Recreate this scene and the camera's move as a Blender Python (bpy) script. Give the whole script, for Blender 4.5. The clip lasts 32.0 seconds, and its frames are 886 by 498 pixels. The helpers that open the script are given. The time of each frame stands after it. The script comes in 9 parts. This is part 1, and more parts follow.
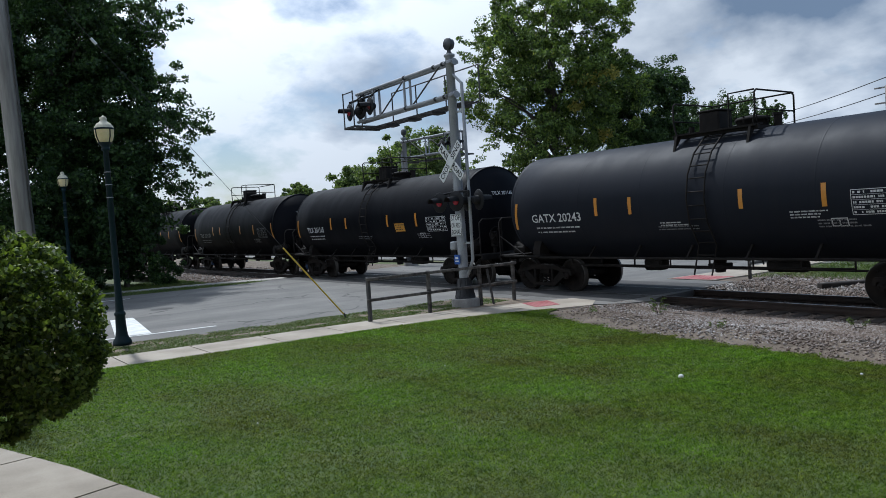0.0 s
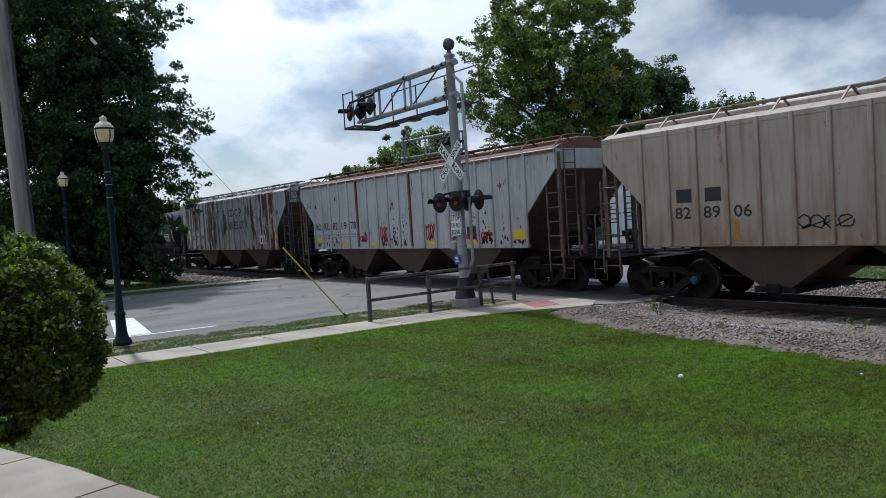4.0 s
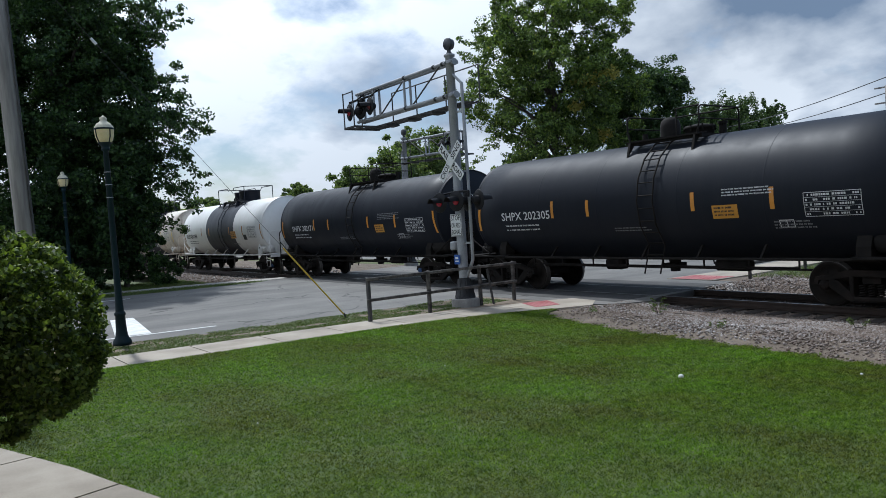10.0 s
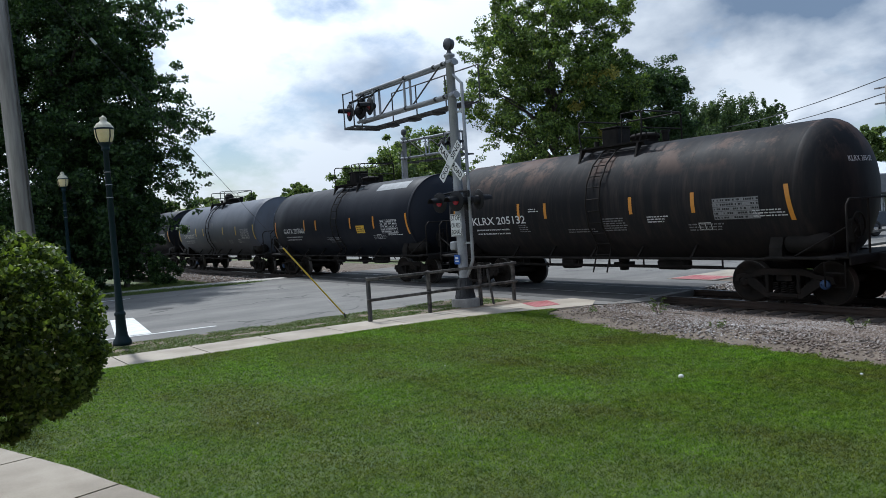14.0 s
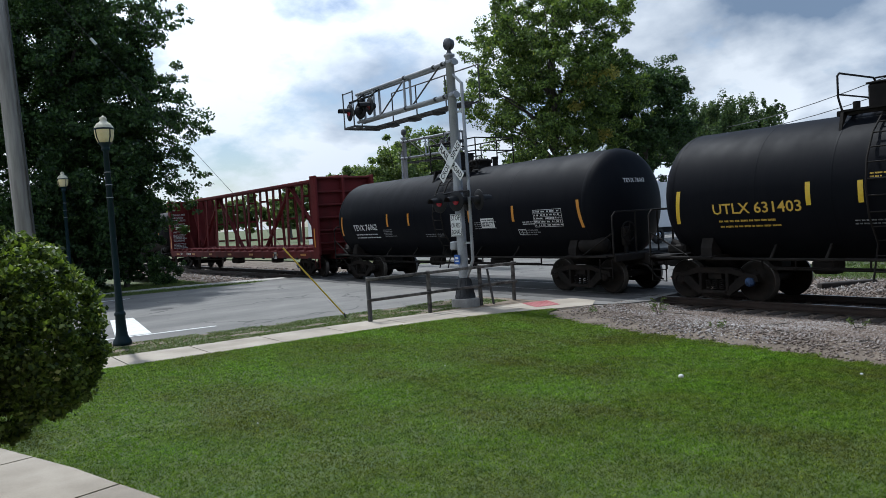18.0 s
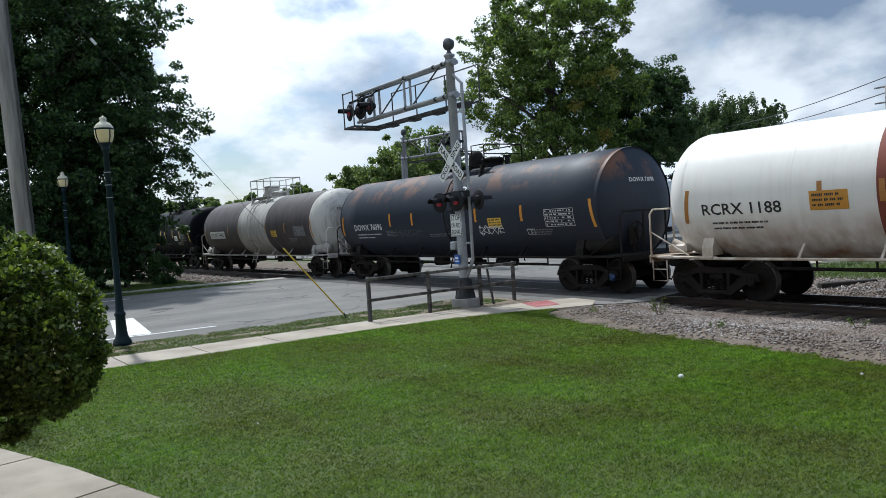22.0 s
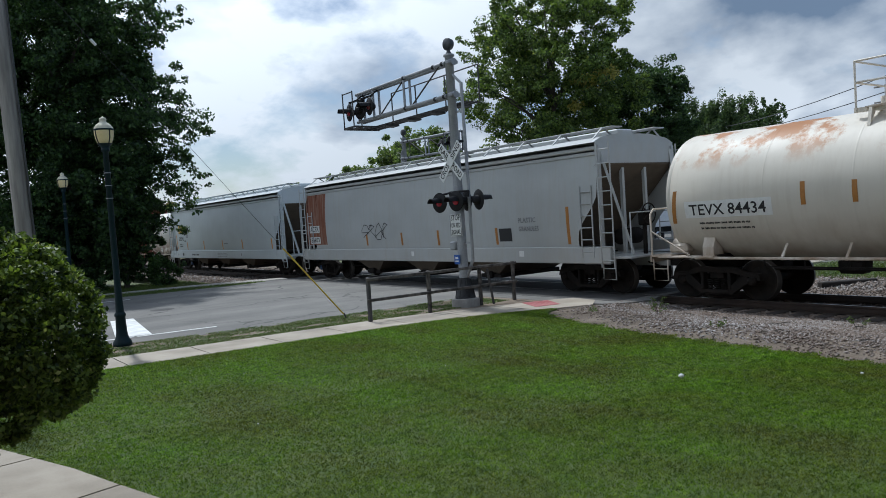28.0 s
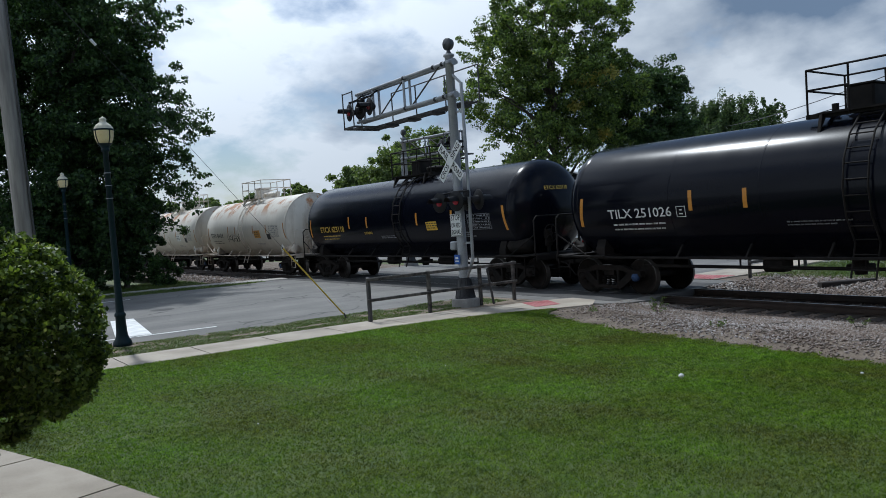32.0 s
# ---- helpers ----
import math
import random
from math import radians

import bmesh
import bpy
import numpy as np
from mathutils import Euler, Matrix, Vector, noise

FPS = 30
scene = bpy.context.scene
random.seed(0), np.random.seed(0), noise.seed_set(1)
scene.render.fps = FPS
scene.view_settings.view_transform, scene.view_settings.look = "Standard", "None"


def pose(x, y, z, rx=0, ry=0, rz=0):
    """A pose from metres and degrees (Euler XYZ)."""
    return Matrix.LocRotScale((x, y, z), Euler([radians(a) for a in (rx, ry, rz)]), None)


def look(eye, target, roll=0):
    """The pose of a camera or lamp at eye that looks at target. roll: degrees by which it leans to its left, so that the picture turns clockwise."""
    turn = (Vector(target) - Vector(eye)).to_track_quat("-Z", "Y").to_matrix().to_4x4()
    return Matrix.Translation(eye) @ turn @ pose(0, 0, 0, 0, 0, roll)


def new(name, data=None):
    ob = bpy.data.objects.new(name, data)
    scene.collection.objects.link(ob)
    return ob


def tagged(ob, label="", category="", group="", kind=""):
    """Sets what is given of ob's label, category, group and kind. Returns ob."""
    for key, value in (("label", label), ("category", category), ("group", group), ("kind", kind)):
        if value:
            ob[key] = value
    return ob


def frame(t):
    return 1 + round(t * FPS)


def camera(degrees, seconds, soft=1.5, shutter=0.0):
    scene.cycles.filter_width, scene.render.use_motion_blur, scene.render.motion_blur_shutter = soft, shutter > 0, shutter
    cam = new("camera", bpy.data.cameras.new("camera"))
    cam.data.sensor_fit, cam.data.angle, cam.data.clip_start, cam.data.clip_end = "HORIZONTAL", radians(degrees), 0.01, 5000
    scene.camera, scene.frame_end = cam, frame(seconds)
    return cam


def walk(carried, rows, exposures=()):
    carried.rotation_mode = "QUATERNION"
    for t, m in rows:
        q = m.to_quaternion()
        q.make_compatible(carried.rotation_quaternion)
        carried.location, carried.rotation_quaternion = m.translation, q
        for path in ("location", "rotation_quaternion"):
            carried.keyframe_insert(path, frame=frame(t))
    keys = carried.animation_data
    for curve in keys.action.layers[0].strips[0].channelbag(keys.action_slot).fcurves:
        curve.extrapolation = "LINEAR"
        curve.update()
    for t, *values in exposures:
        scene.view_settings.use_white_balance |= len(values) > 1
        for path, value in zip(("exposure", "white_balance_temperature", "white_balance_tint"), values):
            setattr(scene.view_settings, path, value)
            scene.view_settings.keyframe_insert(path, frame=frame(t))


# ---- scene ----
# Camera: fixed on its stand beside the lawn.
EYE = (0.0, 0.0, 2.264)
YAW, PITCH = 0.6293, 0.0410
cam = camera(60.79, 32.0, soft=0.75)
AIM = (math.sin(YAW) * math.cos(PITCH), math.cos(YAW) * math.cos(PITCH), EYE[2] - math.sin(PITCH))
walk(cam, [(0.0, look(EYE, AIM, -3.54)), (20.0, look(EYE, AIM, -3.56)), (28.0, look(EYE, AIM, -3.69)), (32.0, look(EYE, AIM, -3.70))],
     [(0.0, -0.16, 5720, 8), (7.0, -0.16, 5720, 8), (13.0, -0.04, 5760, 8), (17.0, 0.02, 5800, 8), (22.0, 0.09, 5860, 7), (24.0, 0.09, 5990, 7), (25.5, 0.0, 6020, 7), (27.5, -0.18, 5800, 7), (30.0, -0.33, 5700, 7), (32.0, -0.30, 5700, 7)])

# The plan: the railway runs along +y at x = TRACK, the road along x between ROAD_N and ROAD_F.
TRACK = 16.06
ROAD_N, ROAD_F = 16.9, 31.6
SPEED = 11.05

# ---- light ----
SUN_EL, SUN_AZ = radians(58), radians(6.5)   # azimuth from +y towards +x
world = bpy.data.worlds.new("sky")
scene.world = world
world.use_nodes = True
wn, wl = world.node_tree.nodes, world.node_tree.links
wn.clear()
w_out = wn.new("ShaderNodeOutputWorld")
w_bg = wn.new("ShaderNodeBackground")
sky = wn.new("ShaderNodeTexSky")
sky.sky_type = "NISHITA"
sky.sun_disc = False
sky.sun_elevation, sky.sun_rotation = SUN_EL, SUN_AZ
w_co = wn.new("ShaderNodeTexCoord")
# clouds as a layer seen in perspective
w_sep = wn.new("ShaderNodeSeparateXYZ")
w_lift = wn.new("ShaderNodeMath")
w_lift.operation, w_lift.inputs[1].default_value = "ADD", 0.42
w_max = wn.new("ShaderNodeMath")
w_max.operation, w_max.inputs[1].default_value = "MAXIMUM", 0.30
w_dx, w_dy = wn.new("ShaderNodeMath"), wn.new("ShaderNodeMath")
w_dx.operation = w_dy.operation = "DIVIDE"
w_map = wn.new("ShaderNodeCombineXYZ")
w_map.inputs[2].default_value = 3.7
wl.new(w_co.outputs["Generated"], w_sep.inputs[0])
wl.new(w_sep.outputs[2], w_lift.inputs[0])
wl.new(w_lift.outputs[0], w_max.inputs[0])
for d, k in ((w_dx, 0), (w_dy, 1)):
    wl.new(w_sep.outputs[k], d.inputs[0])
    wl.new(w_max.outputs[0], d.inputs[1])
    wl.new(d.outputs[0], w_map.inputs[k])
# clouds glow towards the sun
w_dot = wn.new("ShaderNodeVectorMath")
w_dot.operation = "DOT_PRODUCT"
w_dot.inputs[1].default_value = (math.sin(SUN_AZ) * math.cos(SUN_EL), math.cos(SUN_AZ) * math.cos(SUN_EL), math.sin(SUN_EL))
wl.new(w_co.outputs["Generated"], w_dot.inputs[0])
w_turn = wn.new("ShaderNodeMapRange")
w_turn.inputs["From Min"].default_value = -1.0
wl.new(w_dot.outputs["Value"], w_turn.inputs["Value"])
w_glow = wn.new("ShaderNodeValToRGB")
w_glow.color_ramp.interpolation = "EASE"
for at, v in ((0.0, 1.25), (0.45, 1.22), (0.755, 0.68), (0.92, 1.25)):
    e = w_glow.color_ramp.elements.new(at) if at not in (0.0,) else w_glow.color_ramp.elements[0]
    e.position, e.color = at, (v, v, v, 1)
w_glow.color_ramp.elements[-1].color = (1.3, 1.3, 1.3, 1)
wl.new(w_turn.outputs[0], w_glow.inputs[0])
w_lit = wn.new("ShaderNodeVectorMath")
w_lit.operation = "SCALE"
w_n1 = wn.new("ShaderNodeTexNoise")
w_n1.inputs["Scale"].default_value = 3.1
w_n1.inputs["Detail"].default_value = 9
w_n1.inputs["Roughness"].default_value = 0.55
w_n1.inputs["Distortion"].default_value = 0.08
w_n2 = wn.new("ShaderNodeTexNoise")
w_n2.inputs["Scale"].default_value = 2.6
w_n2.inputs["Distortion"].default_value = 0.10
w_n2.inputs["Detail"].default_value = 10
w_n2.inputs["Roughness"].default_value = 0.52
w_cover = wn.new("ShaderNodeValToRGB")
w_cover.color_ramp.elements[0].position, w_cover.color_ramp.elements[1].position = 0.36, 0.50
w_tone = wn.new("ShaderNodeValToRGB")
w_tone.color_ramp.elements[0].position, w_tone.color_ramp.elements[1].position = 0.26, 0.66
w_tone.color_ramp.elements[0].color = (3.1, 4.1, 5.6, 1)
w_tone.color_ramp.elements[1].color = (12.4, 12.7, 13.0, 1)
w_mix = wn.new("ShaderNodeMix")
w_mix.data_type = "RGBA"
wl.new(w_map.outputs[0], w_n1.inputs["Vector"])
wl.new(w_map.outputs[0], w_n2.inputs["Vector"])
wl.new(w_n1.outputs[0], w_cover.inputs[0])
# the layer is thicker overhead and lit through low down
w_low = wn.new("ShaderNodeMapRange")
for k, v in (("From Min", 0.07), ("From Max", 0.30), ("To Min", 0.22), ("To Max", -0.09)):
    w_low.inputs[k].default_value = v
w_sum = wn.new("ShaderNodeMath")
wl.new(w_sep.outputs[2], w_low.inputs["Value"])
w_rise = wn.new("ShaderNodeMath")
w_rise.operation = "MULTIPLY_ADD"
w_rise.inputs[1].default_value, w_rise.inputs[2].default_value = 1.75, -0.40
wl.new(w_n2.outputs[0], w_rise.inputs[0])
wl.new(w_rise.outputs[0], w_sum.inputs[0])
w_fore = wn.new("ShaderNodeMapRange")
w_fore.inputs["From Min"].default_value, w_fore.inputs["From Max"].default_value = 0.48, 0.70
w_part = wn.new("ShaderNodeMath")
w_part.operation = "MULTIPLY"
wl.new(w_turn.outputs[0], w_fore.inputs["Value"])
wl.new(w_low.outputs[0], w_part.inputs[0])
wl.new(w_fore.outputs[0], w_part.inputs[1])
wl.new(w_part.outputs[0], w_sum.inputs[1])
# and darker rain cloud hangs to the east
w_east = wn.new("ShaderNodeVectorMath")
w_east.operation = "DOT_PRODUCT"
w_east.inputs[1].default_value = (-0.29, 0.21, 0.0)
wl.new(w_co.outputs["Generated"], w_east.inputs[0])
w_bank = wn.new("ShaderNodeMath")
wl.new(w_sum.outputs[0], w_bank.inputs[0])
wl.new(w_east.outputs["Value"], w_bank.inputs[1])
wl.new(w_bank.outputs[0], w_tone.inputs[0])
wl.new(w_cover.outputs[0], w_mix.inputs[0])
wl.new(sky.outputs[0], w_mix.inputs[6])
wl.new(w_tone.outputs[0], w_lit.inputs[0])
wl.new(w_glow.outputs[0], w_lit.inputs["Scale"])
wl.new(w_lit.outputs[0], w_mix.inputs[7])
wl.new(w_mix.outputs[2], w_bg.inputs[0])
wl.new(w_bg.outputs[0], w_out.inputs[0])
w_bg.inputs[1].default_value = 0.095

sun_data = bpy.data.lights.new("sun", "SUN")
sun_data.energy, sun_data.angle, sun_data.color = 3.7, radians(2.0), (1.0, 0.96, 0.90)
sun = new("sun", sun_data)
SUN_DIR = Vector((math.sin(SUN_AZ) * math.cos(SUN_EL), math.cos(SUN_AZ) * math.cos(SUN_EL), math.sin(SUN_EL)))
sun.matrix_world = look(tuple(SUN_DIR * 80), (0, 0, 0))


# ---- materials ----
def nodes_of(name, rough=0.6, metal=0.0):
    m = bpy.data.materials.new(name)
    m.use_nodes = True
    nt = m.node_tree
    b = nt.nodes["Principled BSDF"]
    b.inputs["Roughness"].default_value, b.inputs["Metallic"].default_value = rough, metal
    return m, nt, b


def ramp_of(nt, source, lo, hi, a=(0, 0, 0, 1), b=(1, 1, 1, 1)):
    r = nt.nodes.new("ShaderNodeValToRGB")
    r.color_ramp.elements[0].position, r.color_ramp.elements[1].position = lo, hi
    r.color_ramp.elements[0].color, r.color_ramp.elements[1].color = a, b
    nt.links.new(source, r.inputs[0])
    return r.outputs[0]


def noise_of(nt, scale, stretch=(1, 1, 1), detail=5, rough=0.55, coord="Object", distort=0.0):
    co = nt.nodes.new("ShaderNodeTexCoord")
    mp = nt.nodes.new("ShaderNodeMapping")
    mp.inputs["Scale"].default_value = stretch
    n = nt.nodes.new("ShaderNodeTexNoise")
    n.inputs["Scale"].default_value, n.inputs["Detail"].default_value = scale, detail
    n.inputs["Roughness"].default_value, n.inputs["Distortion"].default_value = rough, distort
    nt.links.new(co.outputs[coord], mp.inputs["Vector"])
    nt.links.new(mp.outputs[0], n.inputs["Vector"])
    return n.outputs[0]


def blend(nt, fac, a, b, kind="MIX"):
    x = nt.nodes.new("ShaderNodeMix")
    x.data_type, x.blend_type = "RGBA", kind
    for slot, v in ((0, fac), (6, a), (7, b)):
        if isinstance(v, (int, float)):
            x.inputs[slot].default_value = v
        elif isinstance(v, tuple):
            x.inputs[slot].default_value = (*v[:3], 1)
        else:
            nt.links.new(v, x.inputs[slot])
    return x.outputs[2]


def bump_of(nt, b, source, strength=0.2, dist=0.01):
    u = nt.nodes.new("ShaderNodeBump")
    u.inputs["Strength"].default_value, u.inputs["Distance"].default_value = strength, dist
    nt.links.new(source, u.inputs["Height"])
    nt.links.new(u.outputs[0], b.inputs["Normal"])


def times(c, k):
    return tuple(min(1.0, v * k) for v in c)


def surface(name, base, second, scale=4.0, rough=0.7, metal=0.0, grain=60.0, bump=0.15, dist=0.004, stretch=(1, 1, 1), lo=0.35, hi=0.68, coord="Object", each=0.0):
    """Two tones by a broad noise, a fine grain over it, and relief."""
    m, nt, b = nodes_of(name, rough, metal)
    broad = ramp_of(nt, noise_of(nt, scale, stretch, coord=coord), lo, hi)
    col = blend(nt, broad, base, second)
    fine = noise_of(nt, grain, stretch, detail=3, coord=coord)
    col = blend(nt, 0.35, col, ramp_of(nt, fine, 0.3, 0.7, (0.55, 0.55, 0.55, 1), (1, 1, 1, 1)), "MULTIPLY")
    if each:
        info = nt.nodes.new("ShaderNodeObjectInfo")
        col = blend(nt, each, col, ramp_of(nt, info.outputs["Random"], 0, 1, (0.45, 0.45, 0.45, 1), (1, 1, 1, 1)), "MULTIPLY")
    nt.links.new(col, b.inputs["Base Color"])
    if bump:
        bump_of(nt, b, fine, bump, dist)
    return m


def paint(name, base, dirt=(0.10, 0.075, 0.055), rough=0.42, gloss=0.3, soil=0.5, streak=0.4, rust=0.0, rust_col=(0.17, 0.06, 0.03), rust_scale=1.6, top=0.0, coat=0.0, low_from=1.75, low_to=0.85, ends=None, panel=0.0):
    """Railway paint: faded patches, streaks running down, and rust where it has broken through (top: also along the crown)."""
    m, nt, b = nodes_of(name, rough)
    fade = ramp_of(nt, noise_of(nt, 0.9, (1, 0.6, 1.2), detail=6), 0.3, 0.75, (0.86, 0.86, 0.86, 1), (1, 1, 1, 1))
    col = blend(nt, 1.0, base, fade, "MULTIPLY")
    runs = ramp_of(nt, noise_of(nt, 2.6, (1.0, 2.4, 0.22), detail=7, rough=0.65), 0.47, 0.72)
    runs2 = blend(nt, 1.0, runs, (streak, streak, streak), "MULTIPLY")
    col = blend(nt, runs2, col, dirt)
    co = nt.nodes.new("ShaderNodeTexCoord")
    sep = nt.nodes.new("ShaderNodeSeparateXYZ")
    nt.links.new(co.outputs["Object"], sep.inputs[0])
    low = nt.nodes.new("ShaderNodeMapRange")
    low.inputs["From Min"].default_value, low.inputs["From Max"].default_value = low_from, low_to
    nt.links.new(sep.outputs[2], low.inputs["Value"])
    grime = blend(nt, 1.0, low.outputs[0], ramp_of(nt, noise_of(nt, 2.2, (1, 1, 0.5), detail=6), 0.3, 0.7), "MULTIPLY")
    col = blend(nt, blend(nt, 1.0, grime, (soil, soil, soil), "MULTIPLY"), col, dirt)
    if ends:
        # brown spill running down near both ends
        far_y = nt.nodes.new("ShaderNodeMath")
        far_y.operation = "ABSOLUTE"
        nt.links.new(sep.outputs[1], far_y.inputs[0])
        em = nt.nodes.new("ShaderNodeMapRange")
        em.inputs["From Min"].default_value, em.inputs["From Max"].default_value = ends
        nt.links.new(far_y.outputs[0], em.inputs["Value"])
        spill = ramp_of(nt, noise_of(nt, 2.0, (1, 1.3, 0.18), detail=8, rough=0.7), 0.46, 0.66)
        col = blend(nt, blend(nt, 1.0, em.outputs[0], spill, "MULTIPLY"), col, times(dirt, 0.8))
    if rust or top:
        mask = noise_of(nt, rust_scale, (1, 1, 0.45), detail=9, rough=0.68, distort=0.25)
        if panel:
            # some panels between the ribs have gone, others hold
            cut = nt.nodes.new("ShaderNodeMath")
            cut.operation = "DIVIDE"
            cut.inputs[1].default_value = panel
            nt.links.new(sep.outputs[1], cut.inputs[0])
            step = nt.nodes.new("ShaderNodeMath")
            step.operation = "FLOOR"
            nt.links.new(cut.outputs[0], step.inputs[0])
            dice = nt.nodes.new("ShaderNodeTexWhiteNoise")
            dice.noise_dimensions = "1D"
            nt.links.new(step.outputs[0], dice.inputs["W"])
            off = nt.nodes.new("ShaderNodeMapRange")
            off.inputs["To Min"].default_value, off.inputs["To Max"].default_value = -0.13, 0.13
            nt.links.new(dice.outputs["Value"], off.inputs["Value"])
            both = nt.nodes.new("ShaderNodeMath")
            nt.links.new(mask, both.inputs[0])
            nt.links.new(off.outputs[0], both.inputs[1])
            mask = both.outputs[0]
        if rust:
            spots = ramp_of(nt, mask, 0.64 - 0.22 * rust, 0.70 - 0.2 * rust)
            tone = blend(nt, ramp_of(nt, noise_of(nt, 9, detail=4), 0.3, 0.7), rust_col, times(rust_col, 0.4))
            col = blend(nt, spots, col, tone)
        if top:
            crown = nt.nodes.new("ShaderNodeMapRange")
            crown.inputs["From Min"].default_value, crown.inputs["From Max"].default_value = 2.9, 3.35
            nt.links.new(sep.outputs[2], crown.inputs["Value"])
            patch = ramp_of(nt, noise_of(nt, 0.9, (0.9, 0.7, 0.35), detail=9, rough=0.68), 0.505, 0.57)
            patch = blend(nt, 1.0, patch, crown.outputs[0], "MULTIPLY")
            col = blend(nt, blend(nt, 1.0, patch, (top, top, top), "MULTIPLY"), col, times(rust_col, 1.2))
    nt.links.new(col, b.inputs["Base Color"])
    ro = ramp_of(nt, noise_of(nt, 1.7, (1, 1, 0.4)), 0.3, 0.7, (rough * 0.92,) * 3 + (1,), (min(1, rough * 1.12),) * 3 + (1,))
    nt.links.new(ro, b.inputs["Roughness"])
    if coat:
        b.inputs["Coat Weight"].default_value, b.inputs["Coat Roughness"].default_value = coat, 0.12
    b.inputs["Specular IOR Level"].default_value = gloss
    bump_of(nt, b, noise_of(nt, 1.3, (1, 1.6, 1), detail=3), 0.02, 0.02)
    return m


def plain(name, base, rough=0.5, metal=0.0, emit=0.0, vary=0.25, scale=14.0):
    m, nt, b = nodes_of(name, rough, metal)
    col = blend(nt, ramp_of(nt, noise_of(nt, scale, detail=5), 0.3, 0.7), base, times(base, 1 - vary))
    nt.links.new(col, b.inputs["Base Color"])
    if emit:
        b.inputs["Emission Color"].default_value = (*base, 1)
        b.inputs["Emission Strength"].default_value = emit
    return m


# ---- mesh helpers ----
class Mesh:
    """Collects faces; build() makes one mesh datablock."""

    def __init__(self):
        self.v, self.f, self.mi, self.smooth = [], [], [], []

    def add(self, verts, faces, mat=0, smooth=False):
        k = len(self.v)
        self.v += [tuple(p) for p in verts]
        self.f += [tuple(i + k for i in f) for f in faces]
        self.mi += [mat] * len(faces)
        self.smooth += [smooth] * len(faces)
        return self

    def box(self, c, s, mat=0, rot=None, bev=0.0):
        hx, hy, hz = s[0] / 2, s[1] / 2, s[2] / 2
        if bev:
            b = min(bev, hx * 0.45, hy * 0.45, hz * 0.45)
            pts, faces, idx = [], [], {}
            for sx in (-1, 1):
                for sy in (-1, 1):
                    for sz in (-1, 1):
                        for a in range(3):
                            p = [sx * (hx - b), sy * (hy - b), sz * (hz - b)]
                            p[a] += b * (sx, sy, sz)[a]
                            idx[(sx, sy, sz, a)] = len(pts)
                            pts.append(p)
            S = (-1, 1)
            for s0 in S:
                for a in range(3):
                    q = [(s1, s2) for s1, s2 in ((-1, -1), (1, -1), (1, 1), (-1, 1))]
                    ring = []
                    for s1, s2 in q:
                        k = [0, 0, 0]
                        k[a], k[(a + 1) % 3], k[(a + 2) % 3] = s0, s1, s2
                        ring.append(idx[(*k, a)])
                    faces.append(ring if s0 > 0 else ring[::-1])
                    for s1 in S:
                        k0, k1 = [0, 0, 0], [0, 0, 0]
                        a1, a2 = (a + 1) % 3, (a + 2) % 3
                        k0[a], k0[a1], k0[a2] = s0, s1, -1
                        k1[a], k1[a1], k1[a2] = s0, s1, 1
                        e = [idx[(*k0, a)], idx[(*k1, a)], idx[(*k1, a1)], idx[(*k0, a1)]]
                        faces.append(e if s0 * s1 > 0 else e[::-1])
            for sx in S:
                for sy in S:
                    for sz in S:
                        t = [idx[(sx, sy, sz, a)] for a in range(3)]
                        faces.append(t if sx * sy * sz > 0 else t[::-1])
        else:
            pts = [(sx * hx, sy * hy, sz * hz) for sx in (-1, 1) for sy in (-1, 1) for sz in (-1, 1)]
            faces = [(0, 1, 3, 2), (4, 6, 7, 5), (0, 4, 5, 1), (2, 3, 7, 6), (0, 2, 6, 4), (1, 5, 7, 3)]
        M = rot.to_matrix() if isinstance(rot, Euler) else (rot or Matrix.Identity(3))
        cv = Vector(c)
        return self.add([M @ Vector(p) + cv for p in pts], faces, mat)

    def beam(self, a, b, w, h, mat=0, up=(0, 0, 1)):
        """A bar of section w (sideways) by h between two points."""
        a, b = Vector(a), Vector(b)
        d = (b - a).normalized()
        u = Vector(up)
        if abs(d.dot(u)) > 0.98:
            u = Vector((0, 1, 0))
        r = d.cross(u).normalized()
        u = r.cross(d)
        pts = [e + r * (sx * w / 2) + u * (sz * h / 2) for e in (a, b) for sx, sz in ((-1, -1), (1, -1), (1, 1), (-1, 1))]
        return self.add(pts, [(3, 2, 1, 0), (4, 5, 6, 7), (0, 1, 5, 4), (1, 2, 6, 5), (2, 3, 7, 6), (3, 0, 4, 7)], mat)

    def cyl(self, a, b, r0, r1=None, seg=12, mat=0, caps=True):
        r1 = r0 if r1 is None else r1
        a, b = Vector(a), Vector(b)
        d = (b - a).normalized()
        u = Vector((0, 0, 1)) if abs(d.z) < 0.9 else Vector((1, 0, 0))
        r = d.cross(u).normalized()
        u = r.cross(d)
        ring = [(math.cos(2 * math.pi * i / seg), math.sin(2 * math.pi * i / seg)) for i in range(seg)]
        pts = [a + (r * c + u * s) * r0 for c, s in ring] + [b + (r * c + u * s) * r1 for c, s in ring]
        self.add(pts, [(i, (i + 1) % seg, seg + (i + 1) % seg, seg + i) for i in range(seg)], mat, True)
        if caps:
            self.add(pts[:seg], [tuple(range(seg))[::-1]], mat)
            self.add(pts[seg:], [tuple(range(seg))], mat)
        return self

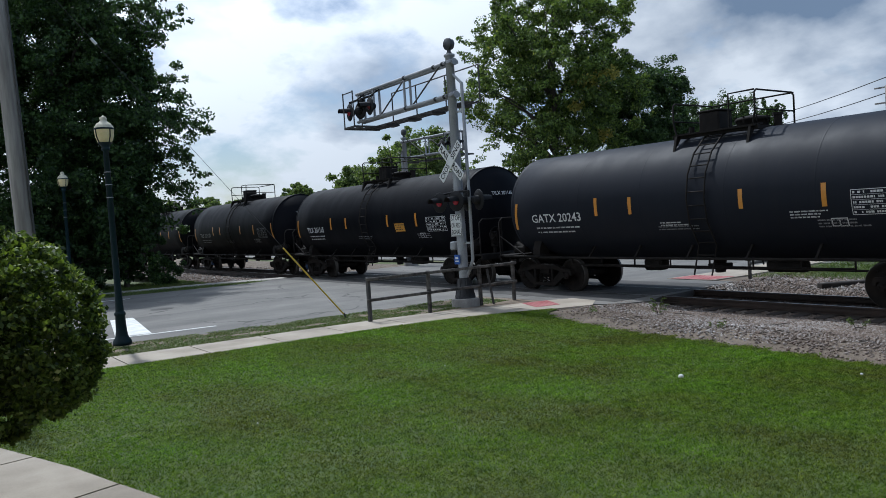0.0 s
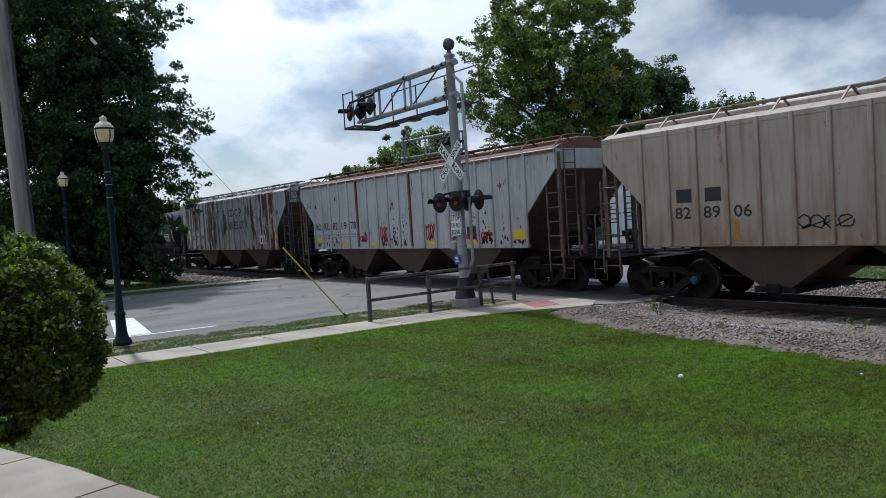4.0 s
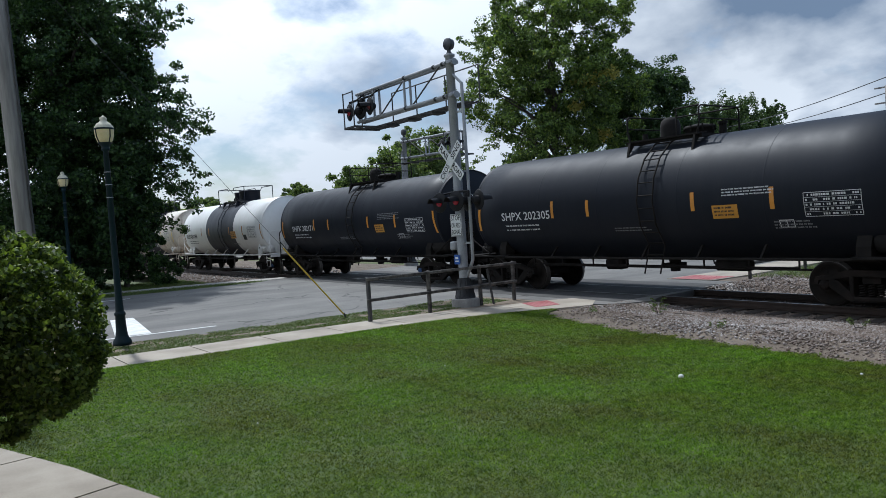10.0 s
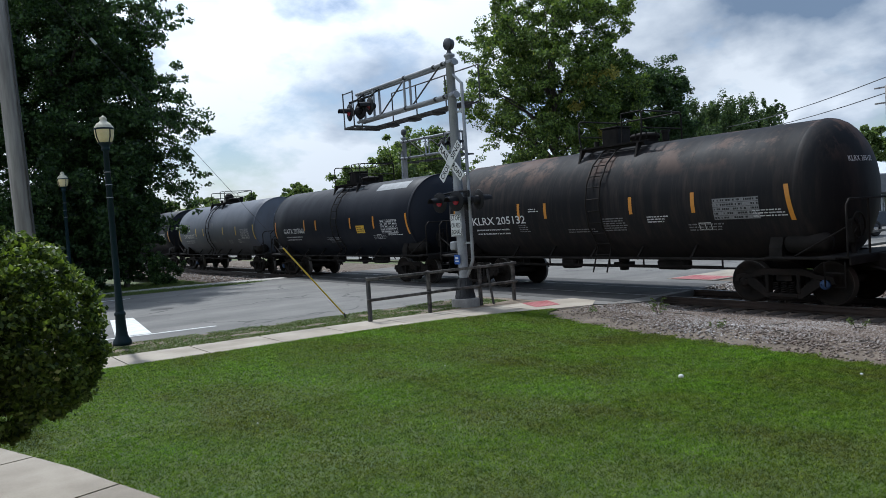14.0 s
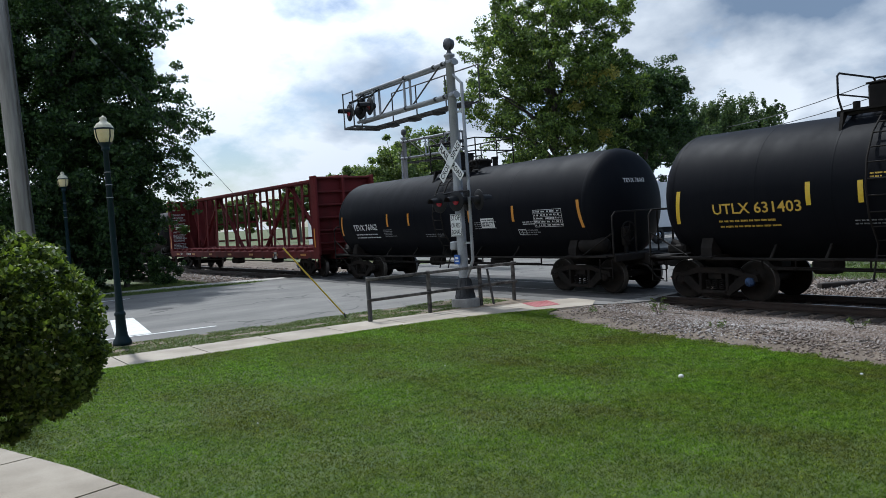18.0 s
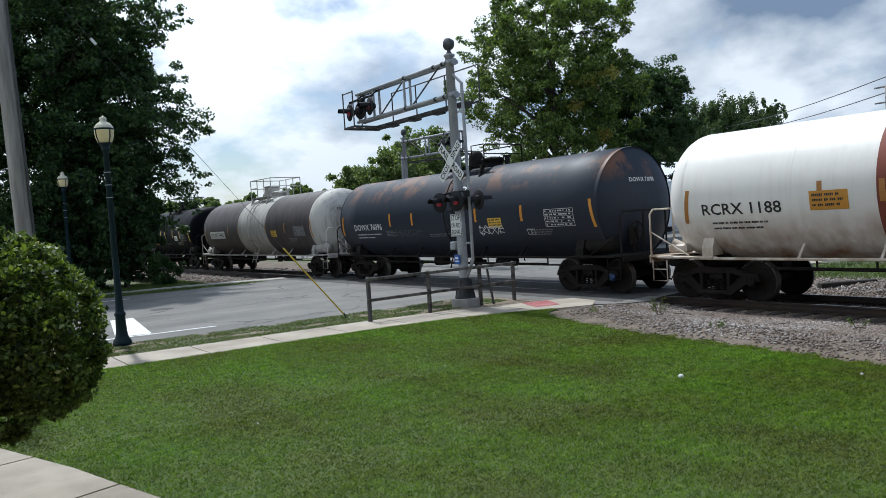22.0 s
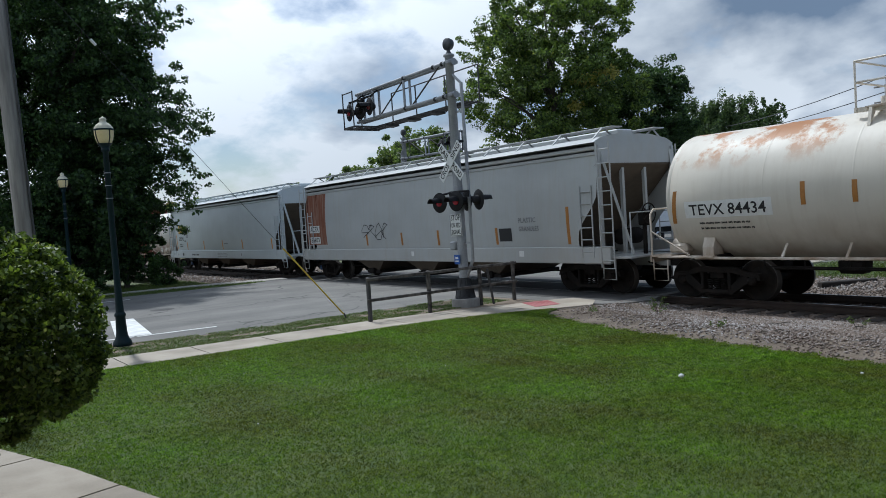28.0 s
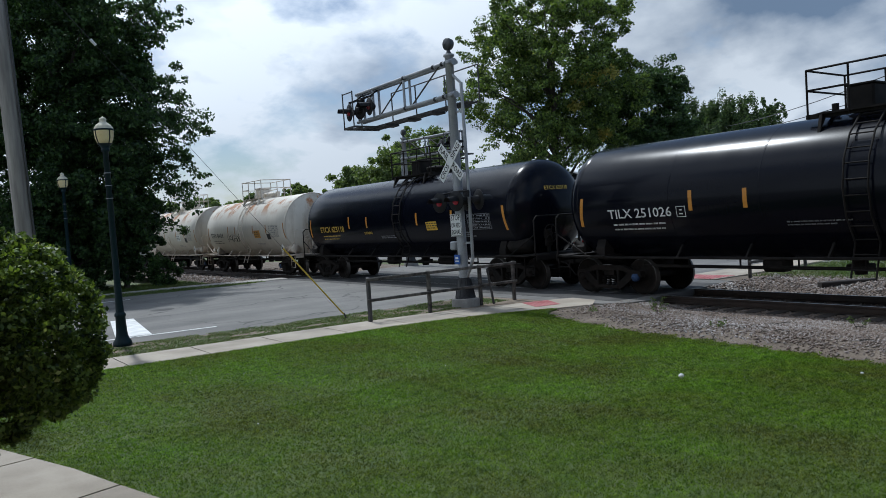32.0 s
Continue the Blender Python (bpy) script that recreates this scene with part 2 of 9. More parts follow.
    def tube(self, path, r, seg=8, mat=0):
        """A bent pipe through the points."""
        P = [Vector(p) for p in path]
        pts, faces = [], []
        side = None
        for i, p in enumerate(P):
            d = ((P[min(i + 1, len(P) - 1)] - p).normalized() + (p - P[max(i - 1, 0)]).normalized()).normalized()
            if side is None:
                u = Vector((0, 0, 1)) if abs(d.z) < 0.9 else Vector((1, 0, 0))
                side = d.cross(u).normalized()
            side = (side - d * side.dot(d)).normalized()
            u = side.cross(d)
            pts += [p + (side * math.cos(2 * math.pi * k / seg) + u * math.sin(2 * math.pi * k / seg)) * r for k in range(seg)]
        for i in range(len(P) - 1):
            faces += [(i * seg + k, i * seg + (k + 1) % seg, (i + 1) * seg + (k + 1) % seg, (i + 1) * seg + k) for k in range(seg)]
        self.add(pts, faces, mat, True)
        n = len(P) - 1
        self.add(pts[:seg], [tuple(range(seg))[::-1]], mat)
        self.add(pts[n * seg:], [tuple(range(seg))], mat)
        return self

    def lathe(self, profile, axis="z", seg=24, mat=0, at=(0, 0, 0), closed=False, mats=None):
        """profile: (radius, height along the axis)."""
        pts, faces, mi = [], [], []
        for r, h in profile:
            for k in range(seg):
                c, s = math.cos(2 * math.pi * k / seg), math.sin(2 * math.pi * k / seg)
                p = {"z": (r * c, r * s, h), "y": (r * s, h, r * c), "x": (h, r * c, r * s)}[axis]
                pts.append((p[0] + at[0], p[1] + at[1], p[2] + at[2]))
        n = len(profile)
        for i in range(n if closed else n - 1):
            j = (i + 1) % n
            for k in range(seg):
                faces.append((i * seg + k, i * seg + (k + 1) % seg, j * seg + (k + 1) % seg, j * seg + k))
                mi.append(mats[i] if mats else mat)
        k0 = len(self.f)
        self.add(pts, faces, mat, True)
        self.mi[k0:] = mi
        return self

    def slab(self, outline, axis, lo, hi, mat=0):
        """An outline of (u, v) pushed along an axis from lo to hi: axis x: (y, z), y: (x, z), z: (x, y)."""
        def put(u, v, w):
            return {"x": (w, u, v), "y": (u, w, v), "z": (u, v, w)}[axis]
        n = len(outline)
        pts = [put(u, v, lo) for u, v in outline] + [put(u, v, hi) for u, v in outline]
        return self.add(pts, [tuple(range(n))[::-1], tuple(range(n, 2 * n))] + [(i, (i + 1) % n, n + (i + 1) % n, n + i) for i in range(n)], mat)

    def build(self, name, mats):
        me = bpy.data.meshes.new(name)
        me.from_pydata(self.v, [], self.f)
        for m in (mats if isinstance(mats, (list, tuple)) else [mats]):
            me.materials.append(m)
        me.polygons.foreach_set("material_index", self.mi)
        me.polygons.foreach_set("use_smooth", self.smooth)
        bm = bmesh.new()
        bm.from_mesh(me)
        bmesh.ops.recalc_face_normals(bm, faces=bm.faces)
        bm.to_mesh(me)
        bm.free()
        return me


def part(name, mesh, mats, parent, label="", at=None):
    """One mesh object under a thing or a part."""
    me = mesh.build(name, mats) if isinstance(mesh, Mesh) else mesh
    ob = new(name, me)
    ob.parent = parent
    if at is not None:
        ob.matrix_basis = at
    return tagged(ob, label=label)


def thing(name, label, category, group="", kind="", at=None):
    ob = new(name)
    ob.empty_display_size = 0.2
    if at is not None:
        ob.matrix_basis = at
    return tagged(ob, label, category, group, kind)


def solid(name, mesh, mats, label, category, group="", kind="", at=None):
    ob = new(name, mesh.build(name, mats) if isinstance(mesh, Mesh) else mesh)
    if at is not None:
        ob.matrix_basis = at
    return tagged(ob, label, category, group, kind)


def raw_mesh(name, verts, faces, mats, smooth=False):
    """Many equal-sided faces from arrays, quickly."""
    me = bpy.data.meshes.new(name)
    verts, faces = np.asarray(verts, np.float32), np.asarray(faces, np.int32)
    n, k = faces.shape
    me.vertices.add(len(verts))
    me.vertices.foreach_set("co", verts.ravel())
    me.loops.add(n * k)
    me.loops.foreach_set("vertex_index", faces.ravel())
    me.polygons.add(n)
    me.polygons.foreach_set("loop_start", np.arange(0, n * k, k, dtype=np.int32))
    if smooth:
        me.polygons.foreach_set("use_smooth", np.ones(n, bool))
    for m in (mats if isinstance(mats, (list, tuple)) else [mats]):
        me.materials.append(m)
    me.update(calc_edges=True)
    return me


FONT_CACHE = {}


def letters(text, height, width=0.0):
    """Vertices and faces of a line of writing, its lower left corner at 0, 0."""
    if text not in FONT_CACHE:
        cu = bpy.data.curves.new("letters", "FONT")
        cu.body, cu.resolution_u, cu.offset = text, 2, 0.012
        ob = new("letters", cu)
        bpy.context.view_layer.update()
        me = bpy.data.meshes.new_from_object(ob.evaluated_get(bpy.context.evaluated_depsgraph_get()))
        FONT_CACHE[text] = ([tuple(v.co) for v in me.vertices], [tuple(p.vertices) for p in me.polygons])
        bpy.data.objects.remove(ob)
        bpy.data.curves.remove(cu)
        bpy.data.meshes.remove(me)
    vs, fs = FONT_CACHE[text]
    x0, x1 = min(v[0] for v in vs), max(v[0] for v in vs)
    y0, y1 = min(v[1] for v in vs), max(v[1] for v in vs)
    k = height / (y1 - y0)
    kx = width / (x1 - x0) if width else k
    return [((v[0] - x0) * kx, (v[1] - y0) * k) for v in vs], fs
# ---- surfaces ----
M_GRASS = surface("lawn_soil", (0.062, 0.105, 0.022), (0.105, 0.13, 0.04), 3.0, 0.95, grain=45, bump=0.6, dist=0.02)
M_FIELD = surface("rough_grass", (0.06, 0.10, 0.025), (0.13, 0.12, 0.06), 0.25, 0.95, grain=25, bump=0.5, dist=0.03)
M_DIRT = surface("bare_earth", (0.15, 0.115, 0.08), (0.24, 0.19, 0.14), 1.4, 0.95, grain=40, bump=0.6, dist=0.02)
M_BALLAST = surface("ballast_bed", (0.115, 0.086, 0.062), (0.205, 0.165, 0.125), 1.6, 0.95, grain=26, bump=0.9, dist=0.05)
def stone_material(name):
    m, nt, b = nodes_of(name, 0.9)
    geo = nt.nodes.new("ShaderNodeNewGeometry")
    r = nt.nodes.new("ShaderNodeValToRGB")
    r.color_ramp.elements[0].color, r.color_ramp.elements[1].color = (0.08, 0.062, 0.052, 1), (0.48, 0.46, 0.445, 1)
    for at, c in ((0.3, (0.19, 0.15, 0.125, 1)), (0.55, (0.26, 0.235, 0.215, 1)), (0.8, (0.36, 0.34, 0.325, 1))):
        r.color_ramp.elements.new(at).color = c
    nt.links.new(geo.outputs["Random Per Island"], r.inputs[0])
    # brown earth worked in between the stones, in drifts
    drift = ramp_of(nt, noise_of(nt, 0.6, (1.6, 0.5, 1), detail=6), 0.34, 0.58)
    col = blend(nt, blend(nt, 1.0, drift, (0.72, 0.72, 0.72), "MULTIPLY"), r.outputs[0], (0.14, 0.10, 0.075))
    nt.links.new(col, b.inputs["Base Color"])
    bump_of(nt, b, noise_of(nt, 40, detail=3), 0.3, 0.01)
    return m


M_STONE = stone_material("ballast_stone")
def asphalt_material(name):
    """Old asphalt: worn lanes along the road, patches, and tarred cracks."""
    m, nt, b = nodes_of(name, 0.88)
    col = blend(nt, ramp_of(nt, noise_of(nt, 0.5, detail=6), 0.32, 0.68), (0.135, 0.131, 0.123), (0.205, 0.197, 0.184))
    lanes = ramp_of(nt, noise_of(nt, 0.75, (0.05, 1.0, 1.0), detail=4), 0.35, 0.65, (0.74, 0.74, 0.74, 1), (1.1, 1.09, 1.07, 1))
    col = blend(nt, 1.0, col, lanes, "MULTIPLY")
    stain = ramp_of(nt, noise_of(nt, 1.6, (0.35, 1, 1), detail=7, rough=0.65), 0.55, 0.7)
    col = blend(nt, blend(nt, 1.0, stain, (0.4,) * 3, "MULTIPLY"), col, (0.10, 0.092, 0.08))
    co = nt.nodes.new("ShaderNodeTexCoord")
    warp = nt.nodes.new("ShaderNodeVectorMath")
    warp.operation = "ADD"
    wob = nt.nodes.new("ShaderNodeTexNoise")
    wob.inputs["Scale"].default_value, wob.inputs["Detail"].default_value = 0.9, 5
    amp = nt.nodes.new("ShaderNodeVectorMath")
    amp.operation = "SCALE"
    amp.inputs["Scale"].default_value = 1.1
    nt.links.new(co.outputs["Object"], wob.inputs["Vector"])
    nt.links.new(wob.outputs["Color"], amp.inputs[0])
    nt.links.new(co.outputs["Object"], warp.inputs[0])
    nt.links.new(amp.outputs[0], warp.inputs[1])
    cells = nt.nodes.new("ShaderNodeTexVoronoi")
    cells.feature = "DISTANCE_TO_EDGE"
    cells.inputs["Scale"].default_value = 0.30
    nt.links.new(warp.outputs[0], cells.inputs["Vector"])
    crack = ramp_of(nt, cells.outputs["Distance"], 0.004, 0.013, (1, 1, 1, 1), (0, 0, 0, 1))
    gap = ramp_of(nt, noise_of(nt, 0.35, detail=3), 0.46, 0.56)
    col = blend(nt, blend(nt, 0.8, (0.0, 0.0, 0.0), blend(nt, 1.0, crack, gap, "MULTIPLY")), col, (0.045, 0.042, 0.04))
    fine = noise_of(nt, 90, detail=3)
    col = blend(nt, 0.4, col, ramp_of(nt, fine, 0.3, 0.7, (0.55, 0.55, 0.55, 1), (1.1, 1.1, 1.1, 1)), "MULTIPLY")
    nt.links.new(col, b.inputs["Base Color"])
    bump_of(nt, b, fine, 0.3, 0.006)
    return m


M_ASPHALT = asphalt_material("old_asphalt")
M_TAR = surface("new_asphalt", (0.045, 0.043, 0.042), (0.09, 0.086, 0.082), 1.2, 0.85, grain=90, bump=0.3, dist=0.006)
M_CONCRETE = surface("pavement_concrete", (0.30, 0.258, 0.205), (0.455, 0.40, 0.325), 1.1, 0.9, grain=70, bump=0.2, dist=0.003, each=0.22)
M_KERB = surface("kerb_concrete", (0.33, 0.31, 0.28), (0.46, 0.43, 0.39), 1.4, 0.9, grain=50)
M_TACTILE = surface("red_tactile", (0.33, 0.078, 0.082), (0.44, 0.18, 0.175), 2.5, 0.8, grain=50)
M_LINE = surface("road_paint", (0.62, 0.62, 0.60), (0.84, 0.84, 0.82), 3.0, 0.7, grain=70)
M_RAIL = surface("rail_steel", (0.026, 0.018, 0.014), (0.06, 0.038, 0.028), 2.0, 0.6, 0.3, grain=40)
M_RAILTOP = plain("polished_rail_head", (0.35, 0.33, 0.31), 0.3, 0.9)
M_TIE = surface("creosoted_wood", (0.022, 0.018, 0.015), (0.06, 0.048, 0.04), 2.0, 0.9, grain=30, stretch=(0.2, 1, 1), each=0.5)

# ---- ground ----
xs = [-2500, -200, 8.0, 11.6, 20.4, 22.2, 200, 2500]
zs = [-0.06, -0.06, -0.06, -0.42, -0.42, -0.06, -0.06, -0.06]
ys = [-600, -40, 0, 40, 200, 3000]
gm = Mesh()
gm.add([(x, y, z) for y in ys for x, z in zip(xs, zs)],
       [(j * 8 + i, j * 8 + i + 1, (j + 1) * 8 + i + 1, (j + 1) * 8 + i) for j in range(5) for i in range(7)])
solid("ground", gm, M_FIELD, "rough grass ground reaching to the horizon", "ground", kind="structure")

# The mown lawn, its edge towards the ballast a little ragged.
LAWN_EDGE = [(12.35, 12.62), (12.0, 12.5), (11.45, 12.05), (11.1, 10.97), (10.85, 9.8), (10.7, 9.29), (10.6, 8.0), (10.52, 6.89), (10.35, 5.6), (10.19, 4.49), (10.0, 3.0), (9.8, 0.0), (9.5, -10.0)]


def lawn_x(y):
    for (x1, y1), (x0, y0) in zip(LAWN_EDGE, LAWN_EDGE[1:]):
        if y0 <= y <= y1:
            return x0 + (x1 - x0) * (y - y0) / (y1 - y0)
    return 13.05 if y > 13 else 9.5


WALK_LOW = [(-30, 14.75), (-4, 14.40), (2.9, 14.16), (5.2, 14.0), (7.0, 13.93), (8.7, 13.80), (10.0, 13.62), (11.2, 13.22), (12.4, 12.66), (13.2, 12.35)]
WALK_HIGH = [(-30, 16.1), (-4, 15.72), (2.9, 15.50), (5.2, 15.33), (7.0, 15.26), (8.7, 15.15), (10.0, 14.98), (11.2, 14.66), (12.4, 14.32), (13.4, 14.05)]


def along(line, x):
    for (x0, y0), (x1, y1) in zip(line, line[1:]):
        if x0 <= x <= x1:
            return y0 + (y1 - y0) * (x - x0) / (x1 - x0)
    return line[-1][1]


def walk_near(x):
    """The lawn-side edge of the pavement."""
    return along(WALK_LOW, x)


lm = Mesh()
outline = [(-30, -10)] + [(x, y) for x, y in LAWN_EDGE[::-1]] + [(x, y + 0.06) for x, y in WALK_LOW[::-1][1:]]
lm.slab(outline, "z", -0.4, -0.004)
solid("lawn", lm, M_GRASS, "mown green lawn beside the pavement", "lawn", kind="structure")
vm = Mesh()
vm.slab([(x, y - 0.1) for x, y in WALK_HIGH] + [(13.4, ROAD_N - 0.1), (9.5, ROAD_N - 0.05), (6, ROAD_N + 0.0), (4.8, ROAD_N + 0.3), (3.4, ROAD_N + 0.65), (-30, ROAD_N + 0.8)], "z", -0.4, -0.012)
solid("verge", vm, M_DIRT, "bare earth verge with patchy grass", "verge", kind="structure")

# Ballast: a bed that falls from the lawn's edge to the ties, and comes up to the crossing.
def bed_z(x, y):
    d = np.abs(x - TRACK)
    z = np.where(d < 1.5, -0.215, -0.215 + 0.17 * np.clip((d - 1.5) / 2.2, 0, 1))
    up = np.clip((y - 10.6) / 1.5, 0, 1) * np.clip((16.0 - y) / 2.0, 0, 1)
    z = z + (-0.035 - z) * up * up * (3 - 2 * up) * np.clip((d - 0.95) / 0.5, 0, 1)
    return np.minimum(z, -0.03)


def bed(name, y0, y1, ny, x0, x1, nx, left):
    m = Mesh()
    pts = []
    for j in range(ny + 1):
        y = y0 + (y1 - y0) * j / ny
        a = left(y) if left else x0
        for i in range(nx + 1):
            u = i / nx
            x = a + (x1 - a) * u
            d = abs(x - TRACK)
            z = float(bed_z(x, y))
            z += 0.035 * (noise.noise(Vector((x * 1.1, y * 1.1, 0))) + 0.5 * noise.noise(Vector((x * 3, y * 3, 4))))
            pts.append((x, y, min(z, -0.03)))
    m.add(pts, [(j * (nx + 1) + i, j * (nx + 1) + i + 1, (j + 1) * (nx + 1) + i + 1, (j + 1) * (nx + 1) + i) for j in range(ny) for i in range(nx)])
    return solid(name, m, M_BALLAST, "grey crushed stone railway ballast", "ballast", kind="structure")


bed("ballast_south", -30, 13.3, 80, 9.5, 21.5, 40, lambda y: lawn_x(y) - 0.15)
bed("ballast_north", 31.5, 220, 120, 11.6, 21.5, 20, None)

# unseen wall added behind the stand: keeps low sky off the tanks' near sides
M_BLOCKER = surface("dull_brick", (0.10, 0.062, 0.048), (0.15, 0.10, 0.08), 2.0, 0.9, grain=14, bump=0.3)
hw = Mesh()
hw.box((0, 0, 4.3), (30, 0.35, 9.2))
solid("wall_house", hw, M_BLOCKER, "plain brick wall added out of view behind the camera to block low sky", "wall", kind="structure", at=pose(0.6, -3.4, 0, 0, 0, -36))

# ---- road, pavement, kerbs ----
rm = Mesh()
rm.slab([(-120, ROAD_N + 0.9), (3.4, ROAD_N + 0.55), (4.8, ROAD_N + 0.2), (6, ROAD_N - 0.1), (9.5, ROAD_N - 0.15), (13.3, ROAD_N - 0.2), (13.35, 12.9), (13.5, 12.25), (13.85, 11.85), (14.5, 11.65), (15.2, 11.9), (17.2, 12.1), (18.9, 12.3), (18.9, 14.4), (20.6, 14.3), (44, 14.8), (44, ROAD_N - 0.3), (120, ROAD_N - 0.3), (120, ROAD_F), (-120, ROAD_F)], "z", -0.5, -0.008)
solid("road", rm, M_ASPHALT, "worn grey asphalt road over the level crossing", "road", kind="structure")
tm = Mesh()
tm.slab([(TRACK - 2.1, 12.25), (TRACK + 2.1, 12.25), (TRACK + 2.1, ROAD_F - 0.05), (TRACK - 2.1, ROAD_F - 0.05)], "z", -0.3, -0.003)
solid("crossing_panel", tm, M_TAR, "dark asphalt crossing strip between the rails", "crossing", kind="structure")
lot = Mesh()
lot.slab([(24, ROAD_F + 0.3), (30, ROAD_F + 0.3), (54, ROAD_F + 0.3), (80, ROAD_F + 0.3), (80, 75), (24, 75)], "z", -0.3, -0.02)
solid("parking_lot", lot, M_ASPHALT, "pale asphalt parking lot across the tracks", "parking lot", kind="structure")
lot2 = Mesh()
lot2.slab([(25, -6), (62, -6), (62, ROAD_N - 0.2), (25, ROAD_N - 0.2)], "z", -0.3, -0.02)
solid("forecourt", lot2, M_ASPHALT, "pale forecourt before the building", "forecourt", kind="structure")

FAR_LOW = [(-60, 33.2), (7.4, 32.75), (9.3, 32.45), (11.7, 31.85), (13.3, 31.5), (14.2, 31.45)]
FAR_HIGH = [(-60, 34.3), (8.0, 33.75), (9.8, 33.6), (12.0, 33.1), (13.6, 32.6), (14.3, 32.3)]
km = Mesh()
km.slab(FAR_LOW + FAR_HIGH[::-1], "z", -0.3, 0.012)
solid("far_walk", km, M_KERB, "pale concrete path beyond the road", "path", kind="structure")
km = Mesh()
km.slab([(-60, 31.25), (7.0, 31.2), (10.0, 31.0), (12.0, 30.95), (13.0, 31.2)] + [(x, y + 0.06) for x, y in FAR_LOW[4::-1]], "z", -0.3, 0.0)
solid("far_verge", km, M_GRASS, "narrow grass strip beyond the road", "verge", kind="structure")

lines = Mesh()
lines.slab([(4.35, 18.28), (6.2, 18.10), (6.2, 18.0), (4.3, 18.17)], "z", -0.008, -0.003)
lines.slab([(-6, 18.9), (4.4, 18.3), (4.4, 18.18), (-6, 18.76)], "z", -0.008, -0.003)
part_lines = solid("edge_line", lines, M_LINE, "white painted edge line on the road", "road marking", kind="structure")
stop = Mesh()
stop.slab([(4.74, 22.4), (5.35, 22.4), (4.76, 18.3), (3.99, 18.45)], "z", -0.008, -0.003)
solid("stop_bar", stop, M_LINE, "broad white painted stop bar", "road marking", kind="structure")
centre = Mesh()
M_YELLOW_LINE = surface("yellow_road_paint", (0.45, 0.28, 0.05), (0.55, 0.38, 0.12), 3.0, 0.7, grain=70)
centre.slab([(-30, 22.62), (4.2, 22.62), (4.2, 22.5), (-30, 22.5)], "z", -0.008, -0.003)
solid("centre_line", centre, M_YELLOW_LINE, "faded yellow centre line", "road marking", kind="structure")
far_line = Mesh()
far_line.slab([(-30, 29.6), (7.0, 29.6), (7.0, 29.48), (-30, 29.48)], "z", -0.008, -0.003)
solid("far_edge_line", far_line, M_LINE, "faded white edge line", "road marking", kind="structure")
mh = Mesh()
mh.lathe([(0.0, 0.0), (0.33, 0.0), (0.36, -0.004)], "z", 28, at=(6.6, 24.0, -0.003))
solid("manhole_cover", mh, M_TAR, "round dark manhole cover in the road", "manhole cover", kind="structure")

# rails
track = thing("rail_track", "rusty steel rails on wooden ties", "railway track", kind="structure", at=pose(TRACK, 0, 0))
for sx in (-1, 1):
    r = Mesh()
    prof = [(-0.07, -0.17), (0.07, -0.17), (0.07, -0.15), (0.012, -0.13), (0.012, -0.045), (0.036, -0.035), (0.036, -0.004), (0.028, 0.0), (-0.028, 0.0), (-0.036, -0.004), (-0.036, -0.035), (-0.012, -0.045), (-0.012, -0.13), (-0.07, -0.15)]
    r.slab([(sx * 0.753 + x, z) for x, z in prof], "y", -60, 400)
    top = Mesh()
    top.slab([(sx * 0.753 - 0.026, 0.0), (sx * 0.753 + 0.026, 0.0), (sx * 0.753 + 0.024, 0.002), (sx * 0.753 - 0.024, 0.002)], "y", -60, 400)
    rail = part("rail", r, M_RAIL, track)
    part("rail_head", top, M_RAILTOP, rail, "polished running surface")

# far pavement over the tracks and its red tactile pad
fp = Mesh()
fp.slab([(19.0, 13.0), (20.6, 12.9), (44, 13.6), (44, 15.0), (20.6, 14.5), (19.0, 14.6)], "z", -0.3, 0.0)
solid("pavement_far", fp, M_CONCRETE, "pale concrete pavement across the tracks", "pavement", kind="structure")
for nm, pts in (("tactile_pad", [(12.3, 13.28), (12.95, 13.12), (13.38, 14.0), (12.68, 14.2)]), ("tactile_pad", [(19.05, 13.1), (20.1, 13.0), (20.1, 14.4), (19.05, 14.5)])):
    t = Mesh()
    t.slab(pts, "z", 0.0, 0.006)
    for i in range(7):
        for j in range(8):
            u, w = (i + 0.5) / 7, (j + 0.5) / 8
            a = [pts[0][k] * (1 - u) + pts[1][k] * u for k in (0, 1)]
            b = [pts[3][k] * (1 - u) + pts[2][k] * u for k in (0, 1)]
            x, y = a[0] * (1 - w) + b[0] * w, a[1] * (1 - w) + b[1] * w
            t.box((x, y, 0.008), (0.03, 0.03, 0.006))
    solid(nm, t, M_TACTILE, "faded red tactile warning pad on the pavement", "tactile pad", "tactile pads")
# ---- the train ----
M_BLACK = paint("tank_black", (0.0055, 0.0062, 0.009), dirt=(0.018, 0.017, 0.017), rough=0.56, gloss=0.06, soil=0.3, streak=0.15)
M_BLACK_BLUE = paint("tank_blue_black", (0.013, 0.0155, 0.0225), dirt=(0.03, 0.03, 0.03), rough=0.5, gloss=0.16, soil=0.3, streak=0.15)
M_BLACK_RUST = paint("tank_blue_black_rusty", (0.026, 0.032, 0.046), dirt=(0.03, 0.03, 0.032), rough=0.5, gloss=0.2, soil=0.4, streak=0.25, top=0.9, rust_col=(0.12, 0.062, 0.04))
M_BLACK_GLOSS = paint("tank_gloss_black", (0.003, 0.0038, 0.0085), dirt=(0.010, 0.010, 0.012), rough=0.22, gloss=0.10, soil=0.2, streak=0.04, coat=0.10)
M_CHARCOAL = paint("tank_charcoal", (0.014, 0.0165, 0.024), dirt=(0.024, 0.024, 0.025), rough=0.55, gloss=0.12, soil=0.35, streak=0.2)
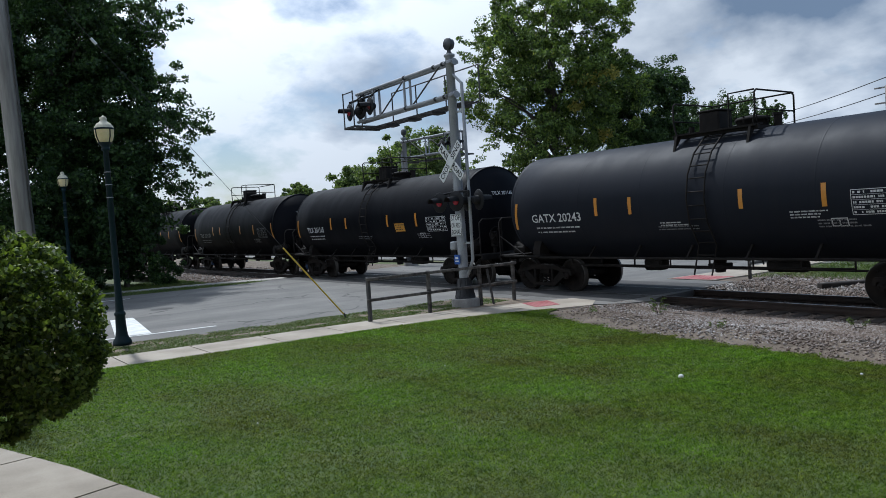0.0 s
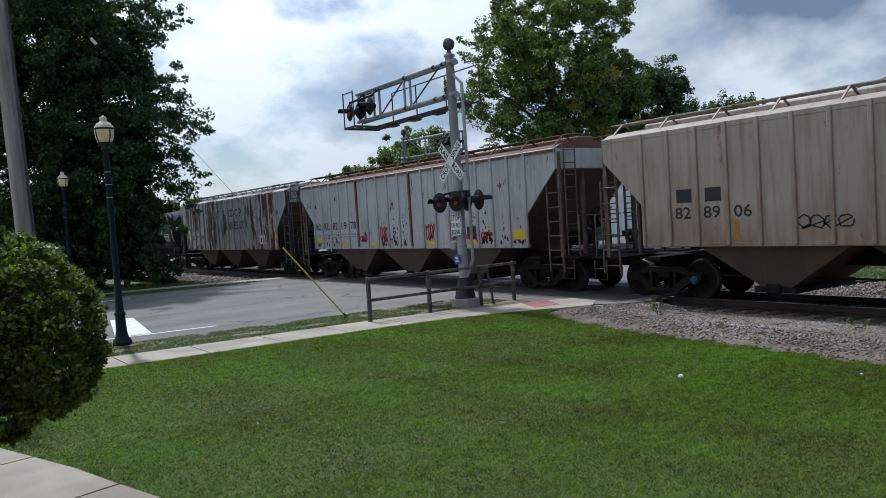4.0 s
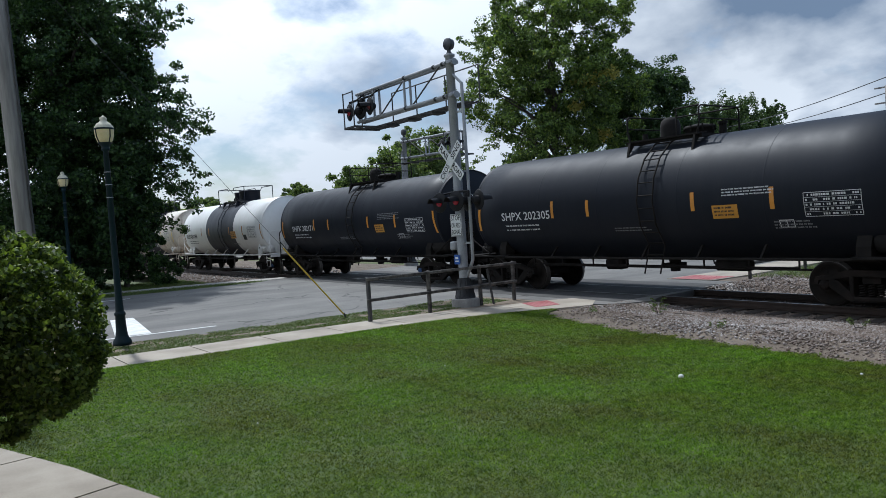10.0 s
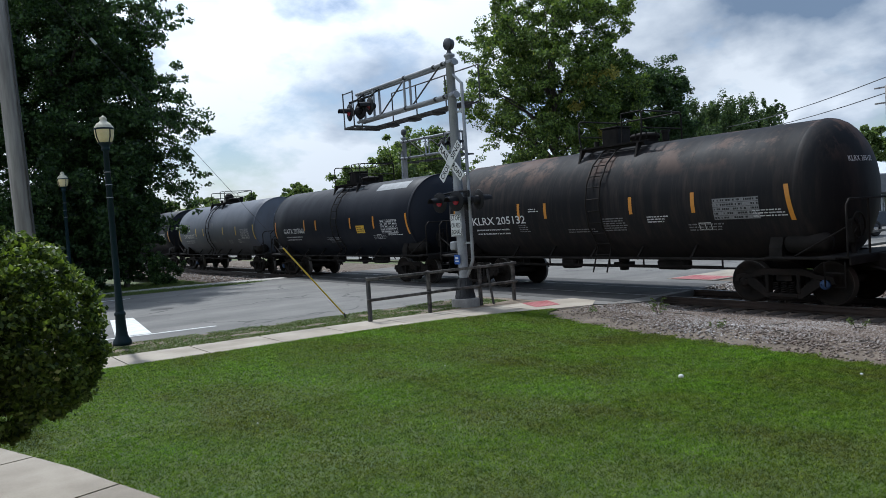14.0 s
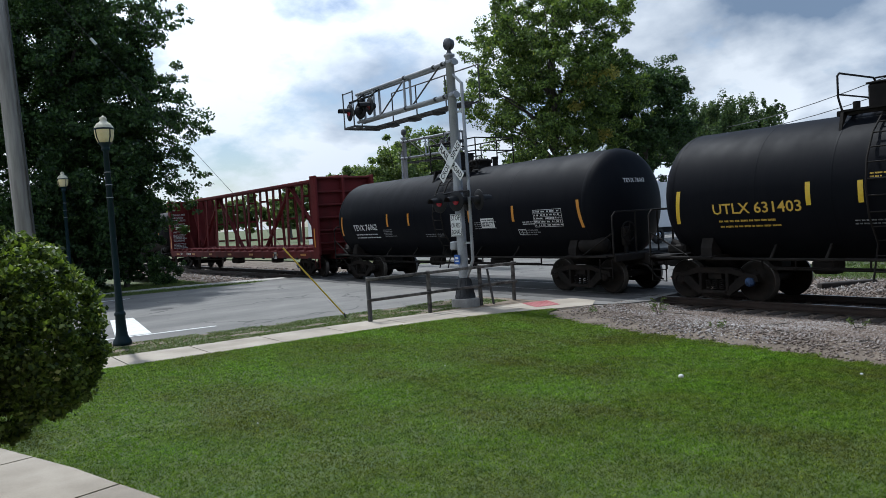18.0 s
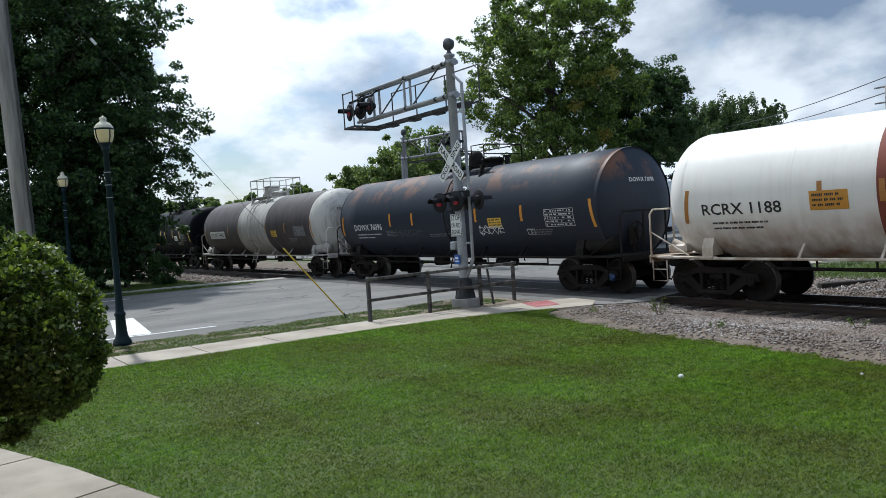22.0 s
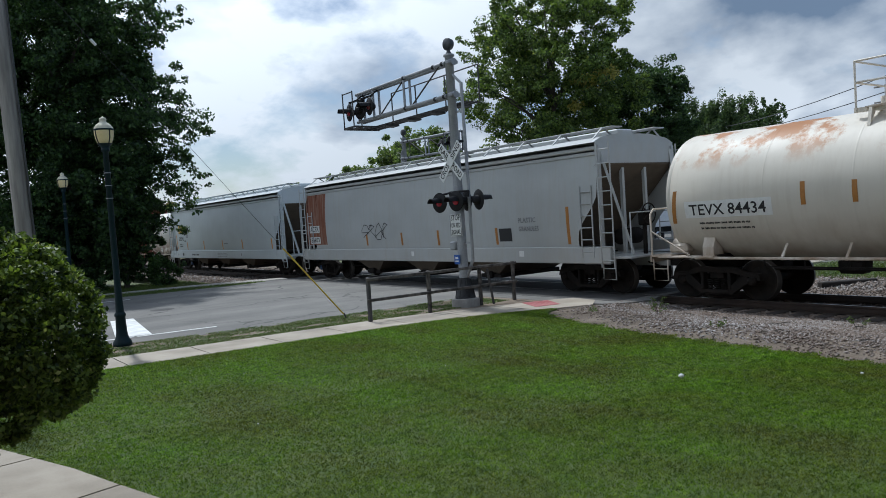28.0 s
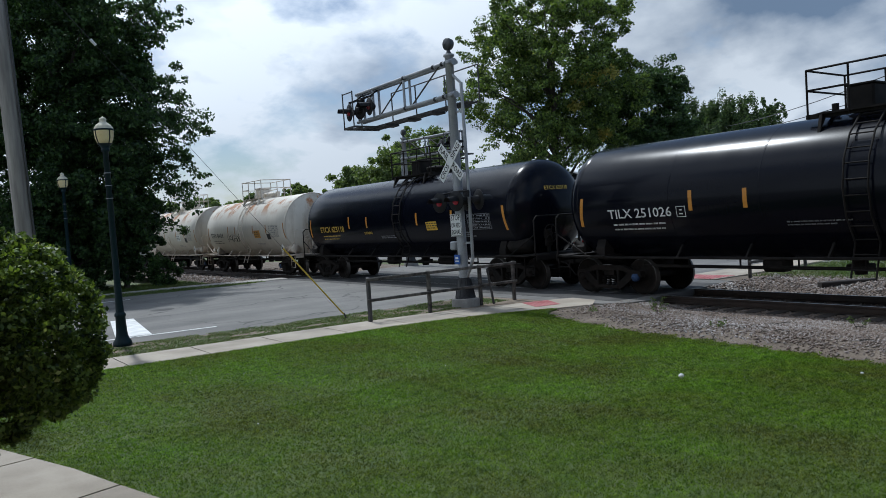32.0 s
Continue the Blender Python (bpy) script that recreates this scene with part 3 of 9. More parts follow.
M_GREYBLUE = paint("tank_greyblue", (0.125, 0.137, 0.165), dirt=(0.07, 0.065, 0.06), rough=0.55, gloss=0.14, soil=0.5, streak=0.25)
M_BROWNBLACK = paint("tank_brown_black", (0.019, 0.019, 0.021), dirt=(0.06, 0.047, 0.04), rough=0.6, gloss=0.08, soil=0.4, streak=0.45, top=0.6, rust_col=(0.11, 0.068, 0.052))
M_WHITE = paint("tank_white", (0.84, 0.83, 0.80), dirt=(0.36, 0.28, 0.20), rough=0.4, soil=0.5, streak=0.12)
M_WHITE_ACID = paint("tank_acid_white", (0.83, 0.80, 0.75), dirt=(0.26, 0.125, 0.06), rough=0.42, soil=1.0, streak=0.10, low_from=2.0, low_to=1.3)
M_WHITE_OLD = paint("tank_old_white", (0.76, 0.70, 0.61), dirt=(0.27, 0.18, 0.11), rough=0.5, soil=1.0, streak=0.34, low_from=2.5, low_to=1.0, ends=(5.0, 6.8))
M_CREAM_RUST = paint("tank_cream_rusty", (0.66, 0.615, 0.535), dirt=(0.33, 0.25, 0.17), rough=0.5, soil=0.7, streak=0.16, top=1.0, rust_col=(0.30, 0.135, 0.05), low_from=1.9, low_to=1.0, ends=(4.9, 5.9))
M_BAND = paint("tank_band", (0.026, 0.030, 0.043), rough=0.5, soil=0.3, streak=0.2)
M_RED_BAND = paint("tank_red_band", (0.22, 0.055, 0.035), dirt=(0.12, 0.06, 0.045), rough=0.6, soil=0.25, streak=0.25)
M_SOOT = paint("tank_sooty_grey", (0.072, 0.060, 0.061), dirt=(0.03, 0.025, 0.023), rough=0.6, soil=0.6, streak=0.95)
M_SOOT_PALE = paint("tank_stained_white", (0.50, 0.48, 0.44), dirt=(0.10, 0.085, 0.07), rough=0.6, soil=0.5, streak=0.75)
M_HOP_RUST = paint("hopper_grey_rusted", (0.42, 0.44, 0.45), dirt=(0.17, 0.10, 0.07), rough=0.6, soil=0.5, streak=0.7, rust=0.66, rust_col=(0.125, 0.040, 0.022), rust_scale=2.4, panel=0.766)
M_HOP_GREY = paint("hopper_grey", (0.47, 0.49, 0.51), dirt=(0.20, 0.11, 0.06), rough=0.55, soil=0.8, streak=0.55, rust=0.2, rust_col=(0.13, 0.045, 0.025), rust_scale=3.0)
M_HOP_TAN = paint("hopper_tan", (0.40, 0.345, 0.285), dirt=(0.19, 0.105, 0.06), rough=0.6, soil=1.0, streak=0.6, rust=0.2, low_from=2.2, low_to=1.2)
M_HOP_PALE = paint("hopper_pale_grey", (0.52, 0.565, 0.59), dirt=(0.30, 0.31, 0.31), rough=0.42, soil=0.2, streak=0.12)
M_HOP_WHITE = paint("hopper_dirty_white", (0.44, 0.455, 0.455), dirt=(0.36, 0.31, 0.24), rough=0.45, soil=0.35, streak=0.28)
M_RUSTPANEL = paint("rust_panel", (0.22, 0.085, 0.05), dirt=(0.45, 0.40, 0.34), rough=0.8, soil=0.2, streak=0.5, rust=0.4, rust_col=(0.13, 0.04, 0.02))
M_ROOF_RUST = paint("rusty_roof", (0.16, 0.09, 0.065), rough=0.8, soil=0.2, streak=0.4)
M_BEAM_RED = paint("lumber_car_red", (0.125, 0.022, 0.023), dirt=(0.045, 0.02, 0.018), rough=0.65, gloss=0.08, soil=0.5, streak=0.5)
M_UNDER = surface("underframe_grime", (0.010, 0.009, 0.008), (0.024, 0.020, 0.018), 3.0, 0.8, 0.1, grain=40)
M_CAST = surface("cast_truck_steel", (0.009, 0.008, 0.007), (0.024, 0.018, 0.015), 3.5, 0.85, 0.0, grain=45)
M_WHEEL = surface("wheel_steel", (0.008, 0.007, 0.006), (0.022, 0.016, 0.012), 4.0, 0.8, 0.0, grain=30)
M_TREAD = plain("wheel_tread_steel", (0.11, 0.10, 0.09), 0.45, 0.7)
M_CAP_BLUE = plain("bearing_cap_blue", (0.03, 0.07, 0.17), 0.6)
M_STRIPE_O = plain("orange_reflector", (0.62, 0.26, 0.03), 0.4, vary=0.15)
M_STRIPE_Y = plain("yellow_reflector", (0.75, 0.50, 0.03), 0.4, vary=0.15)
M_STRIPE_D = plain("dull_orange_reflector", (0.40, 0.17, 0.03), 0.5, vary=0.2)
M_TXT_WHITE = plain("white_lettering", (0.68, 0.68, 0.68), 0.6, vary=0.25, scale=25)
M_TXT_GREY = plain("worn_lettering", (0.26, 0.26, 0.27), 0.6, vary=0.4, scale=25)
M_TXT_YELLOW = plain("yellow_lettering", (0.70, 0.45, 0.06), 0.6, vary=0.25, scale=25)
M_TXT_BLACK = plain("black_lettering", (0.018, 0.018, 0.02), 0.6, vary=0.3, scale=25)
M_LABEL_Y = plain("yellow_label", (0.72, 0.44, 0.04), 0.5, vary=0.2)
M_LABEL_O = plain("orange_label", (0.58, 0.27, 0.03), 0.5, vary=0.2)
M_LABEL_W = plain("white_label", (0.72, 0.72, 0.70), 0.5, vary=0.12)
M_RED_GRAFFITI = plain("red_graffiti", (0.42, 0.03, 0.04), 0.6)
M_HOSE = plain("rubber_hose", (0.012, 0.012, 0.012), 0.7)

for mm in (M_CAST, M_WHEEL, M_UNDER):
    mm.node_tree.nodes["Principled BSDF"].inputs["Specular IOR Level"].default_value = 0.2

WHEEL_R, WHEELBASE = 0.457, 1.778
SHARED = {}


def once(key, maker):
    if key not in SHARED:
        SHARED[key] = maker()
    return SHARED[key]


def wheelset_mesh():
    m = Mesh()
    for sx in (-1, 1):
        prof = [(0.0, 0.80), (0.115, 0.80), (0.125, 0.785), (0.135, 0.74), (0.34, 0.755), (0.385, 0.79), (0.440, 0.79), (0.457, 0.775), (0.460, 0.69), (0.484, 0.672), (0.484, 0.655), (0.40, 0.65), (0.36, 0.68), (0.14, 0.70), (0.10, 0.66), (0.0, 0.66)]
        mats = [0, 0, 0, 0, 0, 0, 1, 1, 1, 0, 0, 0, 0, 0, 0]
        m.lathe([(r, sx * h) for r, h in prof], "x", 36, mats=mats)
        for k in range(6):
            a = k * math.pi / 3
            m.cyl((sx * 0.757, 0.24 * math.cos(a), 0.24 * math.sin(a)), (sx * 0.768, 0.24 * math.cos(a), 0.24 * math.sin(a)), 0.035, seg=8)
    m.cyl((-1.0, 0, 0), (1.0, 0, 0), 0.085, seg=14)
    return m.build("wheelset", [M_WHEEL, M_TREAD])


def half_frame(s):
    """One side frame with its columns, jaws and lower spring seat."""
    m = Mesh()
    h = WHEELBASE / 2
    x0, x1 = (0.92, 1.06) if s > 0 else (-1.06, -0.92)
    top = [(-h - 0.22, 0.47), (-h - 0.17, 0.62), (-h + 0.15, 0.65), (-0.45, 0.76), (0.45, 0.76), (h - 0.15, 0.65), (h + 0.17, 0.62), (h + 0.22, 0.47), (h + 0.13, 0.47), (h + 0.10, 0.55), (h - 0.12, 0.55), (0.42, 0.63), (-0.42, 0.63), (-h + 0.12, 0.55), (-h - 0.10, 0.55), (-h - 0.13, 0.47)]
    m.slab(top, "x", x0, x1)
    for q in (-1, 1):
        m.slab([(q * (h - 0.12), 0.56), (q * (h - 0.02), 0.47), (q * 0.40, 0.15), (q * 0.30, 0.15), (q * 0.30, 0.27), (q * (h - 0.26), 0.56)], "x", x0, x1)
        m.box(((x0 + x1) / 2, q * 0.345, 0.45), (0.17, 0.085, 0.40), bev=0.015)
    m.box(((x0 + x1) / 2, 0, 0.20), (0.19, 0.66, 0.09), bev=0.02)
    return m.build("sideframe", M_CAST)


def spring_mesh():
    pts = [(0.055 * math.cos(k * 0.9), 0.055 * math.sin(k * 0.9), 0.25 + 0.23 * k / 34) for k in range(35)]
    return Mesh().tube(pts, 0.017, 5).build("coil_spring", M_CAST)


def bearing_mesh():
    m = Mesh()
    m.lathe([(0.0, -0.06), (0.05, -0.06), (0.06, -0.05), (0.10, -0.045), (0.105, 0.05), (0.0, 0.05)], "x", 14)
    for k in range(3):
        a = k * 2.094
        m.cyl((-0.05, 0.06 * math.cos(a), 0.06 * math.sin(a)), (-0.075, 0.06 * math.cos(a), 0.06 * math.sin(a)), 0.016, seg=6)
    return m


def bolster_mesh():
    m = Mesh()
    m.slab([(-1.0, 0.62), (-0.6, 0.55), (0.6, 0.55), (1.0, 0.62), (1.0, 0.50), (0.55, 0.36), (-0.55, 0.36), (-1.0, 0.50)], "y", -0.17, 0.17)
    m.cyl((0, 0, 0.55), (0, 0, 0.64), 0.2, seg=18)
    m.box((0, 0.42, 0.42), (1.5, 0.10, 0.14))
    m.box((0, -0.42, 0.42), (1.5, 0.10, 0.14))
    for sx in (-1, 1):
        for q in (-1, 1):
            m.box((sx * 0.753, q * 0.40, 0.42), (0.12, 0.09, 0.30))
    return m.build("truck", M_CAST)


SPINNERS = []


def add_truck(car, y0):
    t = part("truck", once("bolster", bolster_mesh), M_CAST, car, "cast steel truck with two axles", at=pose(0, y0, 0))
    for s in (-1, 1):
        part("sideframe", once(("sideframe", s), lambda: half_frame(s)), M_CAST, t)
        for y in (-0.17, 0.0, 0.17):
            part("coil_spring", once("spring", spring_mesh), M_CAST, t, at=pose(s * 0.99, y, 0))
    for q in (-1, 1):
        w = part("wheelset", once("wheelset", wheelset_mesh), M_WHEEL, t, "steel wheelset with bright treads")
        w.matrix_parent_inverse = Matrix.Translation((0, q * WHEELBASE / 2, WHEEL_R))
        SPINNERS.append(w)
        for s in (-1, 1):
            blue = (len(SPINNERS) % 5 == 0)
            part("bearing_cap", once(("bearing", s, blue), lambda: turned(bearing_mesh(), s).build("bearing_cap", M_CAP_BLUE if blue else M_CAST)), None, t, "blue bearing cap" if blue else "", at=pose(s * 1.03, q * WHEELBASE / 2, WHEEL_R))
    return t


def turned(m, s):
    if s > 0:
        m.v = [(-x, y, z) for x, y, z in m.v]
    return m


def coupler_mesh():
    m = Mesh()
    m.box((0, -0.35, 0.86), (0.18, 0.75, 0.2), bev=0.02)
    m.box((-0.06, 0.05, 0.86), (0.16, 0.22, 0.3), bev=0.03)
    m.box((0.13, 0.10, 0.86), (0.10, 0.20, 0.26), bev=0.03)
    m.tube([(0.3, -0.55, 0.80), (0.32, -0.2, 0.70), (0.30, 0.05, 0.42), (0.22, 0.2, 0.36)], 0.025, 7)
    m.beam((-0.2, -0.25, 0.95), (-1.2, -0.35, 1.0), 0.03, 0.03)
    return m.build("coupler", M_UNDER)


def brake_wheel_mesh(mat):
    m = Mesh()
    ring = [(0.26 * math.cos(k * math.pi / 12), 0, 0.26 * math.sin(k * math.pi / 12)) for k in range(25)]
    m.tube(ring, 0.018, 6)
    for k in range(5):
        a = k * 2 * math.pi / 5
        m.beam((0, 0, 0), (0.26 * math.cos(a), 0, 0.26 * math.sin(a)), 0.03, 0.012)
    m.cyl((0, -0.04, 0), (0, 0.04, 0), 0.05, seg=10)
    return m.build("brake_wheel", mat)


def ladder_mesh(rungs, w, path, mat, r=0.016):
    """Two stringers through path points (x, z) at y = +-w/2, with rungs along them."""
    m = Mesh()
    for s in (-1, 1):
        m.tube([(x, s * w / 2, z) for x, z in path], r * 1.3, 6)
    seglen = [math.dist(a, b) for a, b in zip(path, path[1:])]
    L = sum(seglen)
    for i in range(rungs):
        d = L * (i + 0.5) / rungs
        for (a, b), l in zip(zip(path, path[1:]), seglen):
            if d <= l:
                x, z = a[0] + (b[0] - a[0]) * d / l, a[1] + (b[1] - a[1]) * d / l
                break
            d -= l
        m.tube([(x, -w / 2, z), (x, w / 2, z)], r, 6)
    return m.build("ladder", mat)


def stirrup_mesh(mat, drop=0.5):
    m = Mesh()
    m.tube([(0, -0.2, 0.95), (0, -0.2, 0.95 - drop), (0, 0.2, 0.95 - drop), (0, 0.2, 0.95)], 0.018, 6)
    m.tube([(0, -0.2, 0.95 - drop * 0.45), (0, 0.2, 0.95 - drop * 0.45)], 0.014, 6)
    return m.build("sill_step", mat)


def rail_mesh(pts, r, mat, posts=()):
    m = Mesh()
    m.tube(pts, r, 7)
    for a, b in posts:
        m.tube([a, b], r, 7)
    return m.build("handrail", mat)


class Skin:
    """A side surface to letter on: maps (along towards the front, up) to a point on the car's camera-side wall."""

    def __init__(self, kind, zc=2.35, r=1.5, x=-1.6, tilt=0.0):
        self.kind, self.zc, self.r, self.x, self.tilt = kind, zc, r, x, tilt

    def at(self, y, z, out=0.006):
        if self.kind == "tank":
            a = (z - self.zc) / self.r
            R = self.r + out
            return (-R * math.cos(a), y, self.zc + R * math.sin(a))
        if self.kind == "bulge":
            x = self.x * (1 - 0.10 * abs((z - 2.3) / 1.6) ** 2.4)
            return (x - out, y, z)
        return (self.x - out, y, z)


def decal(name, skin, car, rects, mat, label="", out=0.006):
    """rects: (y toward the front, z centre, length, height, lean)."""
    m = Mesh()
    for y, z, w, h, *lean in rects:
        n = max(1, int(h / 0.12)) if skin.kind != "flat" else 1
        ln = lean[0] if lean else 0
        pts = []
        for k in range(n + 1):
            zz = z - h / 2 + h * k / n
            sh = ln * (k / n - 0.5)
            pts += [skin.at(y + w / 2 + sh, zz, out), skin.at(y - w / 2 + sh, zz, out)]
        m.add(pts, [(2 * k, 2 * k + 1, 2 * k + 3, 2 * k + 2) for k in range(n)])
    return part(name, m, mat, car, label)


def writing(name, skin, car, text, y, z, height, mat, width=0.0, label="", out=0.008, slant=0.0):
    """y: where the line begins (its front end, read towards the rear)."""
    vs, fs = letters(text, height, width)
    m = Mesh()
    m.add([skin.at(y - u - slant * v, z + v, out) for u, v in vs], fs)
    return part(name, m, mat, car, label)


def fine_print(skin, car, y, z, w, rows, mat, pitch=0.075, h=0.032, seed=1, name="data_stencil", label="block of small stencilled writing"):
    rng = random.Random(seed)
    rects = []
    for i in range(rows):
        u = 0.0
        end = w * rng.uniform(0.7, 1.0)
        while u < end:
            for _ in range(rng.randint(2, 6)):
                l = h * rng.uniform(0.42, 0.7)
                rects.append((y - u - l / 2, z - i * pitch, l, h * rng.uniform(0.8, 1.1)))
                u += l + h * 0.16
            u += h * 0.65
    return tagged(decal(name, skin, car, rects, mat, label, out=0.007), kind="stuff")


def table_decal(skin, car, y, z, w, h, mat_line, mat_fill=None, seed=2):
    """A boxed table of stencilled data."""
    if mat_fill:
        decal("data_panel", skin, car, [(y, z, w, h)], mat_fill, "painted data panel", out=0.004)
    rng = random.Random(seed)
    rects = [(y, z + h / 2, w, 0.012), (y, z - h / 2, w, 0.012), (y + w / 2, z, 0.012, h), (y - w / 2, z, 0.012, h)]
    rows = max(3, int(h / 0.085))
    for i in range(rows):
        zz = z + h / 2 - (i + 0.5) * h / rows
        rects.append((y, zz + h / rows / 2, w, 0.006))
        u = 0.03
        while u < w - 0.05:
            l = rng.uniform(0.02, 0.055)
            if rng.random() < 0.82:
                rects.append((y + w / 2 - u - l / 2, zz, l, h / rows * 0.42))
            u += l + rng.choice((0.012, 0.012, 0.05))
    tagged(decal("data_table", skin, car, rects, mat_line, "boxed table of stencilled test data", out=0.007), kind="stuff")


def tank_profile(half, r, head, flat):
    """(radius, y) from the rear to the front end."""
    n = 10
    end = []
    for k in range(n + 1):
        a = math.pi / 2 * k / n
        if flat:
            # a shallow dished end with a tight knuckle
            rr = r * math.sin(a) ** 0.55 if k else 0.0
            dep = head * (1 - (rr / r) ** 2.6)
        else:
            rr = r * math.sin(a)
            dep = head * math.cos(a)
        end.append((max(rr, 0.001), dep))
    body = half - head
    rear = [(rr, -(body + dep)) for rr, dep in end]
    front = [(rr, body + dep) for rr, dep in reversed(end)]
    return rear, front, body


def tank_car(label, F, R, body_mat, fit_mat, r=1.5, zc=2.35, head=0.75, flat=False, bands=(), marks=None, end_over=1.3, seams=(-0.55, -0.2, 0.2, 0.55), stripes=M_STRIPE_O, top="rail", rail_col=None, low_rail=True, walk_side=0.0, gear=None, group="tank cars of the train"):
    """F, R: where its trucks stand along the line at the start."""
    half_t = (F - R) / 2
    half = half_t + end_over
    gear = gear or fit_mat
    car = thing("tank_car", label, "tank car", group)
    rear, front, body = tank_profile(half, r, head, flat)
    # ring stations: band edges and weld seams give the shell its belts
    st = sorted({-body, body, *[b for a in bands for b in a[:2] if -body < b < body]})
    prof, mats = list(rear), []
    mat_list = [body_mat] + [b[2] for b in bands]

    def mat_at(y):
        for k, b in enumerate(bands):
            if b[0] <= y <= b[1]:
                return k + 1
        return 0
    ys_in = []
    for a, b in zip(st, st[1:]):
        n = max(1, int((b - a) / 1.2))
        ys_in += [a + (b - a) * k / n for k in range(n)]
    ys_in.append(body)
    prof = [(q, w) for q, w in rear[:-1]] + [(r, y) for y in ys_in] + [(q, w) for q, w in front[1:]]
    mats = [mat_at((a[1] + b[1]) / 2) for a, b in zip(prof, prof[1:])]
    m = Mesh()
    m.lathe(prof, "y", 56, mats=mats, at=(0, 0, zc))
    shell = part("tank", m, mat_list, car, label)
    for u in seams:
        y = u * body
        sm = Mesh()
        sm.lathe([(r + 0.001, y - 0.02), (r + 0.003, y - 0.01), (r + 0.003, y + 0.01), (r + 0.001, y + 0.02)], "y", 56, at=(0, 0, zc), mats=[mat_at(y)] * 3)
        part("weld_seam", sm, mat_list, shell)
    for s in (-1, 1):
        hm = Mesh()
        hm.lathe([(r + 0.001, s * (body - 0.06)), (r + 0.006, s * (body - 0.03)), (r + 0.006, s * body), (r - 0.004, s * (body + 0.05))], "y", 56, at=(0, 0, zc), mats=[mat_at(s * body)] * 3)
        part("head_seam", hm, mat_list, shell)
    # underframe
    for s in (-1, 1):
        um = Mesh()
        um.box((0, s * (half_t + 0.35), 0.86), (0.42, 3.0, 0.34), bev=0.02)
        um.slab([(-1.25, 1.05), (1.25, 1.05), (1.25, 1.0), (0.5, 0.72), (-0.5, 0.72), (-1.25, 1.0)], "y", s * half_t - 0.2, s * half_t + 0.2)
        part("stub_sill", um, M_UNDER, car)
        cm = Mesh()
        w0 = 1.28
        cm.slab([(-w0, 1.0), (-w0, 1.22), (-1.12, 1.62), (-1.02, 1.62), (-0.9, 1.05), (0.9, 1.05), (1.02, 1.62), (1.12, 1.62), (w0, 1.22), (w0, 1.0)], "y", s * half_t - 0.14, s * half_t + 0.14)
        part("saddle", cm, fit_mat, car)
        pm = Mesh()
        pm.box((0, s * (half_t + 1.25), 1.03), (2.7, 0.62, 0.05), bev=0.01)
        pm.box((0, s * (half_t + 1.54), 0.96), (2.7, 0.05, 0.16), bev=0.01)
        for sx in (-1, 1):
            pm.box((sx * 1.3, s * (half_t + 0.55), 1.01), (0.22, 1.5, 0.05), bev=0.01)
        part("end_platform", pm, fit_mat, car)
        y0, y1 = s * (half_t + 1.2), s * (half_t + 1.5)
        z0, z1 = 1.05, 2.15
        part("handrail", rail_mesh([(-1.34, y1, z0), (-1.34, y1, z1 - 0.12), (-1.22, y1, z1), (1.22, y1, z1), (1.34, y1, z1 - 0.12), (1.34, y1, z0)], 0.024, fit_mat, [((-0.45, y1, z0), (-0.45, y1, z1)), ((0.45, y1, z0), (0.45, y1, z1))]), None, car)
        part("handrail", rail_mesh([(-1.34, y0 - s * 0.75, 1.05), (-1.34, y1, 1.62)], 0.02, fit_mat), None, car)
        part("coupler", once("coupler", coupler_mesh), M_UNDER, car, at=pose(0, s * (half_t + 1.93), 0, 0, 0, 0 if s > 0 else 180))
        for sx in (-1, 1):
            part("sill_step", once(("step", fit_mat.name), lambda: stirrup_mesh(fit_mat)), None, car, at=pose(sx * 1.36, s * (half_t + 1.25), 0))
    bw = part("brake_wheel", once(("bw", fit_mat.name), lambda: brake_wheel_mesh(fit_mat)), None, car, at=pose(-0.55, -(half_t + 1.35), 1.62))
    bm_ = Mesh()
    bm_.box((-0.55, -(half_t + 1.25), 1.5), (0.22, 0.16, 0.5), bev=0.03)
    bm_.beam((-0.55, -(half_t + 1.25), 1.05), (-0.55, -(half_t + 1.25), 1.3), 0.08, 0.08)
    part("brake_stand", bm_, fit_mat, car)
    res = Mesh()
    res.lathe([(0.001, -0.48), (0.16, -0.44), (0.21, -0.36), (0.21, 0.36), (0.16, 0.44), (0.001, 0.48)], "y", 18, at=(-1.05, -(half_t - 0.15) - 0.75, 1.3))
    part("air_reservoir", res, fit_mat, car)
    valve = Mesh()
    valve.box((-1.0, half_t + 0.9, 1.2), (0.35, 0.5, 0.22), bev=0.05)
    valve.cyl((-1.05, half_t + 0.7, 1.2), (-1.05, half_t + 1.05, 1.35), 0.09, seg=10)
    valve.cyl((-0.75, half_t + 0.9, 1.2), (-0.75, half_t + 0.9, 1.42), 0.11, seg=10)
    part("brake_valve", valve, fit_mat, car)
    # running rails along both sides and brake piping below
    for sx in (-1, 1):
        lr = Mesh()
        lr.box((sx * 1.33, 0, 0.985), (0.10, 2 * half_t + 0.6, 0.055), bev=0.012)
        part("side_sill", lr, fit_mat if low_rail else M_UNDER, car)
        n = 5
        for k in range(n):
            y = (k - (n - 1) / 2) * (half_t * 1.5 / n)
            b = Mesh()
            b.beam((sx * 1.32, y, 0.96), (sx * 1.0, y, 1.32), 0.05, 0.04)
            part("sill_bracket", b, fit_mat if low_rail else M_UNDER, car)
    pipe = Mesh()
    pipe.tube([(-0.75, -half_t + 1.1, 0.72), (-0.75, half_t - 1.1, 0.72)], 0.025, 7)
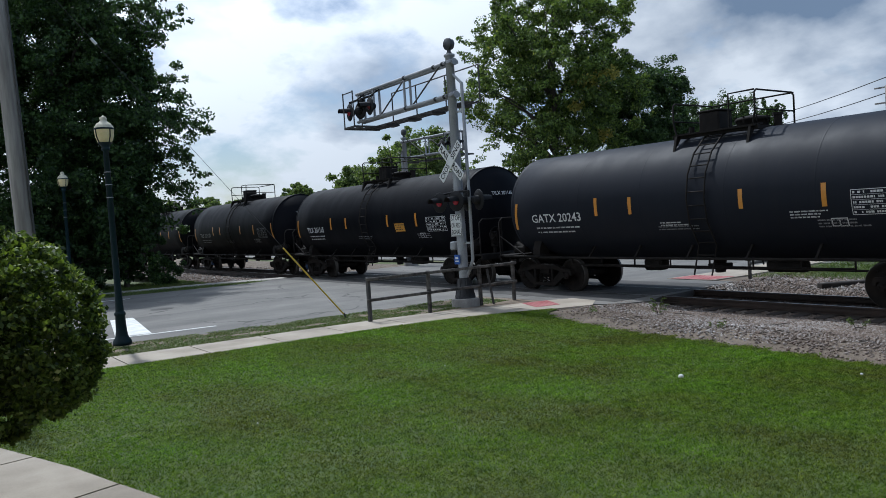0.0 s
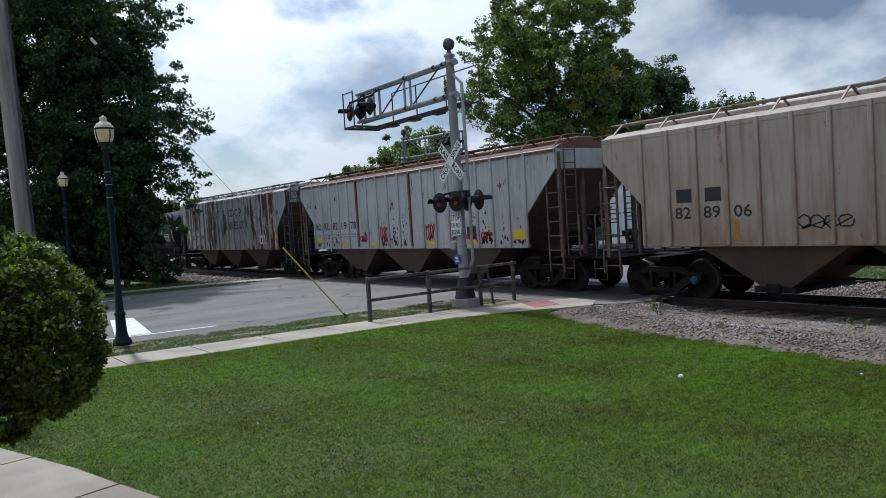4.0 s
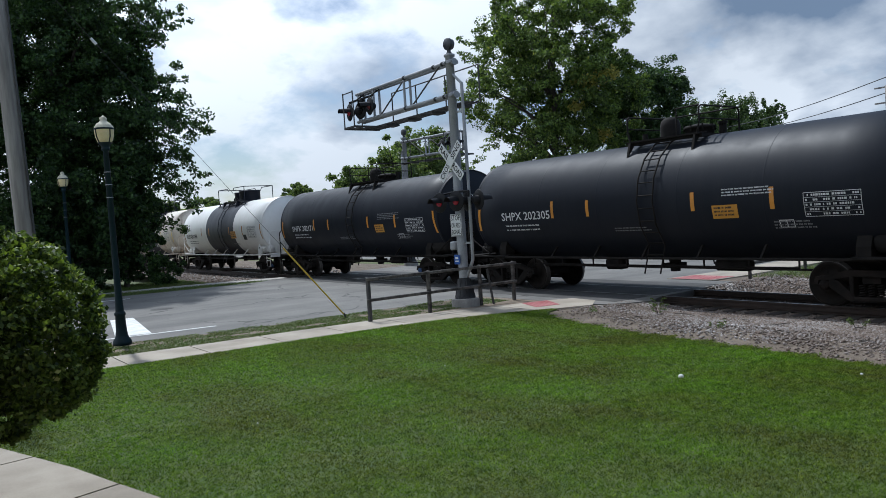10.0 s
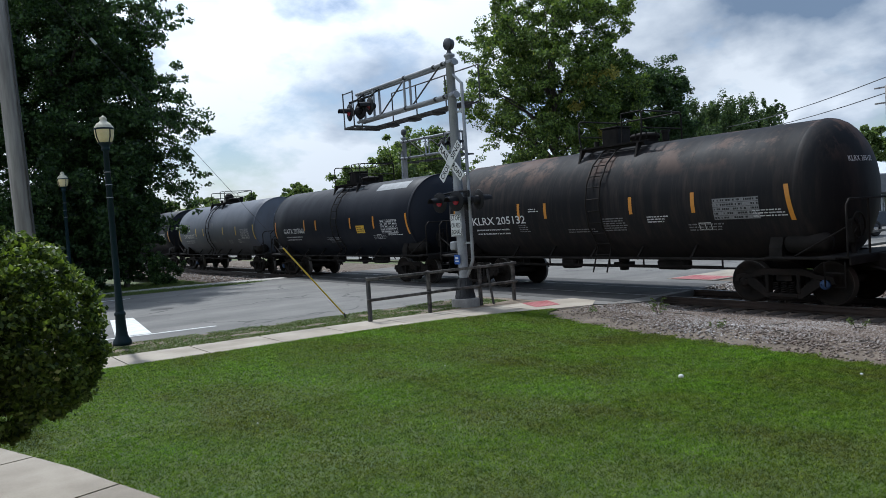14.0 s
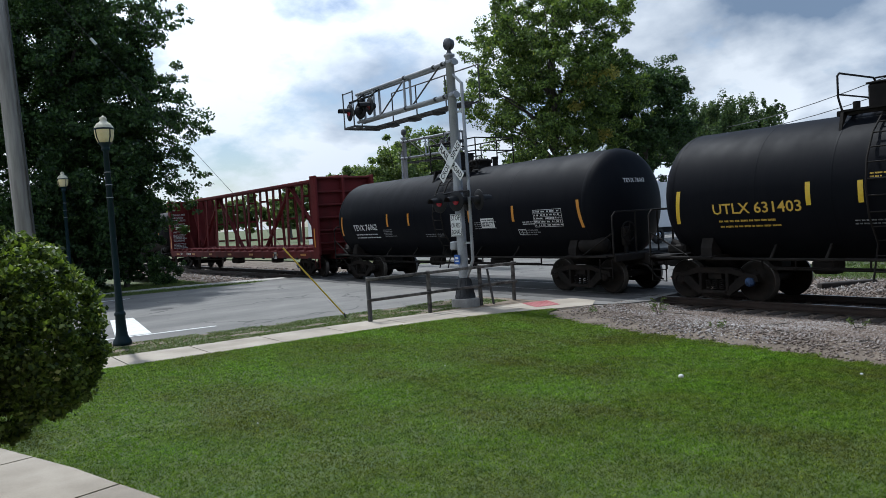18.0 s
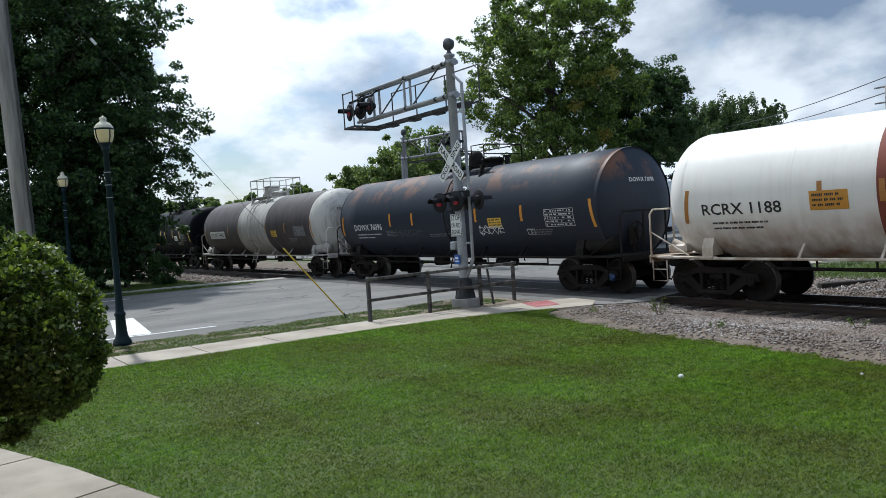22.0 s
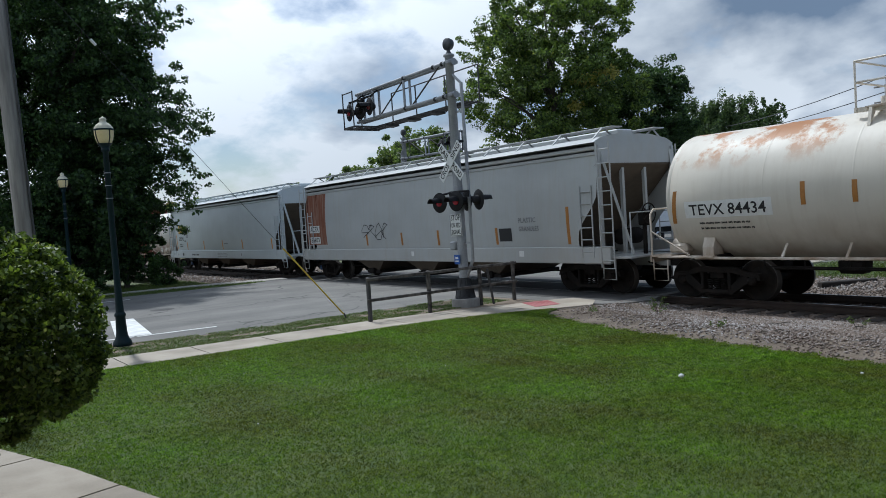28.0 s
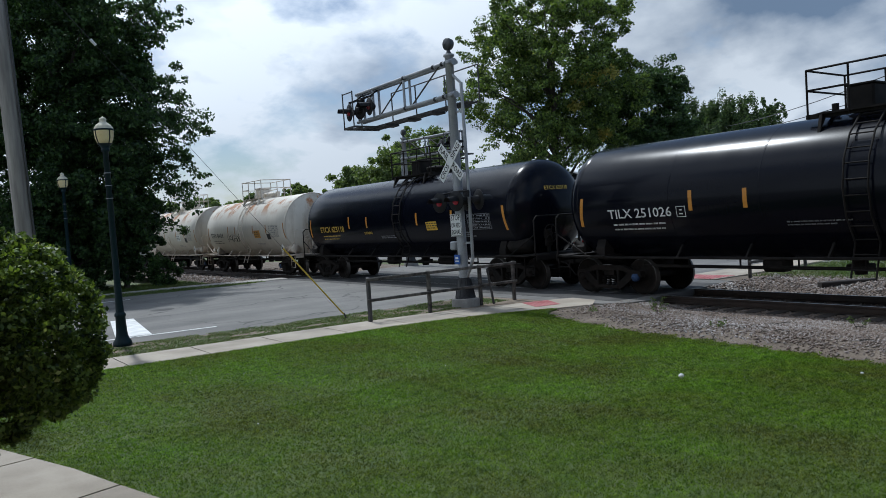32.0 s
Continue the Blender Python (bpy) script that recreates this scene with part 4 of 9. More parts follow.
    pipe.tube([(-1.2, -half_t + 1.3, 0.80), (-1.2, half_t - 1.3, 0.80)], 0.018, 6)
    for k in range(8):
        y = -half_t + 1.3 + (2 * half_t - 2.6) * k / 7
        pipe.beam((-1.2, y, 0.97), (-1.2, y, 0.76), 0.03, 0.03)
    part("brake_pipe", pipe, M_UNDER, car)
    ov = Mesh()
    ov.cyl((0, 0, zc - r + 0.05), (0, 0, 0.55), 0.16, 0.12, 14)
    ov.box((0, 0, 0.72), (0.42, 0.42, 0.1), bev=0.02)
    part("outlet_valve", ov, M_UNDER, car)
    ov = Mesh()
    ov.box((-0.35, 1.6, 0.76), (0.4, 0.55, 0.3), bev=0.06)
    part("brake_cylinder", ov, M_UNDER, car)
    ov = Mesh()
    ov.box((-0.35, -1.9, 0.76), (0.3, 0.9, 0.26), bev=0.06)
    part("brake_lever_box", ov, M_UNDER, car)
    # ladder over the tank's shoulder, with the walkway and the manway on top
    path = [(-1.42, 0.62)] + [(-(r + 0.10) * math.cos(a), zc + (r + 0.10) * math.sin(a)) for a in [radians(d) for d in (-42, -20, 0, 20, 40, 60, 78)]]
    for sx in (-1, 1):
        lad = once(("lad", gear.name, round(r, 2), round(zc, 2)), lambda: ladder_mesh(13, 0.46, path, gear))
        part("ladder", lad, None, car, at=pose(0, walk_side, 0, 0, 0, 0 if sx < 0 else 180))
    zt = zc + r
    for y in (-0.95, 0.95):
        wk = Mesh()
        wk.slab([(-0.98, zt - 0.36), (-0.86, zt + 0.03), (0.86, zt + 0.03), (0.98, zt - 0.36), (0.72, zt - 0.06), (-0.72, zt - 0.06)], "y", y + walk_side - 0.03, y + walk_side + 0.03)
        part("walkway_bracket", wk, gear, car)
    for sx in (-1, 1):
        for k in range(3):
            part("walkway_slat", once(("slat", gear.name), lambda: Mesh().box((0, 0, 0), (0.10, 2.1, 0.03)).build("walkway_slat", gear)), None, car, at=pose(sx * (0.56 + 0.13 * k), walk_side, zt + 0.05 - 0.02 * k))
    if top != "drum":
        man = Mesh()
        man.lathe([(0.34, -0.1), (0.34, 0.18), (0.38, 0.19), (0.38, 0.24), (0.33, 0.27), (0.12, 0.31), (0.001, 0.32)], "z", 22, at=(0, walk_side - 0.5, zt))
        for k in range(8):
            a = k * math.pi / 4
            man.cyl((0.36 * math.cos(a), walk_side - 0.5 + 0.36 * math.sin(a), zt + 0.14), (0.36 * math.cos(a), walk_side - 0.5 + 0.36 * math.sin(a), zt + 0.29), 0.022, seg=6)
        part("manway", man, gear, car)
    vh = Mesh()
    if top == "drum":
        vh.lathe([(0.32, -0.05), (0.32, 0.46), (0.34, 0.47), (0.34, 0.52), (0.30, 0.55), (0.001, 0.56)], "z", 22, at=(0, walk_side + 0.62, zt))
        part("valve_housing", vh, gear, car)
        vh = Mesh()
        vh.lathe([(0.56, -0.10), (0.56, 0.50), (0.59, 0.51), (0.59, 0.56), (0.55, 0.58), (0.001, 0.60)], "z", 26, at=(0, walk_side - 0.72, zt))
    elif top == "dome":
        vh.lathe([(0.25, -0.05), (0.25, 0.36), (0.22, 0.50), (0.12, 0.58), (0.001, 0.60)], "z", 20, at=(0, walk_side + 0.35, zt))
    else:
        vh.box((0, walk_side + 0.45, zt + 0.28), (0.58, 0.55, 0.52), bev=0.04)
        vh.box((0, walk_side + 0.45, zt + 0.55), (0.62, 0.59, 0.04), bev=0.01)
    part("valve_housing", vh, gear, car)
    vv = Mesh()
    vv.cyl((0.2, walk_side - 1.0, zt - 0.02), (0.2, walk_side - 1.0, zt + 0.26), 0.09, seg=10)
    vv.cyl((0.2, walk_side - 1.0, zt + 0.26), (0.2, walk_side - 1.0, zt + 0.32), 0.12, seg=10)
    part("relief_valve", vv, gear, car)
    vv = Mesh()
    vv.cyl((-0.2, walk_side + 0.98, zt - 0.02), (-0.2, walk_side + 0.98, zt + 0.24), 0.07, seg=10)
    part("relief_valve", vv, gear, car)
    gz = zt + {"rail": 0.78, "drum": 0.74, "dome": 0.66, "cage": 0.92}.get(top, 0.74)
    rc = rail_col or gear
    x = 0.80
    if top == "drum":
        # long low rails bent round each drum, on a walkway that spans the band
        for sx in (-1, 1):
            wb = Mesh()
            wb.beam((sx * 0.72, walk_side - 2.0, zt - 0.04), (sx * 0.72, walk_side + 1.95, zt - 0.04), 0.10, 0.07)
            for y in (-1.95, -1.0, 0.4, 1.9):
                wb.beam((sx * 0.72, walk_side + y, zt - 0.04), (sx * 0.84, walk_side + y, zt - 0.30), 0.06, 0.05)
            part("walkway_beam", wb, gear, car)
            for ya, yb in ((0.30, 1.9), (-0.35, -1.95)):
                part("safety_rail", rail_mesh([(sx * x, walk_side + ya, gz - 0.12), (sx * x, walk_side + ya + (yb - ya) * 0.10, gz), (sx * x, walk_side + yb, gz)], 0.022, rc, [((sx * x, walk_side + yb, zt - 0.05), (sx * x, walk_side + yb, gz))]), None, car)
        for y in (1.9, -1.95):
            part("safety_rail", rail_mesh([(-x, walk_side + y, gz), (x, walk_side + y, gz)], 0.022, rc), None, car)
    elif top == "cage":
        Y0, Y1 = walk_side - 1.25, walk_side + 1.25
        mid = (gz + zt) / 2 + 0.05
        for sx in (-1, 1):
            part("safety_rail", rail_mesh([(sx * x, Y0, gz), (sx * x, Y1, gz)], 0.022, rc, [((sx * x, y, zt - 0.05), (sx * x, y, gz)) for y in (Y0, walk_side - 0.42, walk_side + 0.42, Y1)] + [((sx * x, Y0, mid), (sx * x, walk_side - 0.42, mid)), ((sx * x, walk_side + 0.42, mid), (sx * x, Y1, mid))]), None, car)
        for y in (Y0, Y1):
            part("safety_rail", rail_mesh([(-x, y, gz), (x, y, gz)], 0.022, rc, [((-x, y, mid), (x, y, mid))]), None, car)
        for sx in (-1, 1):
            wb = Mesh()
            wb.beam((sx * 0.74, Y0 - 0.05, zt - 0.02), (sx * 0.74, Y1 + 0.05, zt - 0.02), 0.09, 0.09)
            part("walkway_beam", wb, gear, car)
    else:
        Y0, Y1 = walk_side - 1.05, walk_side + 1.05
        # an end rail before and behind, and one along the far side
        for y, q in ((Y0, 1), (Y1, -1)):
            part("safety_rail", rail_mesh([(-x, y + q * 0.10, zt - 0.10), (-x, y, zt + 0.30), (-x, y, gz - 0.06), (-x + 0.08, y, gz), (x - 0.08, y, gz), (x, y, gz - 0.06), (x, y, zt - 0.10)], 0.022, rc), None, car)
            part("safety_rail", rail_mesh([(-x, y, zt + 0.36), (x, y, zt + 0.36)], 0.018, rc), None, car)
        part("safety_rail", rail_mesh([(x, Y0, gz), (x, Y1, gz)], 0.020, rc), None, car)
        part("safety_rail", rail_mesh([(-x, Y0, gz), (-x, walk_side - 0.42, gz), (-x, walk_side - 0.42, zt)], 0.020, rc), None, car)
        for sx in (-1, 1):
            wb = Mesh()
            wb.beam((sx * 0.74, Y0 - 0.05, zt - 0.03), (sx * 0.74, Y1 + 0.05, zt - 0.03), 0.08, 0.08)
            part("walkway_beam", wb, gear, car)
    for y in (half_t, -half_t):
        add_truck(car, y)
    # reflectors on the tank's flank
    skin = Skin("tank", zc=zc, r=r)
    y2 = min(body * 0.46, body - 3.2)
    for y, z, h, *lean in [(body - 0.15, 2.15, 0.75, -0.10), (y2, 2.30, 0.46), (min(body * 0.25, y2 - 1.0), 2.28, 0.42), (-body * 0.27, 2.28, 0.42), (-body * 0.58, 2.26, 0.46), (-body + 0.15, 2.15, 0.75, 0.10)]:
        decal("reflector", skin, car, [(y, z, 0.10, h, *lean)], stripes)
    if marks:
        marks(car, skin, body)
    walk_rows.append((car, (F + R) / 2))
    return car


walk_rows = []


def hopper_car(label, F, R, mat, roof_mat, style="ribbed", top_z=3.95, width=3.16, bays=3, ribs=19, marks=None, over=1.78, post_mat=None, slope_from=1.55):
    half_t = (F - R) / 2
    half = half_t + over
    car = thing("hopper_car", label, "hopper car", "hopper cars of the train")
    post_mat = post_mat or mat
    hx = width / 2
    zs_, zt = (1.30 if style == "ribbed" else 1.05), top_z
    # the body: a long box whose ends slope inward to the bays
    full = half_t + (1.22 if style == "ribbed" else 0.92)   # top of the end wall
    bot = half_t + 0.02
    m = Mesh()
    if style == "ribbed":
        for sx in (-1, 1):
            x = sx * hx
            side = [(-bot, zs_), (bot, zs_), (bot, 2.22), (full, 3.40), (full, zt), (-full, zt), (-full, 3.40), (-bot, 2.22)]
            m.slab(side, "x", x - 0.02, x + 0.02)
        nm_side = "side_panel"
    else:
        # pressed curved sides of a centre-flow body
        n = 12
        ring = []
        for k in range(n + 1):
            u = k / n
            z = zs_ + (zt - 0.32 - zs_) * u
            ring.append((hx * (1 - 0.10 * abs((z - 2.3) / 1.6) ** 2.4), z))
        for sx in (-1, 1):
            pts, faces = [], []
            stations = 2
            for k, (x, z) in enumerate(ring):
                v = min(1, max(0, (z - 1.5) / 1.2))
                v = v * v * (3 - 2 * v)
                ye = (half_t + 0.18) + (full - half_t - 0.18) * v
                if z < 1.2:
                    ye = full - 0.15
                pts += [(sx * x, -ye, z), (sx * x, ye, z)]
            m.add(pts, [(2 * k, 2 * k + 1, 2 * k + 3, 2 * k + 2) for k in range(n)], 0, True)
        nm_side = "curved_side"
    part(nm_side, m, mat, car, label)
    for s in (-1, 1):
        e = Mesh()
        w_ = Mesh()
        w_.box((0, s * full, (zt + 3.4) / 2), (width - 0.05, 0.04, zt - 3.4))
        part("end_wall", w_, mat, car)
        y0, y1 = s * full, s * (half_t - 1.25)
        e.add([(-hx + 0.05, y0, 3.42), (hx - 0.05, y0, 3.42), (hx - 0.05, y1, 1.25), (-hx + 0.05, y1, 1.25), (-hx + 0.05, y0, 3.36), (hx - 0.05, y0, 3.36), (hx - 0.05, y1, 1.19), (-hx + 0.05, y1, 1.19)],
              [(0, 1, 2, 3), (7, 6, 5, 4), (0, 4, 5, 1), (2, 6, 7, 3)])
        part("end_slope_sheet", e, M_BAY if style == "ribbed" else M_BAY_PALE, car)
        # end posts, ladders, platform
        for x in (-hx + 0.1, -0.45, 0.45, hx - 0.1):
            pm = Mesh()
            pm.beam((x, s * (full + 0.02 if abs(x) > 1 else full - 0.12), 1.0), (x, s * (full + 0.02 if abs(x) > 1 else full - 0.12), zt - 0.1 if abs(x) > 1 else 3.35), 0.09, 0.09)
            part("end_post", pm, post_mat, car)
        for sx in (-1, 1):
            if style == "ribbed":
                # a short ladder at the corner and a tall one on the end
                part("ladder", once(("hlad3", post_mat.name), lambda: ladder_mesh(6, 0.52, [(0, 0.62), (0, 2.95)], post_mat, 0.02)), None, car, at=pose(sx * (hx + 0.0), s * (half_t + 1.10), 0))
                part("ladder", once(("hlad4", post_mat.name, round(zt, 2)), lambda: ladder_mesh(9, 0.42, [(0, 1.05), (0, zt + 0.1)], post_mat)), None, car, at=pose(sx * (hx - 0.38), s * (full + 0.16), 0, 0, 0, 90))
            else:
                dm = Mesh()
                dm.beam((sx * (hx - 0.15), s * (full + 0.02), zt - 0.2), (sx * 1.0, s * (half - 0.25), 1.05), 0.08, 0.06)
                part("end_brace", dm, post_mat, car)
                lad = once(("hlad", post_mat.name, round(zt, 2)), lambda: ladder_mesh(9, 0.42, [(0, 0.75), (0, zt - 0.05)], post_mat))
                part("ladder", lad, None, car, at=pose(sx * (hx + 0.02), s * (full + 0.28), 0))
                part("ladder", once(("hlad2", post_mat.name), lambda: ladder_mesh(6, 0.40, [(0, 1.0), (0, 2.85)], post_mat)), None, car, at=pose(sx * (hx + 0.02), s * (full - 0.38), 0))
            part("sill_step", once(("step", post_mat.name), lambda: stirrup_mesh(post_mat)), None, car, at=pose(sx * (hx - 0.02), s * (full + 0.28), 0))
            hr = rail_mesh([(sx * (hx - 0.2), s * (half + 0.0), 1.05), (sx * (hx - 0.2), s * (half + 0.0), 2.1), (sx * 0.4, s * (half + 0.0), 2.1)], 0.02, post_mat)
            part("handrail", hr, None, car)
        pl = Mesh()
        pl.box((0, s * (half - 0.4), 1.0), (width - 0.1, 1.0, 0.06), bev=0.01)
        pl.box((0, s * (half_t + 0.5), 0.86), (0.44, 3.0, 0.34), bev=0.02)
        pl.slab([(-1.4, 1.02), (1.4, 1.02), (1.4, 0.95), (0.5, 0.72), (-0.5, 0.72), (-1.4, 0.95)], "y", s * half_t - 0.22, s * half_t + 0.22)
        part("end_sill", pl, M_UNDER if style == "ribbed" else mat, car)
        part("coupler", once("coupler", coupler_mesh), M_UNDER, car, at=pose(0, s * (half + 0.17), 0, 0, 0, 0 if s > 0 else 180))
    part("brake_wheel", once(("bw", M_UNDER.name), lambda: brake_wheel_mesh(M_UNDER)), None, car, at=pose(-0.6, -(half - 0.05), 2.05))
    bs = Mesh()
    bs.box((-0.6, -(half - 0.2), 1.95), (0.3, 0.2, 0.4), bev=0.04)
    bs.beam((-0.6, -(half - 0.2), 1.0), (-0.6, -(half - 0.2), 1.8), 0.08, 0.08)
    part("brake_stand", bs, M_UNDER, car)
    rs = Mesh()
    rs.lathe([(0.001, -0.5), (0.17, -0.46), (0.22, -0.38), (0.22, 0.38), (0.17, 0.46), (0.001, 0.5)], "x", 16, at=(0.3, -(half_t + 0.3), 1.45))
    part("air_reservoir", rs, M_UNDER, car)
    # side sills
    for sx in (-1, 1):
        ss = Mesh()
        if style == "ribbed":
            ss.box((sx * (hx - 0.02), 0, 1.32), (0.10, 2 * bot, 0.10), bev=0.015)
            eb = Mesh()
            eb.box((sx * (hx - 0.04), 0, zt - 0.06), (0.14, 2 * full, 0.14), bev=0.02)
            part("eaves_rail", eb, mat, car)
        else:
            ss.box((sx * (hx - 0.04), 0, 1.06), (0.12, 2 * half - 1.0, 0.44), bev=0.02)
            for xo, zo in ((0.10, 0.16), (0.13, 0.30)):
                eb = Mesh()
                eb.box((sx * (hx - xo), 0, zt - zo), (0.12, 2 * full, 0.10), bev=0.02)
                part("eaves_rail", eb, mat, car)
        part("side_sill", ss, mat, car)
        if style == "ribbed":
            for k in range(ribs):
                y = -bot + 2 * bot * k / (ribs - 1)
                z0 = 1.30
                rb = once(("rib", round(zt - z0, 1), mat.name, sx), lambda: Mesh().box((sx * 0.025, 0, (zt - z0) / 2), (0.055, 0.085, zt - z0), bev=0.015).build("rib", mat))
                part("rib", rb, None, car, at=pose(sx * (hx + 0.02), y, z0))
    # roof with its hatches and running boards
    rf = Mesh()
    arch = [(-hx - 0.02, zt - 0.02), (-hx * 0.85, zt + 0.11), (-hx * 0.4, zt + 0.22), (hx * 0.4, zt + 0.22), (hx * 0.85, zt + 0.11), (hx + 0.02, zt - 0.02), (hx * 0.8, zt - 0.03), (-hx * 0.8, zt - 0.03)]
    rf.slab(arch, "y", -full, full)
    part("roof", rf, roof_mat, car)
    ht = Mesh()
    ht.box((0, 0, zt + 0.30), (0.62, 2 * full - 0.6, 0.16), bev=0.04)
    part("hatch_cover", ht, roof_mat, car)
    for sx in (-1, 1):
        wb = Mesh()
        wb.box((sx * 0.85, 0, zt + 0.37), (0.42, 2 * full + 0.3, 0.03), bev=0.006)
        for k in range(12):
            y = -full + 0.2 + (2 * full - 0.4) * k / 11
            wb.beam((sx * 0.70, y, zt + 0.2), (sx * 0.95, y, zt + 0.36), 0.04, 0.03)
            wb.beam((sx * (hx - 0.15), y, zt + 0.05), (sx * 1.04, y, zt + 0.36), 0.04, 0.03)
        part("running_board", wb, post_mat if style != "ribbed" else roof_mat, car)
    # the bays
    span = 2 * half_t - 2.3 if style == "ribbed" else 10.5
    for b in range(bays):
        yc = -span / 2 + span * (b + 0.5) / bays
        w = span / bays * (0.97 if style == "ribbed" else 0.68)
        bm_ = Mesh()
        a, c = w / 2, 0.32
        wx, nx_ = hx - 0.15, 0.62
        zb = 0.38 if style == "ribbed" else 0.45
        zu = 1.34 if style == "ribbed" else 0.95
        up = [(-wx, yc - a, zu), (wx, yc - a, zu), (wx, yc + a, zu), (-wx, yc + a, zu)]
        dn = [(-nx_ - 0.55, yc - c, zb), (nx_ + 0.55, yc - c, zb), (nx_ + 0.55, yc + c, zb), (-nx_ - 0.55, yc + c, zb)]
        bm_.add(up + dn, [(0, 1, 2, 3), (7, 6, 5, 4), (0, 4, 5, 1), (1, 5, 6, 2), (2, 6, 7, 3), (3, 7, 4, 0)])
        bay = part("hopper_bay", bm_, M_BAY if style == "ribbed" else M_BAY_PALE, car)
        g = Mesh()
        g.box((0, yc, zb - 0.05), (2.5, 0.95, 0.12), bev=0.02)
        g.box((-1.3, yc, zb - 0.02), (0.14, 0.3, 0.2), bev=0.03)
        part("outlet_gate", g, M_UNDER, bay)
    sm = Mesh()
    sm.box((0, 0, 0.92), (0.36, 2 * half_t, 0.3), bev=0.02)
    sm.tube([(-0.7, -half_t + 1.2, 0.55), (-0.7, half_t - 1.2, 0.55)], 0.025, 6)
    part("centre_sill", sm, M_UNDER, car)
    for y in (half_t, -half_t):
        add_truck(car, y)
    skin = Skin("flat", x=-hx - 0.02) if style == "ribbed" else Skin("bulge", x=-hx)
    if marks:
        marks(car, skin, half_t)
    walk_rows.append((car, (F + R) / 2))
    return car


M_BAY = paint("bay_brown", (0.105, 0.075, 0.052), dirt=(0.045, 0.036, 0.028), rough=0.8, soil=0.3, streak=0.5)
M_BAY_PALE = paint("bay_grey_brown", (0.12, 0.095, 0.07), dirt=(0.06, 0.05, 0.04), rough=0.8, soil=0.3, streak=0.5)


def centerbeam_car(label, F, R, mat, marks=None, over=2.1):
    half_t = (F - R) / 2
    half = half_t + over
    car = thing("lumber_car", label, "lumber car")
    zt, hx = 4.35, 1.45
    dk = Mesh()
    dk.box((0, 0, 1.0), (0.9, 2 * half - 0.3, 0.45), bev=0.02)
    part("centre_sill", dk, mat, car)
    for sx in (-1, 1):
        s = Mesh()
        s.box((sx * (hx - 0.05), 0, 1.02), (0.10, 2 * half - 0.25, 0.34), bev=0.015)
        part("side_sill", s, mat, car)
    n = 22
    for k in range(n):
        y = -half + 0.5 + (2 * half - 1.0) * k / (n - 1)
        part("deck_riser", once("riser", lambda: Mesh().box((0, 0, 1.26), (2 * hx, 0.22, 0.14), bev=0.02).build("deck_riser", mat)), None, car, at=pose(0, y, 0))
    fl = Mesh()
    fl.box((0, 0, 1.19), (2 * hx - 0.1, 2 * half - 0.4, 0.03))
    part("deck", fl, mat, car)
    tc = Mesh()
    tc.box((0, 0, zt - 0.02), (0.62, 2 * half - 0.5, 0.16), bev=0.03)
    part("top_chord", tc, mat, car)
    n = 13
    ys = [-half + 0.55 + (2 * half - 1.1) * k / (n - 1) for k in range(n)]
    for y in ys[1:-1]:
        p = Mesh()
        for sx in (-1, 1):
            p.add([(sx * 0.30, y - 0.11, 1.2), (sx * 0.30, y + 0.11, 1.2), (sx * 0.20, y + 0.11, zt), (sx * 0.20, y - 0.11, zt),
                   (sx * 0.27, y - 0.11, 1.2), (sx * 0.25, y + 0.11, 1.2), (sx * 0.15, y + 0.11, zt), (sx * 0.15, y - 0.11, zt)],
                  [(0, 1, 2, 3), (7, 6, 5, 4), (0, 4, 5, 1), (1, 5, 6, 2), (2, 6, 7, 3), (3, 7, 4, 0)])
        for z in (1.7, 2.7, 3.7):
            p.box((0, y, z), (0.40 - 0.03 * z, 0.03, 0.10))
        part("centre_post", p, mat, car)
    for a, b, up in ((0, 1, False), (1, 3, True), (3, 5, False), (12, 11, False), (11, 9, True), (9, 7, False)):
        d = Mesh()
        z0, z1 = (1.3, zt - 0.1) if up else (zt - 0.1, 1.3)
        d.beam((0, ys[a], z0), (0, ys[b], z1), 0.16, 0.12)
        part("diagonal_brace", d, mat, car)
    for s in (-1, 1):
        e = Mesh()
        e.box((0, s * (half - 0.45), (zt + 1.0) / 2 + 0.02), (2 * hx, 0.05, zt - 1.0), bev=0.01)
        bh = part("bulkhead", e, mat, car, "red steel bulkhead")
        for x in (-hx + 0.05, hx - 0.05):
            cp = Mesh()
            cp.box((x, s * (half - 0.28), (zt + 1.0) / 2 + 0.02), (0.12, 0.5, zt - 0.96), bev=0.02)
            part("corner_post", cp, mat, bh)
        for z in (1.5, 2.05, 2.6, 3.15, 3.7, 4.3):
            part("bulkhead_rib", once("brib", lambda: Mesh().box((0, 0, 0), (2 * hx - 0.1, 0.22, 0.08), bev=0.02).build("bulkhead_rib", mat)), None, bh, at=pose(0, s * (half - 0.31), z))
        mid = Mesh()
        mid.box((0, s * (half - 0.30), 2.7), (0.14, 0.24, zt - 1.1), bev=0.02)
        part("bulkhead_post", mid, mat, bh)
        wing = Mesh()
        for sx in (-1, 1):
            wing.slab([(s * (half - 0.47), 1.2), (s * (half - 1.6), 1.2), (s * (half - 0.75), 2.2), (s * (half - 0.65), zt - 0.1), (s * (half - 0.47), zt)], "x", sx * 0.3 - 0.02, sx * 0.3 + 0.02)
        part("bulkhead_gusset", wing, mat, bh)
        part("coupler", once("coupler", coupler_mesh), M_UNDER, car, at=pose(0, s * (half + 0.3), 0, 0, 0, 0 if s > 0 else 180))
        for sx in (-1, 1):
            part("sill_step", once(("step", mat.name), lambda: stirrup_mesh(mat)), None, car, at=pose(sx * 1.42, s * (half - 0.3), 0))
